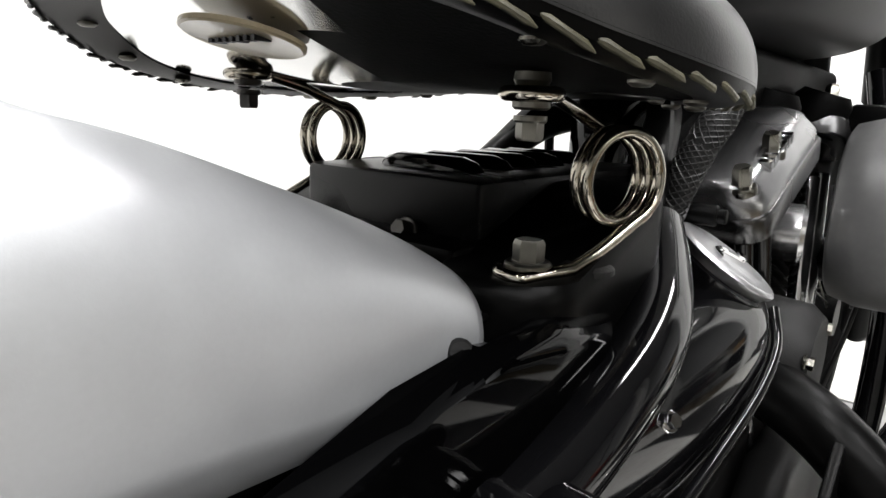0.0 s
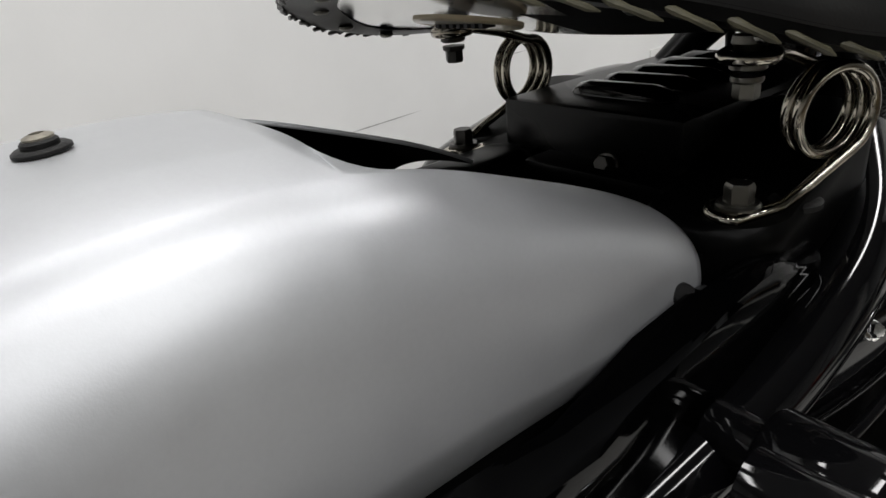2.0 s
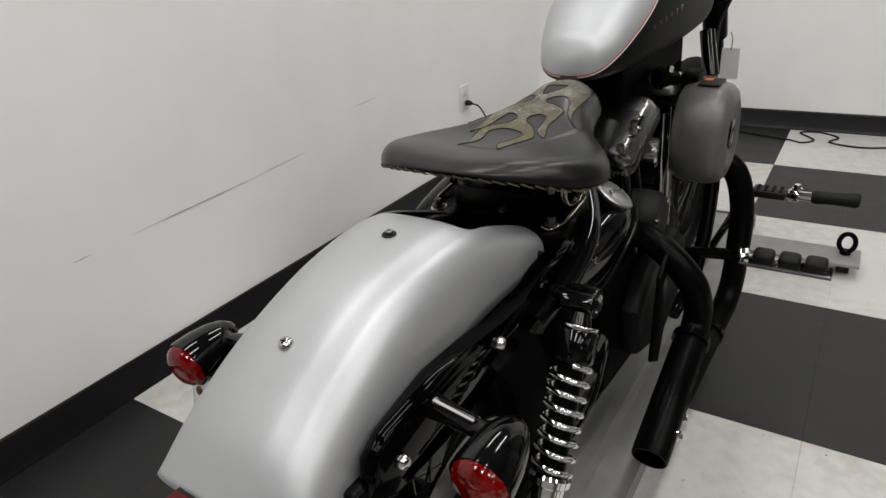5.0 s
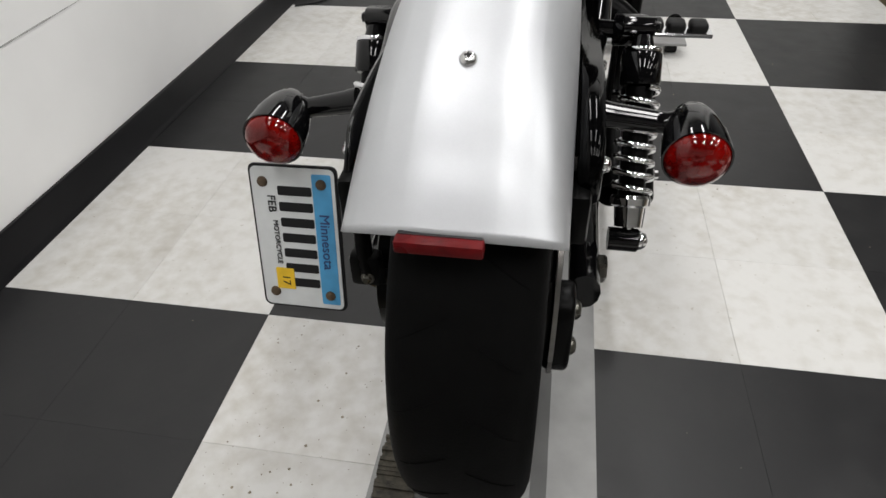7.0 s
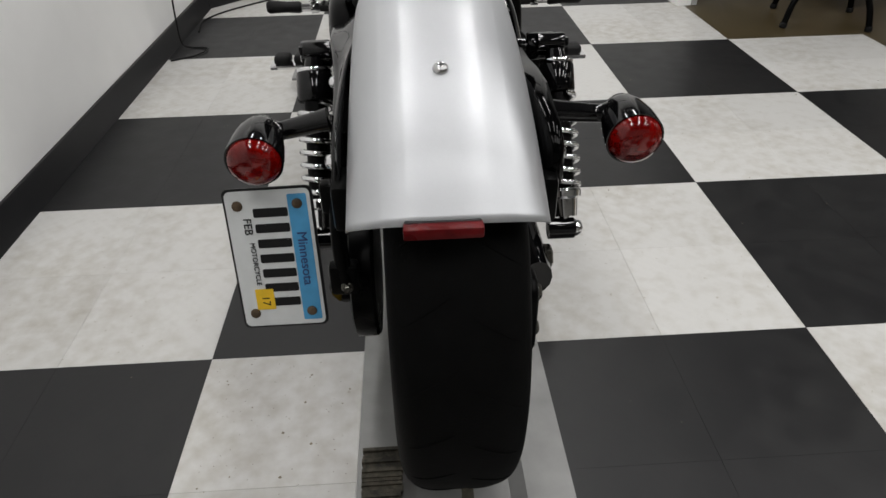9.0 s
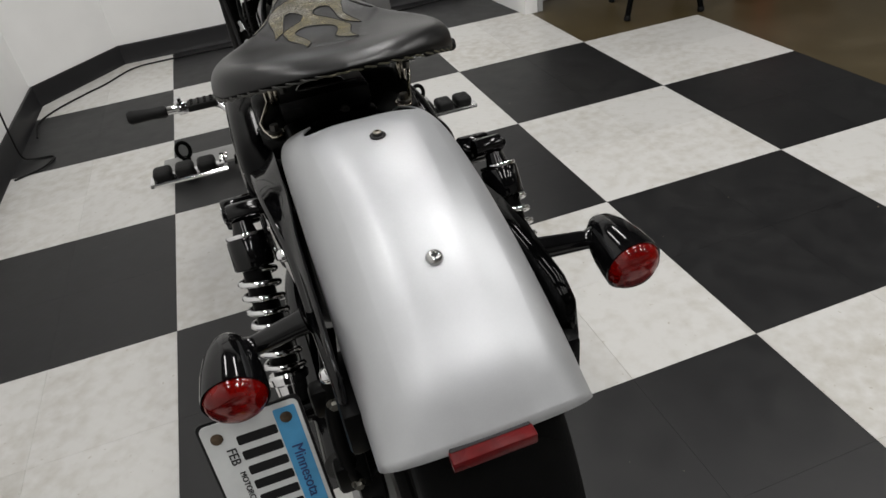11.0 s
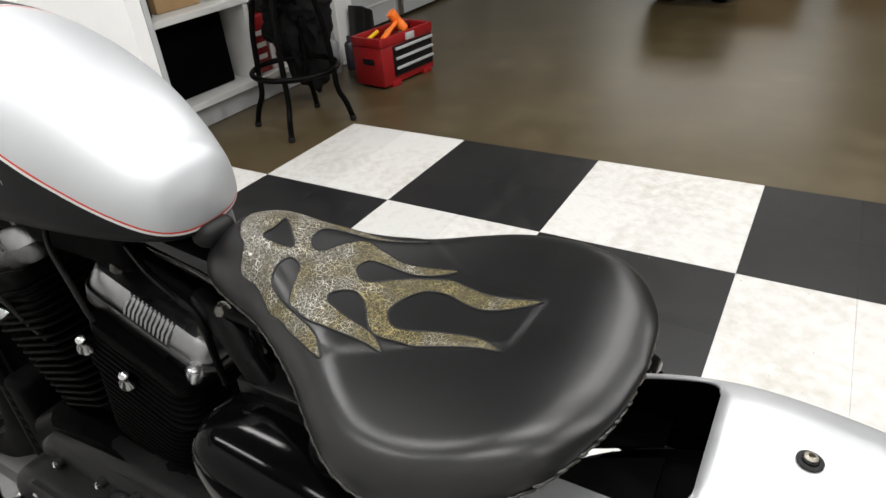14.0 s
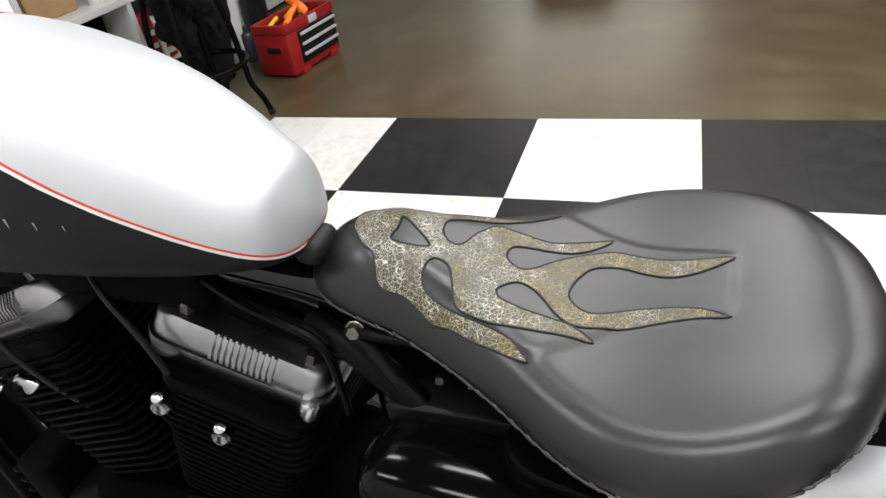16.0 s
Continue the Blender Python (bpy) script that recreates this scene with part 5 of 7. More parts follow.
engine = part("engine", bm, WRINKLE, bike, "black V-twin engine with chrome rocker covers")


def oriented(tilt):
    """Local frame of a cylinder: across, along the bike, up its axis."""
    return Matrix.Translation(CR) @ Matrix.Rotation(radians(tilt), 4, "X")


def fin(bm, m, s, hx, hy, th, r=0.03):
    ring = rounded(-hx, -hy, hx, hy, r, 5)
    loft(bm, [[m @ Vector((x * k, y * k, s + dz)) for x, y in ring] for dz, k in ((-th, 0.985), (-th * 0.5, 1.0), (th * 0.5, 1.0), (th, 0.985))])


for tilt in (21, -21):
    m = (Matrix.Translation((0, 0.012, 0.024)) if tilt < 0 else Matrix.Identity(4)) @ oriented(tilt)
    bm = B()
    fin(bm, m, 0.22, 0.052, 0.052, 0.10, 0.04)
    cyl = part("cylinder", bm, WRINKLE, engine, "black finned cylinder")
    for k in range(11):
        bm = B()
        fin(bm, m, 0.150 + 0.0115 * k, 0.076 + 0.0006 * k, 0.074 + 0.0008 * k, 0.0022)
        part("fin", bm, WRINKLE, cyl)
    bm = B()
    fin(bm, m, 0.318, 0.0745, 0.070, 0.036, 0.016)
    fin(bm, m, 0.344, 0.0800, 0.080, 0.009, 0.020)
    head = part("cylinder_head", bm, WRINKLE, engine, "black finned cylinder head")
    for k in range(6):
        bm = B()
        fin(bm, m, 0.280 + 0.0100 * k, 0.083 - 0.0006 * k, 0.090 - 0.002 * k, 0.0022, 0.028)
        part("fin", bm, WRINKLE, head)
    bm = B()
    ring = rounded(-0.062, -0.088, 0.118, 0.108, 0.024, 5)
    loft(bm, [[m @ Vector((x * k, y * k, s)) for x, y in ring] for s, k in ((0.354, 0.985), (0.356, 1.0), (0.373, 1.0), (0.376, 0.985))])
    rocker = part("rocker_cover", bm, ROCKER, engine, "satin polished rocker cover")
    bm = B()
    loft(bm, [[m @ Vector((x * k + 0.002, y * kk, s)) for x, y in ring] for s, k, kk in ((0.376, 0.96, 0.97), (0.384, 0.95, 0.96), (0.398, 0.86, 0.93), (0.402, 0.80, 0.88), (0.403, 0.5, 0.72))])
    part("rocker_top", bm, ROCKTOP, rocker, "chrome rocker top")
    bm = B()
    loft(bm, [[m @ Vector((x, y, s)) for x, y in rounded(-0.024 * k, -0.078 * k, 0.034 * k, 0.088 * k, 0.02 * k, 5)] for s, k in ((0.395, 0.96), (0.398, 1.0), (0.418, 1.0), (0.426, 0.95), (0.430, 0.8))])
    part("ignition_coil", bm, WRINKLE, engine, "black coil housing over the cover")
    for k in range(7):
        bm = B()
        y = -0.030 + k * 0.010
        for x0 in (0.095,):
            loft(bm, [[m @ Vector((x0 + dx, y + dy, s)) for dx, dy in ((-0.010, -0.003), (0.012, -0.003), (0.012, 0.003), (-0.010, 0.003))] for s in (0.380, 0.402)])
        part("rocker_rib", bm, CHROME, rocker)
    # left ribs: chrome like the right ones, coloured darker for their dark reflections
    for k in range(11):
        bm = B()
        y = -0.030 + k * 0.0062
        loft(bm, [[m @ Vector((x, y + dy, z)) for x, z in ((-0.0605, 0.378), (-0.0585, 0.390), (-0.050, 0.402), (-0.040, 0.402), (-0.040, 0.378))] for dy in (-0.0016, 0.0016)])
        part("rocker_rib", bm, ROCKTOP, rocker)
    for x, y in ((0.096, -0.070), (0.098, 0.0), (-0.035, -0.06), (-0.035, 0.07)):
        bm = B()
        a = m @ Vector((x, y, 0.392))
        hexbolt(bm, a, m.to_3x3() @ Vector((0, 0, 1)), 0.0075, 0.022, 1.5)
        part("rocker_bolt", bm, STEEL, rocker, "zinc bolt")
    # left end boss of the cover
    bm = B()
    lathe(bm, m @ Vector((-0.060, -0.072 if tilt > 0 else 0.1, 0.358)), m.to_3x3() @ Vector((0, 0, 1)), [(-0.002, 0.009), (0.012, 0.010), (0.019, 0.008), (0.021, 0.001)], 18)
    part("cover_boss", bm, ALU, rocker)
    # cylinder head studs seen from the left
    for x, y, s in ((-0.0855, 0.068, 0.315), (-0.0855, 0.0015, 0.308)):
        bm = B()
        lathe(bm, m @ Vector((x, y, s)), m.to_3x3() @ Vector((-0.35, 0, 1)), [(0, 0.0115), (0.004, 0.0105), (0.010, 0.006), (0.020, 0.0055), (0.021, 0.0035)], 18)
        part("head_bolt", bm, STUDS, head, "chrome head bolt")
# pushrod tubes and right covers
for y0, y1 in ((0.50, 0.44), (0.56, 0.50), (0.66, 0.72), (0.72, 0.78)):
    bm = B()
    rod(bm, (CX + 0.105, y0, 0.40), (CX + 0.085, y1, 0.67), 0.0105)
    part("pushrod_tube", bm, CHROME if y0 > 0.6 else GLOSS, engine)
bm = B()
prism(bm, [(0.42, 0.25), (0.40, 0.36), (0.48, 0.43), (0.66, 0.44), (0.76, 0.37), (0.74, 0.24), (0.6, 0.19)], 0, CX + 0.105, CX + 0.150, 0.016, 3)
part("cam_cover", bm, GREYCAST, engine, "dark grey cam cover")
bm = B()
lathe(bm, (CX + 0.09, 0.500, 0.520), (1, 0, 0), [(0, 0.055), (0.02, 0.056), (0.05, 0.054), (0.062, 0.044), (0.064, 0.001)], 32)
starter = part("starter_motor", bm, GREYCAST, engine, "dark grey round motor housing")
for a in (40, 160, 280):
    bm = B()
    hexbolt(bm, (CX + 0.148, 0.500 + 0.042 * math.cos(radians(a)), 0.520 + 0.042 * math.sin(radians(a))), (1, 0, 0), 0.006, 0.008)
    part("cover_bolt", bm, STEEL, starter)


def stadium(y0, z0, r0, y1, z1, r1, n=14):
    """Hull of two circles, as pairs."""
    d = math.atan2(z1 - z0, y1 - y0)
    off = math.acos((r0 - r1) / math.hypot(y1 - y0, z1 - z0))
    out = []
    for k in range(n + 1):
        a = d + off + (2 * math.pi - 2 * off) * k / n
        out.append((y0 + r0 * math.cos(a), z0 + r0 * math.sin(a)))
    for k in range(n + 1):
        a = d - off + 2 * off * k / n
        out.append((y1 + r1 * math.cos(a), z1 + r1 * math.sin(a)))
    return out


bm = B()
prism(bm, stadium(0.505, 0.285, 0.105, 0.735, 0.310, 0.092), 0, 0.298, CX - 0.08, 0.018, 4)
primary = part("primary_cover", bm, GREYCAST, engine, "powder-coated dark grey primary cover")
DB = Vector((0.300, 0.510, 0.282))
bm = B()
lathe(bm, DB, (-1, 0, 0), [(0, 0.082), (0.008, 0.082), (0.012, 0.076), (0.013, 0.070), (0.010, 0.066), (0.016, 0.062), (0.018, 0.001)], 48)
derby = part("derby_cover", bm, GLOSS, primary, "round black derby cover with a polished ring")
bm = B()
lathe(bm, DB - Vector((0.0125, 0, 0)), (-1, 0, 0), [(0, 0.0770), (0.0008, 0.0770), (0.0008, 0.0745), (0, 0.0745)], 48, cap=False)
part("derby_ring", bm, CHROME, derby)
for a in range(0, 360, 60):
    bm = B()
    lathe(bm, DB + Vector((-0.012, 0.070 * math.cos(radians(a)), 0.070 * math.sin(radians(a)))), (-1, 0, 0), [(0, 0.006), (0.004, 0.005), (0.005, 0.001)], 12)
    part("derby_screw", bm, CHROME, derby)
bm = B()
prism(bm, [(0.300, 0.28), (0.305, 0.385), (0.335, 0.432), (0.400, 0.470), (0.52, 0.474), (0.62, 0.462), (0.735, 0.446), (0.778, 0.412), (0.79, 0.30), (0.60, 0.22), (0.36, 0.22)], 0, 0.340, CX - 0.07, 0.016, 4)
spro = part("sprocket_cover", bm, GREYCAST, engine, "powder-coated dark grey inner primary cover")
bm = B()
prism(bm, stadium(0.40, 0.36, 0.070, 0.56, 0.372, 0.056), 0, 0.330, 0.345, 0.008, 3)
part("cover_swell", bm, GREYCAST, spro)
for y, z in ((0.718, 0.410), (0.614, 0.424), (0.536, 0.438), (0.524, 0.432), (0.419, 0.434), (0.374, 0.391), (0.335, 0.345)):
    bm = B()
    rod(bm, (0.350, y, z), (0.331, y, z), 0.0085, 0.0075)
    part("cover_boss", bm, GREYCAST, spro)
    bm = B()
    lathe(bm, (0.332, y, z), (-1, 0, 0), [(0, 0.0055), (0.004, 0.0052), (0.005, 0.003), (0.002, 0.002)], 14)
    part("cover_bolt", bm, CHROME, spro, "chrome socket bolt")
for k in range(10):
    a = 2 * math.pi * k / 10 + 0.3
    y, z = 0.62 + 0.205 * math.cos(a), 0.298 + 0.084 * math.sin(a)
    bm = B()
    lathe(bm, (0.298, y, z), (-1, 0, 0), [(-0.004, 0.007), (0.001, 0.0065), (0.003, 0.004), (0.003, 0.001)], 12)
    part("cover_bolt", bm, SCREW, primary)

# left side cover and right oil tank
bm = B()
outline = [(p.x, p.y) for p in spline([(0.290, 0.688, 0), (0.320, 0.682, 0), (0.334, 0.660, 0), (0.328, 0.622, 0), (0.312, 0.575, 0), (0.260, 0.534, 0), (0.180, 0.522, 0), (0.110, 0.525, 0), (0.066, 0.560, 0), (0.058, 0.605, 0), (0.090, 0.652, 0), (0.165, 0.675, 0), (0.230, 0.685, 0)], 4, True)]
mid = (0.20, 0.605)
loft(bm, [[Vector((x, mid[0] + (y - mid[0]) * k, mid[1] + (z - mid[1]) * k)) for y, z in outline] for x, k in ((0.375, 0.97), (0.350, 1.0), (0.336, 0.992), (0.324, 0.965), (0.314, 0.92), (0.307, 0.86), (0.302, 0.78), (0.298, 0.66), (0.296, 0.5), (0.295, 0.25), (0.295, 0.03))])
part("side_cover", bm, surf("black_side_cover", (0.0012, 0.0012, 0.0014), 0.09, 0.0, 0.1, 60, 0, 300, 0.0, 0.03, spec=0.10), bike, "gloss black side cover")
bm = B()
lathe(bm, (0.310, 0.098, 0.617), (-1, 0, 0.2), [(-0.006, 0.0042), (0.006, 0.0042), (0.008, 0.003), (0.009, 0.001)], 14)
part("cover_stud", bm, CHROME, bike, "chrome stud on the side cover")
OT = [(0.350, 0.562, 0.016, 0.582, 0.606), (0.340, 0.565, 0.030, 0.560, 0.622), (0.310, 0.568, 0.037, 0.541, 0.631), (0.265, 0.570, 0.036, 0.528, 0.628), (0.205, 0.568, 0.032, 0.518, 0.618), (0.145, 0.563, 0.027, 0.518, 0.608), (0.095, 0.558, 0.021, 0.530, 0.596), (0.062, 0.555, 0.010, 0.552, 0.582)]
bm = B()
loft(bm, [[Vector((cx + hx * math.copysign(abs(math.cos(a)) ** 0.9, math.cos(a)), y, (z0 + z1) / 2 + (z1 - z0) / 2 * math.copysign(abs(math.sin(a)) ** 0.8, math.sin(a)))) for a in (2 * math.pi * k / 36 for k in range(36))] for y, cx, hx, z0, z1 in [tuple(smooth_table([(k, t[q]) for k, t in enumerate(OT)], i / 4) for q in range(5)) for i in range(4 * (len(OT) - 1) + 1)]])
oil = part("oil_tank", bm, GLOSS, bike, "gloss black oil tank with a chrome cap")
bm = B()
capax = Vector((0.54, 0.15, 0.83)).normalized()
capat = Vector((0.572, 0.307, 0.640))
lathe(bm, capat, capax, [(-0.006, 0.031), (0.0, 0.0365), (0.002, 0.037), (0.0036, 0.0355), (0.0045, 0.032), (0.0040, 0.030), (0.0056, 0.024), (0.0062, 0.001)], 40)
part("oil_cap", bm, surf("satin_aluminium", (0.42, 0.42, 0.43), 0.34, 1.0, 0.08, 60, 0.05, 500), oil, "brushed chrome oil cap with a raised wave")
bm = B()
d, u, v = frame_axes(capax)
cpt = capat + d * 0.0064
tube(bm, [cpt + u * (0.026 * t) + v * (0.010 * math.sin(2.6 * t)) for t in (-1 + 2 * k / 14 for k in range(15))], [0.0005] + [0.0022] * 13 + [0.0005], 8)
part("cap_wave", bm, CHROME, oil)
bm = B()
lathe(bm, capat, -capax, [(0.004, 0.030), (0.006, 0.0365), (0.020, 0.0355), (0.040, 0.034), (0.070, 0.030)], 36)
part("filler_neck", bm, GLOSS, oil, "gloss black filler neck")
bm = B()
hexbolt(bm, (0.593, 0.172, 0.584), (0.8, -0.4, 0.5), 0.0042, 0.006, 1.4)
part("oil_fitting", bm, CHROME, oil, "chrome hose fitting")
bm = B()
tube(bm, spline([(0.548, 0.240, 0.666), (0.564, 0.212, 0.650), (0.578, 0.180, 0.636), (0.585, 0.150, 0.624), (0.587, 0.112, 0.611), (0.585, 0.06, 0.595), (0.576, -0.02, 0.575)], 7), 0.0178, 20)
part("side_tube", bm, GLOSS, bike, "gloss black frame tube")
bm = B()
tube(bm, spline([(0.598, 0.345, 0.605), (0.608, 0.318, 0.588), (0.611, 0.275, 0.573), (0.608, 0.22, 0.555), (0.602, 0.155, 0.536), (0.592, 0.09, 0.522)], 6), 0.0036, 10)
part("oil_line", bm, GLOSS, oil)
# braided hose
bm = B()
pts = spline([(0.556, 0.335, 0.752), (0.556, 0.315, 0.733), (0.546, 0.308, 0.709), (0.536, 0.306, 0.682), (0.527, 0.312, 0.655)], 8)
tube(bm, pts, 0.0112, 14)
hose = part("vent_hose", bm, RUBBER, bike, "black braided hose")
bm = B()
for sgn in (1, -1):
    for j in range(10):
        hel = []
        for k in range(61):
            t = k / 60
            i = min(len(pts) - 2, int(t * (len(pts) - 1)))
            p = pts[i].lerp(pts[i + 1], t * (len(pts) - 1) - i)
            d, u, v = frame_axes(pts[i + 1] - pts[i])
            a = sgn * 16 * t + 2 * math.pi * j / 10
            hel.append(p + (u * math.cos(a) + v * math.sin(a)) * 0.0113)
        tube(bm, hel, 0.00055, 4)
part("hose_braid", bm, surf("braid_wire", (0.04, 0.04, 0.04), 0.4, 0.6), hose)
bm = B()
rod(bm, (0.535, 0.318, 0.668), (0.560, 0.322, 0.667), 0.0075)
rod(bm, (0.556, 0.321, 0.667), (0.566, 0.322, 0.667), 0.005)
part("hose_fitting", bm, SATIN, hose)

# air cleaner
bm = B()
AC = Vector((CX + 0.122, 0.722, 0.635))
ring = []
for s, k in ((0.0, 0.86), (0.004, 0.93), (0.030, 1.0), (0.072, 1.0), (0.090, 0.95), (0.101, 0.84), (0.106, 0.66), (0.104, 0.58), (0.100, 0.50), (0.100, 0.05)):
    ring.append([AC + Vector((s, 0.098 * k * math.copysign(abs(math.cos(a)) ** 0.85, math.cos(a)), 0.104 * k * math.copysign(abs(math.sin(a)) ** 0.85, math.sin(a)))) for a in (2 * math.pi * q / 48 for q in range(48))])
loft(bm, ring)
air = part("air_cleaner", bm, surf("charcoal_powder_coat", (0.13, 0.13, 0.13), 0.42, 0.35, 0.06, 120, 0.1, 900), bike, "charcoal grey oval air cleaner cover", angle=50)
bm = B()
box(bm, (CX + 0.155, 0.687, 0.7395), (CX + 0.197, 0.752, 0.7408), 0.0, m=None)
part("warning_label", bm, INK, air, "black warning label with an orange corner", smooth=False)
bm = B()
box(bm, (CX + 0.159, 0.730, 0.7410), (CX + 0.175, 0.748, 0.7414))
part("label_corner", bm, ORANGE, air, smooth=False)
bm = B()
lathe(bm, AC + Vector((0.098, 0, 0)), (1, 0, 0), [(0, 0.03), (0.004, 0.03), (0.006, 0.026), (0.006, 0.001)], 28)
part("cover_insert", bm, GLOSS, air)
bm = B()
rod(bm, (CX + 0.05, 0.59, 0.62), (CX + 0.11, 0.60, 0.62), 0.03)
part("intake", bm, ALU, engine, "polished intake")
bm = B()
rod(bm, (CX + 0.03, 0.56, 0.715), (CX + 0.03, 0.56, 0.765), 0.024)
part("carburettor", bm, CHROME, engine, "chrome carburettor body")
for p, r, h_ in (((0.50, 0.60, 0.715), 0.034, 0.05), ((0.535, 0.70, 0.72), 0.03, 0.045)):
    bm = B()
    lathe(bm, p, (0.3, 0, 1), [(0, r), (h_ * 0.8, r), (h_, r * 0.8), (h_, 0.001)], 24)
    part("coil_housing", bm, WRINKLE, engine)
bm = B()
rod(bm, (0.60, 0.775, 0.725), (0.632, 0.785, 0.727), 0.016)
part("choke_knob", bm, CHROME, engine, "knurled chrome knob")
bm = B()
box(bm, (0.565, 0.72, 0.700), (0.605, 0.80, 0.752), 0.008)
part("ignition_block", bm, WRINKLE, engine)
bm = B()
box(bm, (0.600, 0.962, 0.695), (0.640, 0.9635, 0.765), 0.0008)
tag = part("paper_tag", bm, PAPER, bike, "white paper tag on a wire", smooth=False)
bm = B()
tube(bm, spline([(0.620, 0.962, 0.760), (0.621, 0.960, 0.785), (0.615, 0.965, 0.80)], 5), 0.0012, 6)
part("tag_wire", bm, STEEL, tag)
# black box added under the tank to stand in for the darkness there
bm = B()
box(bm, (0.415, 0.500, 0.735), (0.515, 0.95, 0.800), 0.012, 3)
part("ignition_housing", bm, WRINKLE, bike, "black filler box for the darkness under the tank")
# added black block that hides the bright floor ahead of the front cylinder
bm = B()
box(bm, (0.375, 0.845, 0.26), (0.535, 0.905, 0.46), 0.012, 3)
gap_block = part("regulator", bm, WRINKLE, engine, "black finned block added to darken the engine's front gap")
for k in range(8):
    bm = B()
    box(bm, (0.378, 0.903, 0.275 + 0.022 * k), (0.532, 0.922, 0.282 + 0.022 * k), 0.002)
    part("fin", bm, WRINKLE, gap_block)
# ignition leads and cables on the left
for pts in ([(0.41, 0.62, 0.790), (0.388, 0.585, 0.770), (0.381, 0.560, 0.735), (0.380, 0.547, 0.695), (0.386, 0.542, 0.660), (0.402, 0.53, 0.645)],
            [(0.40, 0.80, 0.75), (0.37, 0.74, 0.70), (0.38, 0.70, 0.62), (0.40, 0.66, 0.56)],
            [(0.585, 0.92, 0.70), (0.60, 0.85, 0.66), (0.60, 0.80, 0.52), (0.58, 0.78, 0.40)]):
    bm = B()
    tube(bm, spline(pts, 7), 0.0032, 8)
    part("cable", bm, RUBBER, bike, "black cable")
bm = B()
tube(bm, spline([(0.43, 0.52, 0.778), (0.412, 0.46, 0.760), (0.402, 0.415, 0.752), (0.398, 0.384, 0.742), (0.397, 0.372, 0.722), (0.398, 0.371, 0.69), (0.402, 0.374, 0.645)], 6), 0.0042, 8)
part("vent_pipe", bm, SATIN, bike)

# exhaust
bm = B()
tube(bm, spline([(0.535, 0.470, 0.510), (0.600, 0.440, 0.505), (0.650, 0.425, 0.480), (0.690, 0.425, 0.435), (0.703, 0.432, 0.385), (0.703, 0.425, 0.350), (0.703, 0.390, 0.328)], 6), 0.0265, 18)
ex = part("exhaust", bm, SATIN, bike, "satin black twin exhaust with short mufflers")
bm = B()
tube(bm, spline([(0.52, 0.76, 0.560), (0.60, 0.80, 0.565), (0.675, 0.82, 0.53), (0.705, 0.825, 0.44), (0.708, 0.825, 0.32), (0.706, 0.81, 0.235), (0.700, 0.76, 0.195), (0.690, 0.66, 0.178)], 6), 0.0265, 18)
part("front_pipe", bm, SATIN, ex)
for nm, a, b2 in (("muffler", (0.703, 0.405, 0.335), (0.700, 0.158, 0.240)), ("muffler", (0.690, 0.68, 0.180), (0.672, 0.30, 0.150))):
    a, b2 = Vector(a), Vector(b2)
    L = (b2 - a).length
    bm = B()
    lathe(bm, a, b2 - a, [(0, 0.026), (0.015, 0.028), (0.03, 0.0305), (L * 0.5, 0.031), (L - 0.004, 0.031), (L, 0.0295), (L, 0.027), (L - 0.06, 0.026), (L - 0.06, 0.001)], 32)
    muf = part(nm, bm, SATIN, ex, "satin black muffler")
    bm = B()
    d = (b2 - a).normalized()
    lathe(bm, a + d * 0.002, d, [(0, 0.028), (0.0, 0.0345), (0.014, 0.0345), (0.014, 0.028)], 28)
    part("clamp", bm, GLOSS, muf)
    bm = B()
    hexbolt(bm, a + d * (L * 0.78) + Vector((0.030, 0, 0.0)), (1, 0, 0.1), 0.008, 0.010)
    part("muffler_bolt", bm, CHROME, muf, "chrome bolt")
bm = B()
prism(bm, [(0.34, 0.30), (0.36, 0.47), (0.40, 0.50), (0.42, 0.34), (0.39, 0.27)], 0, 0.640, 0.648, 0.002)
part("exhaust_bracket", bm, SATIN, ex)

# front end
bm = B()
FAY, FAZ = 1.336, 0.352
lathe(bm, (CX - 0.06, FAY, FAZ), (1, 0, 0), [(0, 0.02), (0, 0.04), (0.12, 0.04), (0.12, 0.02)], 24)
fw = part("front_wheel", bm, SATIN, bike, "laced front wheel")
bm = B()
lathe(bm, (CX, FAY, FAZ), (1, 0, 0), [(-0.05, 0.25), (-0.052, 0.275), (-0.042, 0.300), (-0.02, 0.314), (0, 0.317), (0.02, 0.314), (0.042, 0.300), (0.052, 0.275), (0.05, 0.25), (0.04, 0.24), (-0.04, 0.24), (-0.05, 0.25)], 72, cap=False)
part("tyre", bm, TYREM, fw)
bm = B()
lathe(bm, (CX, FAY, FAZ), (1, 0, 0), [(-0.04, 0.245), (-0.03, 0.232), (0.03, 0.232), (0.04, 0.245), (0.03, 0.238), (-0.03, 0.238), (-0.04, 0.245)], 64, cap=False)
part("rim", bm, SATIN, fw)
for k in range(36):
    a = 2 * math.pi * k / 36
    sg = 1 if k % 2 else -1
    b2 = a + (0.3 if k % 4 < 2 else -0.3)
    bm = B()
    rod(bm, (CX + sg * 0.045, FAY + 0.04 * math.cos(b2), FAZ + 0.04 * math.sin(b2)), (CX + sg * 0.01, FAY + 0.234 * math.cos(a), FAZ + 0.234 * math.sin(a)), 0.0018, seg=6)
    part("spoke", bm, STEEL, fw)
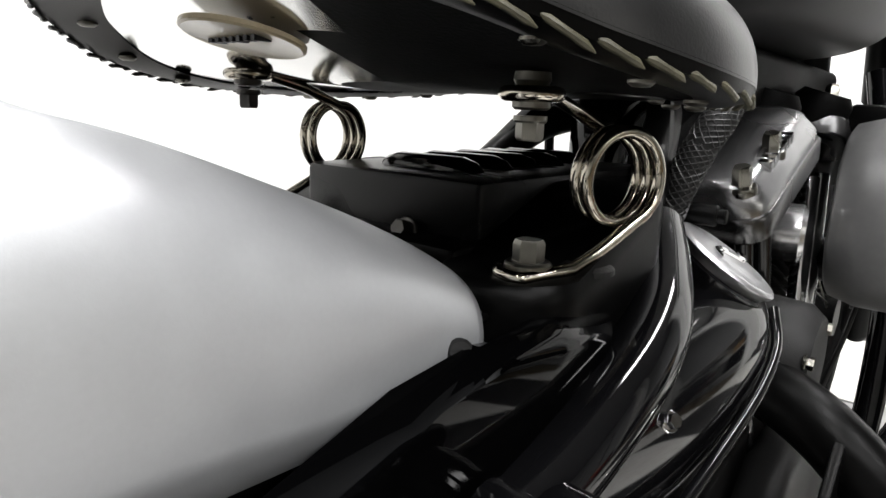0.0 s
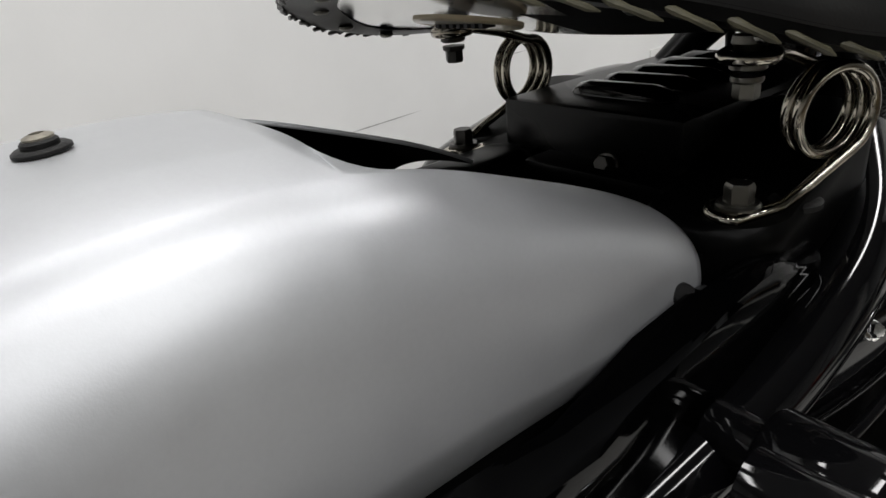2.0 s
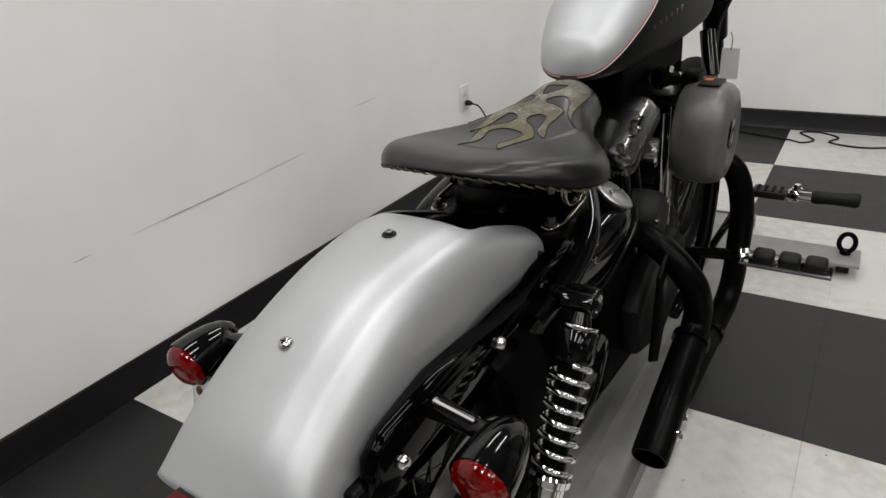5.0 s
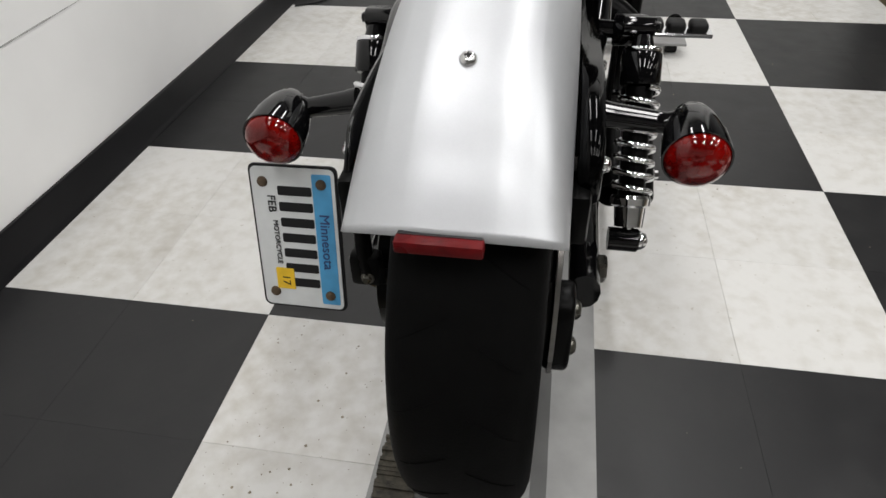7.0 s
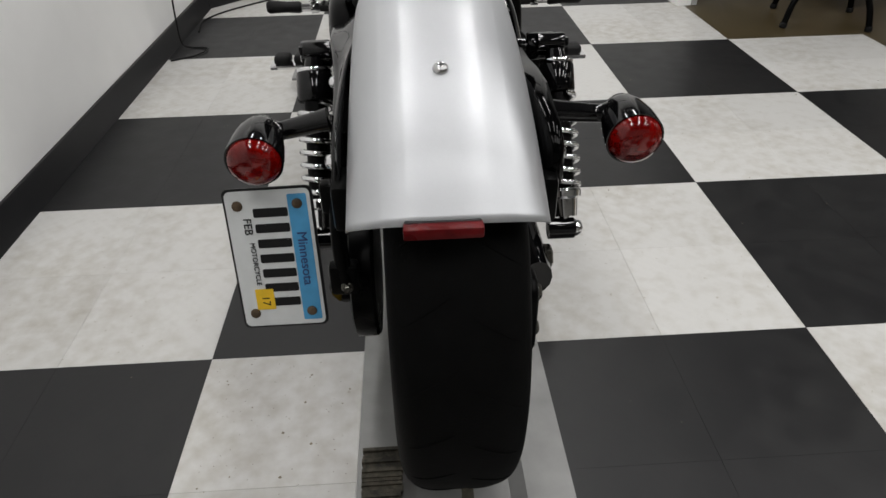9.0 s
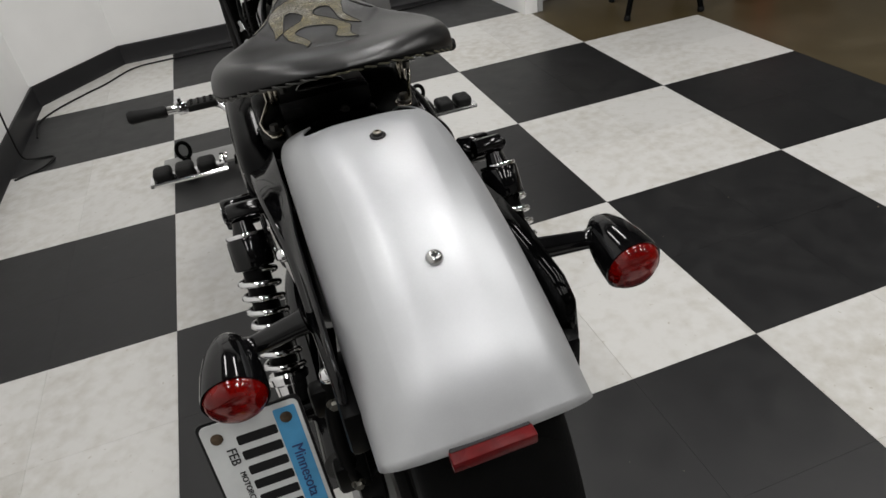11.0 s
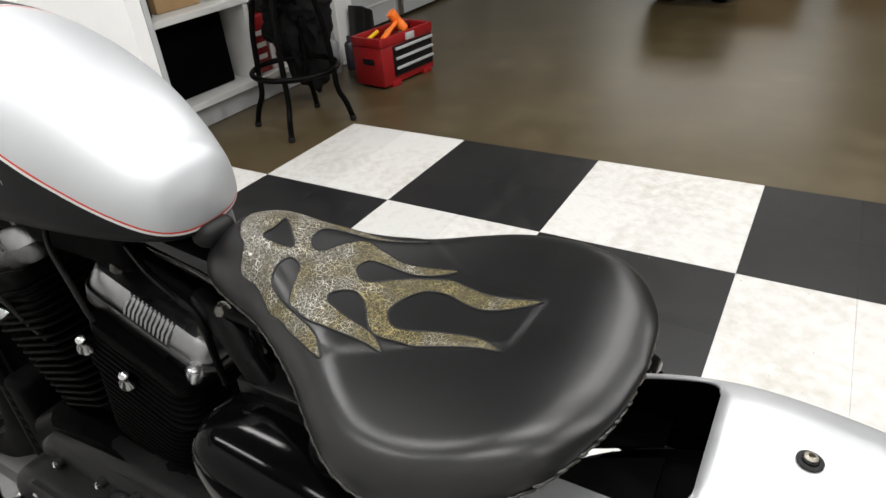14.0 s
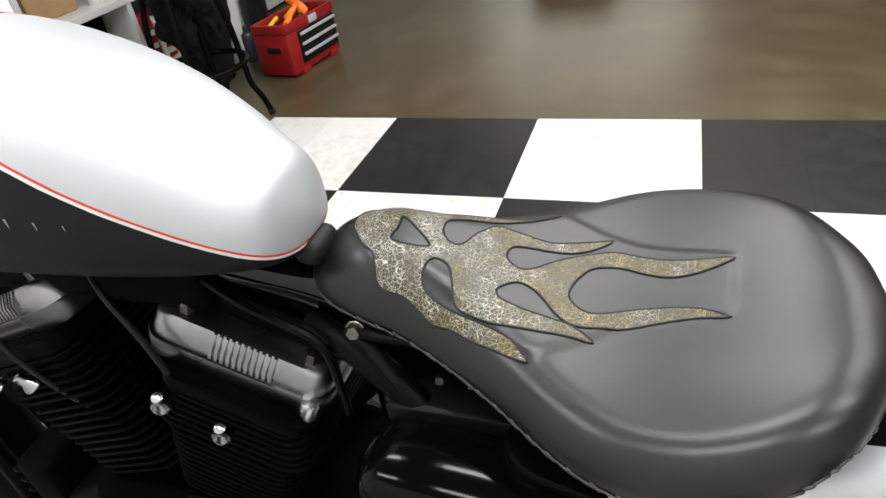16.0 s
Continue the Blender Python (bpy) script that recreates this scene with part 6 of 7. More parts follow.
for sx in (-1, 1):
    x = CX + sx * 0.098
    bm = B()
    lo, hi = Vector((x, FAY - 0.02, FAZ - 0.01)), Vector((x, 0.985, 1.03))
    d = (hi - lo).normalized()
    L = (hi - lo).length
    lathe(bm, lo, d, [(-0.02, 0.018), (0, 0.027), (L * 0.45, 0.028), (L * 0.45, 0.0205), (L * 0.62, 0.0205), (L * 0.62, 0.029), (L * 0.80, 0.029), (L * 0.80, 0.0205), (L, 0.0205)], 24)
    part("fork_leg", bm, SATIN, bike, "satin black fork leg")
bm = B()
prism(bm, rounded(CX - 0.13, 1.03, CX + 0.13, 1.09, 0.028), 2, 0.855, 0.885, 0.006)
prism(bm, rounded(CX - 0.13, 0.97, CX + 0.13, 1.03, 0.028), 2, 1.000, 1.025, 0.006)
rod(bm, (CX, 1.05, 0.80), (CX, 0.99, 1.02), 0.03)
part("fork_yoke", bm, SATIN, bike)
bm = B()
tube(bm, spline([(CX - 0.40, 0.80, 1.08), (CX - 0.25, 0.88, 1.09), (CX - 0.10, 0.98, 1.06), (CX + 0.10, 0.98, 1.06), (CX + 0.25, 0.88, 1.09), (CX + 0.40, 0.80, 1.08)], 8), 0.0125, 12)
part("handlebar", bm, SATIN, bike, "satin black handlebar")
for pts in ([(CX - 0.30, 0.88, 1.06), (CX - 0.34, 1.06, 0.98), (CX - 0.30, 1.17, 0.86), (CX - 0.22, 1.15, 0.76), (CX - 0.12, 1.06, 0.72), (CX - 0.06, 0.98, 0.66)],
            [(CX - 0.24, 0.90, 1.07), (CX - 0.20, 1.08, 0.97), (CX - 0.14, 1.10, 0.80), (CX - 0.11, 1.02, 0.62), (CX - 0.10, 0.92, 0.45)],
            [(CX + 0.26, 0.90, 1.06), (CX + 0.20, 1.06, 0.98), (CX + 0.12, 1.06, 0.82), (CX + 0.13, 0.98, 0.66), (CX + 0.13, 0.90, 0.48)]):
    bm = B()
    tube(bm, spline(pts, 8), 0.0048, 8)
    part("control_cable", bm, RUBBER, bike, "black control cable")

# foot controls on both sides
for sx in (-1, 1):
    def X(d):
        return CX + sx * (d - (0.045 if sx < 0 and d > 0.19 else 0.0))
    bm = B()
    tube(bm, spline([(X(0.10), 0.86, 0.27), (X(0.17), 0.87, 0.28), (X(0.205), 0.90, 0.34), (X(0.235), 0.96, 0.405), (X(0.285), 0.985, 0.420)], 6), 0.0095, 12)
    arm = part("forward_control", bm, CHROME if sx < 0 else GLOSS, bike, "forward foot control with a rubber grip peg")
    bm = B()
    tube(bm, [(X(0.375), 0.99, 0.418), (X(0.385), 0.99, 0.418), (X(0.42), 0.992, 0.419), (X(0.47), 0.995, 0.420), (X(0.478), 0.995, 0.420)], [0.010, 0.0165, 0.0150, 0.0185, 0.014], 18)
    part("peg_grip", bm, RUBBER, arm, "ribbed black rubber grip")
    bm = B()
    lathe(bm, (X(0.34), 0.988, 0.418), (sx, 0, 0), [(-0.015, 0.010), (-0.008, 0.016), (0.010, 0.017), (0.012, 0.011), (0.038, 0.011)], 20)
    hexbolt(bm, (X(0.345), 0.988, 0.434), (0, 0, 1), 0.009, 0.012)
    part("peg_clamp", bm, CHROME, arm, "chrome clamp")
    bm = B()
    box(bm, (min(X(0.25), X(0.325)), 0.955, 0.412), (max(X(0.25), X(0.325)), 1.005, 0.430), 0.004)
    for k in range(4):
        for j in range(3):
            lathe(bm, (X(0.262 + 0.017 * k), 0.965 + 0.015 * j, 0.429), (0, 0, 1), [(0, 0.0045), (0.004, 0.004), (0.005, 0.001)], 8)
    part("lever_pad", bm, RUBBER, arm, "black studded rubber pad")
    bm = B()
    rod(bm, (X(0.09), 0.80, 0.305), (X(0.245), 0.80, 0.325), 0.014)
    peg = part("foot_peg", bm, GLOSS, bike, "chrome foot peg with three rubber pads")
    bm = B()
    loft(bm, [[Vector((X(s), 0.80 + 0.026 * c, z)) for c, z in ((-1, 0.318), (-0.9, 0.312), (0.9, 0.312), (1, 0.318), (0.9, 0.322), (-0.9, 0.322))] for s in (0.265, 0.275, 0.44, 0.452)])
    hexbolt(bm, (X(0.262), 0.80, 0.335), (sx, 0, 0.3), 0.012, 0.018)
    part("peg_plate", bm, CHROME, peg, "chrome peg plate")
    for k in range(3):
        bm = B()
        box(bm, (min(X(0.290 + 0.053 * k), X(0.335 + 0.053 * k)), 0.776, 0.320), (max(X(0.290 + 0.053 * k), X(0.335 + 0.053 * k)), 0.826, 0.347), 0.010, 3)
        part("peg_pad", bm, RUBBER, peg, "black rubber pad")

# ---- steel dolly under the motorcycle ----
dolly = thing("motorcycle_dolly", 0.478, 0.5, 0.0, "galvanised steel motorcycle dolly with grimy grip tape", "dolly")
bm = B()
prism(bm, [(0.312, 0.050), (0.312, 0.002), (0.317, 0.002), (0.317, 0.044), (0.384, 0.044), (0.404, 0.030), (0.548, 0.030), (0.572, 0.044), (0.640, 0.044), (0.640, 0.002), (0.645, 0.002), (0.645, 0.050), (0.572, 0.050), (0.548, 0.036), (0.404, 0.036), (0.384, 0.050)], 1, -0.95, 1.72, 0.0)
part("rail", bm, PLATE, dolly, "galvanised steel rail", smooth=False)
bm = B()
box(bm, (-0.02, 1.42, 0.040), (0.978, 1.545, 0.0495), 0.002)
part("crossbar", bm, PLATE, dolly, "flat steel crossbar")
for x in (0.06, 0.935):
    bm = B()
    ringp = [Vector((x + 0.022 * math.cos(a), 1.50, 0.088 + 0.030 * math.sin(a))) for a in (2 * math.pi * k / 24 for k in range(24))]
    tube(bm, ringp, 0.0075, 10, True)
    lathe(bm, (x, 1.50, 0.050), (0, 0, 1), [(0, 0.016), (0.010, 0.014), (0.014, 0.010)], 18)
    part("tie_ring", bm, SATIN, dolly, "black steel tie-down ring")
    bm = B()
    lathe(bm, (x - 0.018, 1.47, 0.021), (1, 0, 0), [(0, 0.012), (0, 0.020), (0.003, 0.021), (0.033, 0.021), (0.036, 0.020), (0.036, 0.012)], 24)
    part("caster", bm, RUBBER, dolly, "black caster wheel")
for x0, y0, x1, y1, h_ in ((0.318, -0.420, 0.384, -0.285, 0.062), (0.470, -0.90, 0.492, -0.345, 0.0385), (0.322, -0.93, 0.331, -0.43, 0.0535)):
    bm = B()
    zb = 0.0505 if h_ > 0.05 else 0.0362
    n = 24
    for k in range(n):
        ya, yb = y0 + (y1 - y0) * k / n, y0 + (y1 - y0) * (k + 1) / n
        j = 0.004 * random.random()
        box(bm, (x0 + j, ya, zb - 0.002), (x1 - 0.004 * random.random(), yb, zb + (h_ - zb) * (0.35 + 0.65 * random.random())))
    tagged(part("grip_tape", bm, DIRT, dolly, "grimy worn strip", smooth=False), kind="stuff")

# ---- along the walls ----
bm = B()
prism(bm, rounded(1.782, 0.318, 1.854, 0.434, 0.006), 0, WW + 0.0005, WW + 0.007, 0.002)
outlet = solo("wall_outlet", bm, PAPER, "white wall outlet plate with a black plug", "outlet", base=(WW, 1.818, 0.318))
bm = B()
for z in (0.355, 0.398):
    prism(bm, rounded(1.803, z - 0.014, 1.833, z + 0.014, 0.006), 0, WW + 0.007, WW + 0.009, 0.0008)
part("socket", bm, WHITELAM, outlet)
bm = B()
tube(bm, [(WW + 0.009, 1.818, 0.355), (WW + 0.014, 1.818, 0.355), (WW + 0.034, 1.818, 0.354), (WW + 0.044, 1.818, 0.353)], [0.008, 0.013, 0.011, 0.005], 12)
part("plug", bm, RUBBER, outlet, "black plug")
bm = B()
tube(bm, spline([(WW + 0.042, 1.818, 0.353), (WW + 0.080, 1.82, 0.338), (WW + 0.085, 1.87, 0.26), (WW + 0.07, 1.90, 0.15), (WW + 0.06, 1.93, 0.04), (WW + 0.08, 1.97, 0.006), (WW + 0.16, 1.95, 0.005), (WW + 0.13, 1.86, 0.005), (WW + 0.04, 1.80, 0.005)], 8), 0.0035, 8)
part("cord", bm, RUBBER, outlet, "black cord trailing to the floor")
bm = B()
tube(bm, spline([(WW + 0.06, 2.20, 0.0045), (WW + 0.04, 2.38, 0.0045), (WW + 0.10, 2.52, 0.0045), (WW + 0.22, 2.66, 0.0045), (WW + 0.30, 2.74, 0.0045), (WW + 0.42, 2.90, 0.0045), (-0.05, 2.93, 0.0045), (0.30, 2.92, 0.0045), (0.60, 2.84, 0.0045), (0.68, 2.80, 0.0045), (0.73, 2.86, 0.0045), (0.66, 2.97, 0.0045), (0.74, 3.0, 0.0045), (0.83, 2.93, 0.0045), (0.80, 2.84, 0.0045), (0.95, 2.80, 0.0045), (1.20, 2.90, 0.0045), (1.45, 2.94, 0.0045), (1.68, 2.97, 0.0045)], 8), 0.0042, 8)
solo("extension_cord", bm, RUBBER, "black extension cord looped on the tiles", "cord")
bm = B()
rod(bm, (0.045, -0.536, 0.0125), (0.150, -0.547, 0.0125), 0.0105)
tool = solo("hand_tool", bm, RUBBER, "black and yellow handled tool on the tiles", "tool")
bm = B()
tube(bm, spline([(0.148, -0.547, 0.0125), (0.19, -0.551, 0.013), (0.215, -0.556, 0.0125), (0.235, -0.575, 0.0125), (0.24, -0.61, 0.0125)], 5), 0.0123, 12)
part("tool_body", bm, YELLOW, tool, "yellow plastic body")

# ---- workshop ----
KX, KY = 2.357, 2.065
stool = thing("bar_stool", KX, KY, 0.0, "black steel bar stool with a foot ring", "stool")
bm = B()
lathe(bm, (KX, KY, 0.66), (0, 0, 1), [(0, 0.17), (0.01, 0.185), (0.05, 0.19), (0.075, 0.175), (0.085, 0.12), (0.087, 0.001)], 36)
part("seat", bm, LEATHER, stool, "round black padded seat")
for a in (-58, 25, 118, 205):
    c, s = math.cos(radians(a)), math.sin(radians(a))
    bm = B()
    tube(bm, spline([(KX + 0.12 * c, KY + 0.12 * s, 0.665), (KX + 0.165 * c, KY + 0.165 * s, 0.45), (KX + 0.178 * c, KY + 0.178 * s, 0.26), (KX + 0.185 * c, KY + 0.185 * s, 0.16), (KX + 0.215 * c, KY + 0.215 * s, 0.09), (KX + 0.235 * c, KY + 0.235 * s, 0.02)], 6), 0.0135, 12)
    leg = part("leg", bm, SATIN, stool, "black tube leg")
    bm = B()
    rod(bm, (KX + 0.235 * c, KY + 0.235 * s, 0.022), (KX + 0.238 * c, KY + 0.238 * s, 0.0), 0.016)
    part("foot_cap", bm, RUBBER, leg, "dark grey rubber foot cap")
bm = B()
tube(bm, [(KX + 0.200 * math.cos(a), KY + 0.200 * math.sin(a), 0.275) for a in (2 * math.pi * k / 40 for k in range(40))], 0.013, 10, True)
part("foot_ring", bm, SATIN, stool, "round foot ring")
bm = B()
bmesh.ops.create_icosphere(bm, subdivisions=5, radius=1)
for v in bm.verts:
    n = noise.noise(v.co * 2.2) * 0.25 + noise.noise(v.co * 5.5) * 0.16 + noise.noise(v.co * 11) * 0.04
    low = max(0.0, -v.co.z)
    v.co = Vector((KX + 0.25 + v.co.x * 0.19 * (1 + n) + 0.06 * low, KY + 0.16 + v.co.y * 0.14 * (1 + n) * (1 - 0.3 * low), 0.46 + v.co.z * (0.17 + 0.24 * low) * (1 + 0.5 * n)))
solo("work_jacket", bm, surf("black_cloth", (0.0035, 0.0035, 0.004), 0.85, 0, 0.3, 40, 0.5, 300, spec=0.2), "black cloth jacket hanging from the stool", "jacket")

shelf = thing("shelf_unit", 2.35, 2.72, 0.0, "white open shelf unit on a grey plinth", "shelf")
bm = B()
box(bm, (1.92, 2.53, 0.0), (3.02, 2.98, 0.105), 0.003)
part("plinth", bm, GREYPAN, shelf, "grey plinth", smooth=False)
for z in (0.105, 0.515, 0.93):
    bm = B()
    box(bm, (1.905, 2.49, z), (3.03, 2.98, z + 0.032), 0.003)
    part("shelf_board", bm, WHITELAM, shelf, "white shelf board", smooth=False)
for x in (1.905, 2.52, 3.0):
    for z0, z1 in ((0.137, 0.515), (0.547, 0.93)):
        bm = B()
        box(bm, (x, 2.495, z0), (x + 0.032, 2.98, z1), 0.002)
        part("upright", bm, WHITELAM, shelf, smooth=False)
bm = B()
box(bm, (1.94, 2.965, 0.137), (3.0, 2.98, 0.93))
part("back_panel", bm, GREYPAN, shelf, smooth=False)
bm = B()
prism(bm, rounded(1.955, 0.138, 2.46, 0.505, 0.012), 1, 2.60, 2.90, 0.008)
solo("computer_case", bm, WRINKLE, "black equipment case on the lower shelf", "case")
bm = B()
prism(bm, [(1.86, 0.0), (1.905, 0.0), (1.901, 0.50), (1.872, 0.50)], 1, 2.42, 2.444, 0.003)
solo("trim_panel", bm, GREYPAN, "grey trim panel leaning on the shelf unit", "panel", smooth=False)
bm = B()
prism(bm, rounded(2.10, 0.548, 2.36, 0.70, 0.01), 1, 2.60, 2.85, 0.006)
solo("cardboard_box", bm, CARD, "brown cardboard box on the shelf", "box")
for x, y, r, h_, mt, lab in ((2.02, 2.60, 0.04, 0.11, WRINKLE, "black container on the shelf"), (2.44, 2.58, 0.035, 0.13, WHITELAM, "white bottle on the shelf"), (3.12, 2.46, 0.032, 0.23, surf("dull_can", (0.16, 0.16, 0.165), 0.45), "grey spray bottle on the floor"), (3.20, 2.40, 0.032, 0.20, surf("dark_can", (0.02, 0.022, 0.03), 0.35), "dark spray can on the floor")):
    z = 0.547 if x < 3 else -0.002
    bm = B()
    lathe(bm, (x, y, z), (0, 0, 1), [(0, r * 0.95), (0.004, r), (h_ * 0.75, r), (h_ * 0.82, r * 0.7), (h_ * 0.84, r * 0.45), (h_ * 0.98, r * 0.42), (h_, r * 0.3)], 24)
    solo("bottle", bm, mt, lab, "bottle", "shop bottles")
for k, (x0, x1, h_, mt, lab) in enumerate(((2.57, 2.68, 0.30, REDBOX, "red and white product bag on the shelf"), (2.69, 2.80, 0.25, PAPER, "white product bag on the shelf"), (2.82, 2.95, 0.20, REDBOX, "red product box on the shelf"))):
    bm = B()
    prism(bm, rounded(x0, 0.138, x1, 0.138 + h_, 0.012), 1, 2.53, 2.70, 0.012, 3)
    bag = solo("product_pack", bm, mt, lab, "package", "product packs")
    for j in range(3):
        bm = B()
        box(bm, (x0 + 0.02, 2.5265, 0.138 + h_ * (0.25 + 0.2 * j)), (x1 - 0.03 + 0.01 * j, 2.5285, 0.138 + h_ * (0.33 + 0.2 * j)))
        part("pack_print", bm, PAPER if mt is REDBOX else REDBOX, bag, smooth=False)
bm = B()
box(bm, (3.24, 2.50, -0.002), (3.40, 2.66, CEIL - 0.001), 0.004)
solo("column", bm, WHITELAM, "white painted post beside the shelving", "column", kind="structure", smooth=False)
bm = B()
prism(bm, [(3.30, -0.002), (3.43, -0.002), (3.42, 0.30), (3.33, 0.34)], 1, 2.36, 2.48, 0.01)
solo("black_bag", bm, LEATHER, "black upright bag beside the post", "bag")

# toolbox with drawers
TM = Matrix.Translation((2.915, 1.965, -0.002)) @ Matrix.Rotation(radians(-7), 4, "Z")
toolbox = thing("toolbox", 2.915, 1.965, -0.002, "red plastic toolbox with three black drawers", "toolbox")


def tb(name, lo, hi, mat, parent, bevel=0.004, label=""):
    bm = B()
    box(bm, lo, hi, bevel)
    bmesh.ops.transform(bm, matrix=TM, verts=bm.verts)
    return part(name, bm, mat, parent, label)


tb("body", (0, 0, 0.012), (0.44, 0.215, 0.225), REDBOX, toolbox, 0.008, "red body")
for lo, hi in (((0, -0.006, 0.225), (0.44, 0.012, 0.272)), ((0, 0.2, 0.225), (0.44, 0.218, 0.272)), ((-0.004, 0, 0.225), (0.016, 0.215, 0.272)), ((0.424, 0, 0.225), (0.444, 0.215, 0.272))):
    tb("tray_wall", lo, hi, REDBOX, toolbox, 0.005)
for x in (0.06, 0.33):
    tb("foot", (x, -0.012, 0), (x + 0.07, 0.21, 0.03), REDBOX, toolbox, 0.004)
tb("drawer_frame", (0.09, -0.006, 0.05), (0.425, 0.002, 0.215), INK, toolbox, 0.002)
for k in range(3):
    dr = tb("drawer", (0.095, -0.012, 0.060 + 0.052 * k), (0.420, 0.0, 0.106 + 0.052 * k), surf("black_drawer", (0.006, 0.006, 0.006), 0.4, spec=0.2), toolbox, 0.003, "black drawer")
    tb("drawer_pull", (0.098, -0.024, 0.089 + 0.052 * k), (0.417, -0.010, 0.103 + 0.052 * k), GREYPAN, dr, 0.003, "silver drawer edge")
tb("latch", (0.20, -0.013, 0.225), (0.27, -0.004, 0.262), GREYPAN, toolbox, 0.003)
tb("side_grip", (-0.006, 0.06, 0.13), (0.002, 0.14, 0.16), INK, toolbox, 0.002)
bm = B()
a, b2 = Vector((0.035, 0.01, 0.268)), Vector((0.255, 0.09, 0.308))
tube(bm, [a, a.lerp(b2, 0.35), a.lerp(b2, 0.42), b2], [0.0145, 0.0155, 0.0125, 0.0125], 14)
side = Vector((0.34, -0.18, -0.55)).normalized()
lathe(bm, b2 - side * 0.062, side, [(0, 0.024), (0.004, 0.029), (0.040, 0.029), (0.045, 0.026), (0.079, 0.026), (0.084, 0.029), (0.120, 0.029), (0.124, 0.024)], 24)
bmesh.ops.transform(bm, matrix=TM, verts=bm.verts)
solo("mallet", bm, ORANGE, "orange dead-blow mallet lying on the toolbox", "mallet")
for k, (x, y, mt) in enumerate(((0.12, 0.15, YELLOW), (0.25, 0.06, STEEL), (0.36, 0.13, INK), (0.30, 0.17, YELLOW))):
    bm = B()
    rod(bm, TM @ Vector((x - 0.06, y, 0.242)), TM @ Vector((x + 0.05, y + 0.02, 0.262)), 0.011)
    solo("screwdriver", bm, mt, "hand tool lying in the toolbox tray", "tool", "tray tools")

# garage door
door = thing("garage_door", 5.2, 2.87, 0.0, "pale grey sectional garage door", "garage door", kind="structure")
for r in range(4):
    bm = B()
    box(bm, (3.55, 2.86, 0.02 + 0.53 * r), (7.0, 2.90, 0.54 + 0.53 * r), 0.005)
    sec = part("door_section", bm, GREYPAN, door, smooth=False)
    for k in range(5):
        bm = B()
        box(bm, (3.55 + 0.845 * k, 2.835, 0.03 + 0.53 * r), (3.62 + 0.845 * k, 2.862, 0.53 + 0.53 * r), 0.004)
        part("stile", bm, ALU if k else GREYPAN, sec, smooth=False)
    for z in (0.16, 0.36):
        bm = B()
        box(bm, (3.62, 2.852, z + 0.53 * r), (6.95, 2.861, z + 0.012 + 0.53 * r), 0.002)
        part("panel_rib", bm, WHITELAM, sec, smooth=False)

# all-terrain vehicle and cartons at the back
AT = Vector((5.95, 0.885, -0.002))
atv = thing("all_terrain_vehicle", AT.x, AT.y, AT.z, "dark red four-wheeled all-terrain vehicle", "vehicle")
for x, y in ((-0.50, -0.19), (-0.50, 0.19), (0.60, -0.19), (0.60, 0.19)):
    bm = B()
    lathe(bm, AT + Vector((x, y - 0.11, 0.26)), (0, 1, 0), [(0.01, 0.12), (0.0, 0.19), (0.03, 0.245), (0.08, 0.26), (0.14, 0.26), (0.19, 0.245), (0.22, 0.19), (0.21, 0.12)], 32)
    part("tyre", bm, TYREM, atv)
bm = B()
prism(bm, [(-0.75, 0.42), (-0.70, 0.60), (-0.40, 0.66), (-0.2, 0.55), (0.2, 0.55), (0.5, 0.68), (0.85, 0.62), (0.85, 0.45), (0.3, 0.30), (-0.3, 0.30)], 1, -0.30, 0.30, 0.04, 3)
bmesh.ops.translate(bm, verts=bm.verts, vec=AT)
part("body", bm, surf("dark_red_plastic", (0.10, 0.004, 0.005), 0.4, 0.0, 0.2, 20), atv, "dark red body")
bm = B()
prism(bm, [(-0.25, 0.56), (-0.2, 0.72), (0.45, 0.74), (0.5, 0.60)], 1, -0.16, 0.16, 0.04, 3)
bmesh.ops.translate(bm, verts=bm.verts, vec=AT)
part("seat", bm, LEATHER, atv)
bm = B()
box(bm, AT + Vector((-0.85, -0.28, 0.22)), AT + Vector((-0.70, 0.28, 0.52)), 0.03)
part("bumper", bm, SATIN, atv)
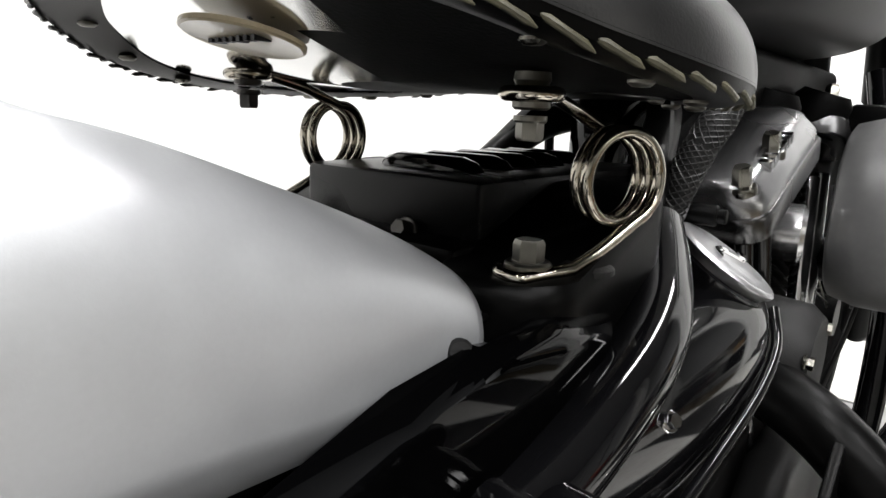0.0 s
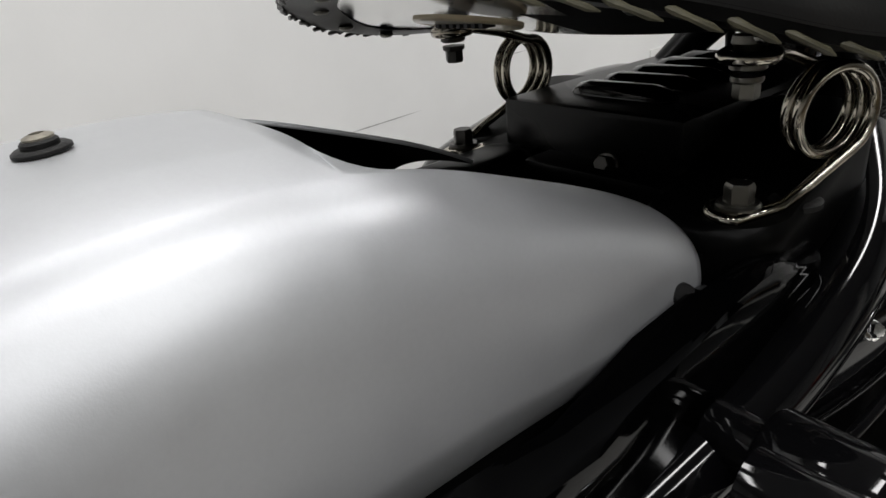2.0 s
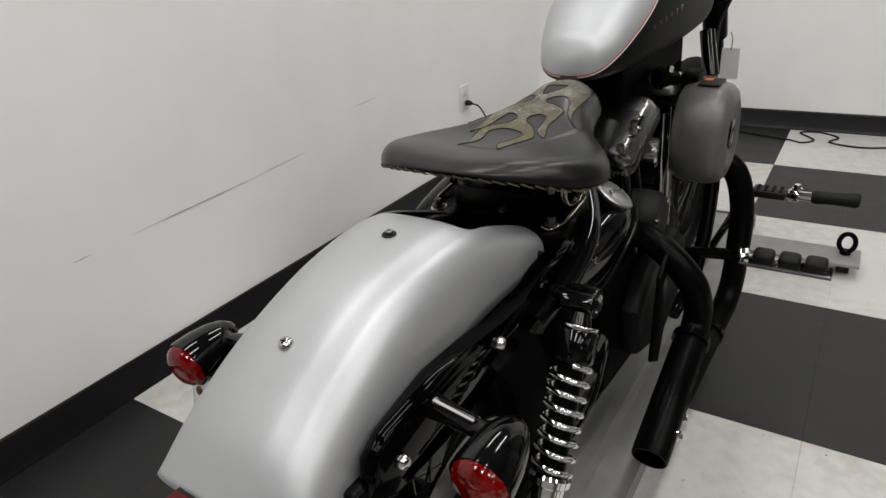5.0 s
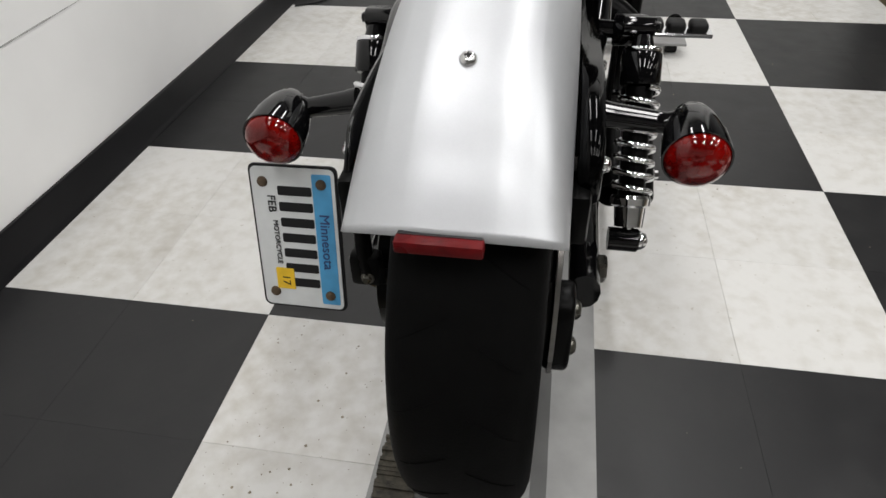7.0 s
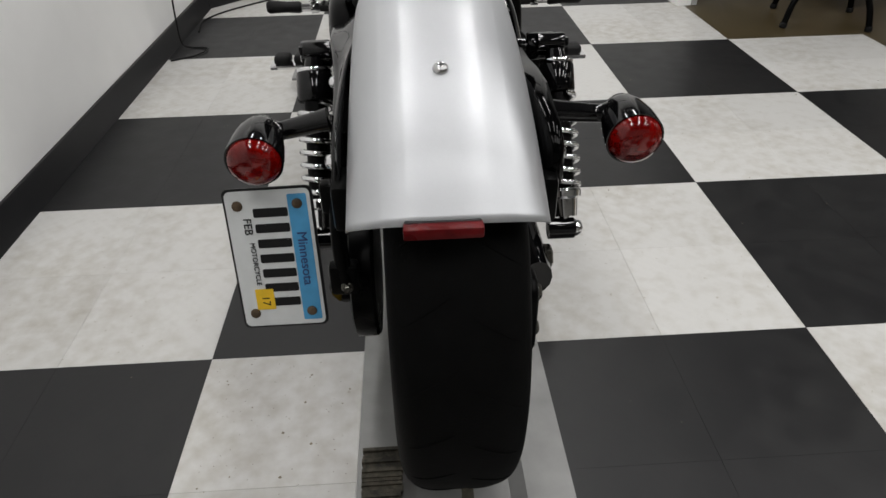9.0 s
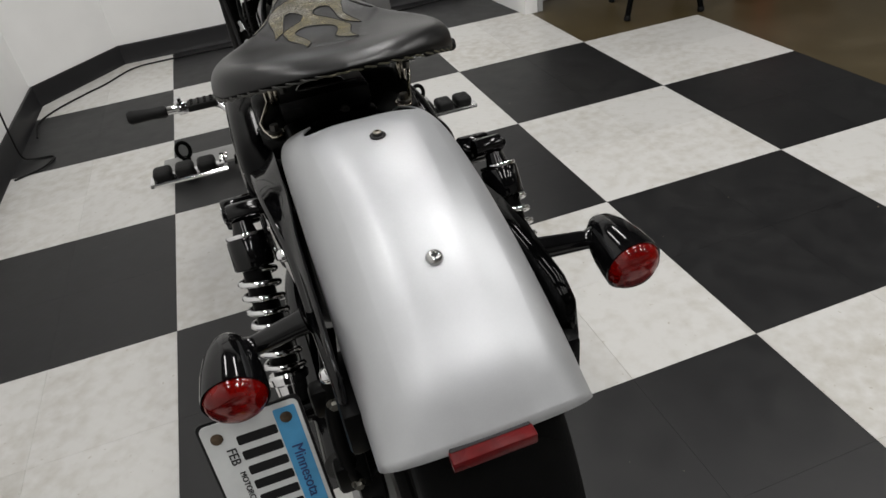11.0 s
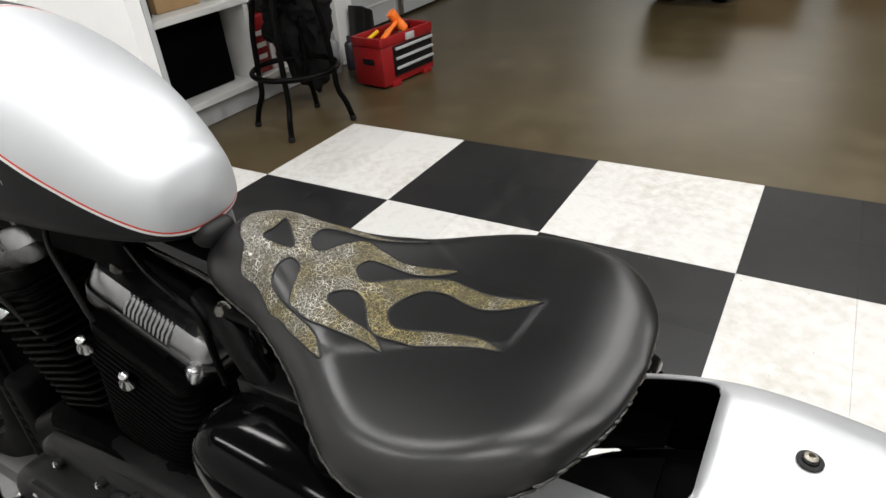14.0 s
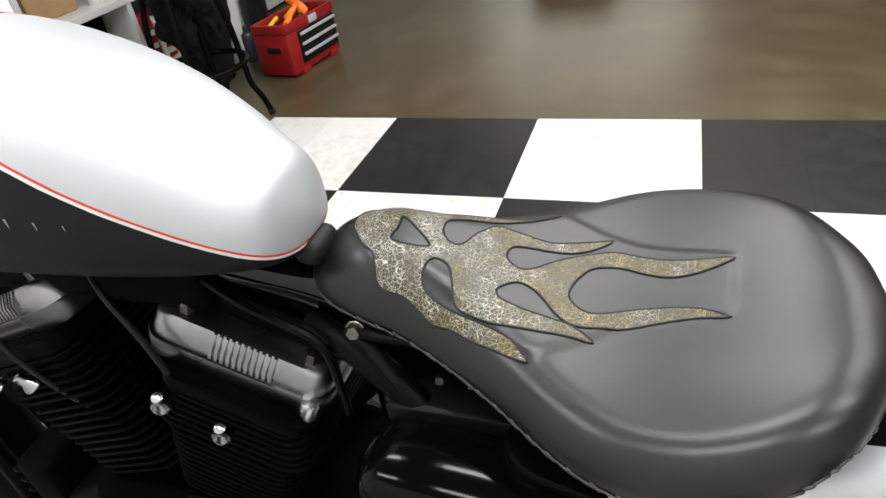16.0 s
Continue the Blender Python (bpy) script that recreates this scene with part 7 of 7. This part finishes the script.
for x, y, w, d_, h_ in ((5.68, 0.17, 0.45, 0.43, 0.46), (6.30, -0.55, 0.5, 0.5, 0.55)):
    bm = B()
    box(bm, (x, y, -0.002), (x + w, y + d_, h_), 0.006)
    cb = solo("carton", bm, CARD, "brown cardboard carton with white labels on the concrete", "carton", "cartons", smooth=False)
    for z in (0.55, 0.8):
        bm = B()
        box(bm, (x - 0.0015, y + 0.08, h_ * z), (x - 0.0002, y + 0.16, h_ * z + 0.03))
        part("carton_label", bm, PAPER, cb, smooth=False)

# ---- crumbs of dirt on the tiles ----
bm = B()
rnd = random.Random(7)
for k in range(230):
    if k < 150:
        x, y = rnd.uniform(0.01, 0.30) ** 1.0, -0.60 * rnd.random() ** 0.8
    else:
        x, y = rnd.uniform(-0.5, 2.3), rnd.uniform(-1.8, 1.7)
    if 0.29 < x < 0.67:
        continue
    r = 0.0008 + 0.0022 * rnd.random() ** 3
    loft(bm, [[Vector((x + r * q * math.cos(a) * w, y + r * q * math.sin(a), z)) for a, w in ((2 * math.pi * i / 6 + 0.4 * k, 1 + 0.5 * math.sin(k + i)) for i in range(6))] for z, q in ((0.0002, 1.0), (0.0002 + 0.5 * r, 0.5))])
solo("dirt_crumbs", bm, surf("dry_dirt", (0.22, 0.19, 0.14), 0.85, 0.0, 0.4, 200), "crumbs of dry dirt scattered on the tiles", "dirt", kind="stuff", base=(0, 0, 0))

# ---- floor tiles ----
H = S / 2
tile_mesh = {}
for key, mat in (("tile_white", TILEW), ("tile_black", TILEB)):
    bm = B()
    e, c = (H / 2 - 0.00015, 0.0005) if key == "tile_white" else (H / 2 - 0.00004, 0.0002)
    loft(bm, [[(x * k, y * k, z) for x, y in ((-1, -1), (1, -1), (1, 1), (-1, 1))] for z, k in ((-0.005, e), (-0.0006, e), (0.0, e - c))])
    tile_mesh[key] = mesh_of(bm, key, smooth=False)
    tile_mesh[key].materials.append(mat)
for i in range(-1, 4):
    for j in range(-5, 5):
        if i == 3 and j >= 3:
            continue
        key = "tile_white" if (i + j) % 2 else "tile_black"
        for a in range(2):
            for b in range(2):
                if i * S + a * H + H <= WW + 0.02 or (i == -2 and a == 0):
                    continue
                t = new("tile", tile_mesh[key])
                t.parent = floor
                t.location = Vector((i * S + (a + 0.5) * H, j * S + (b + 0.5) * H, 0)) - ORIGIN[floor]
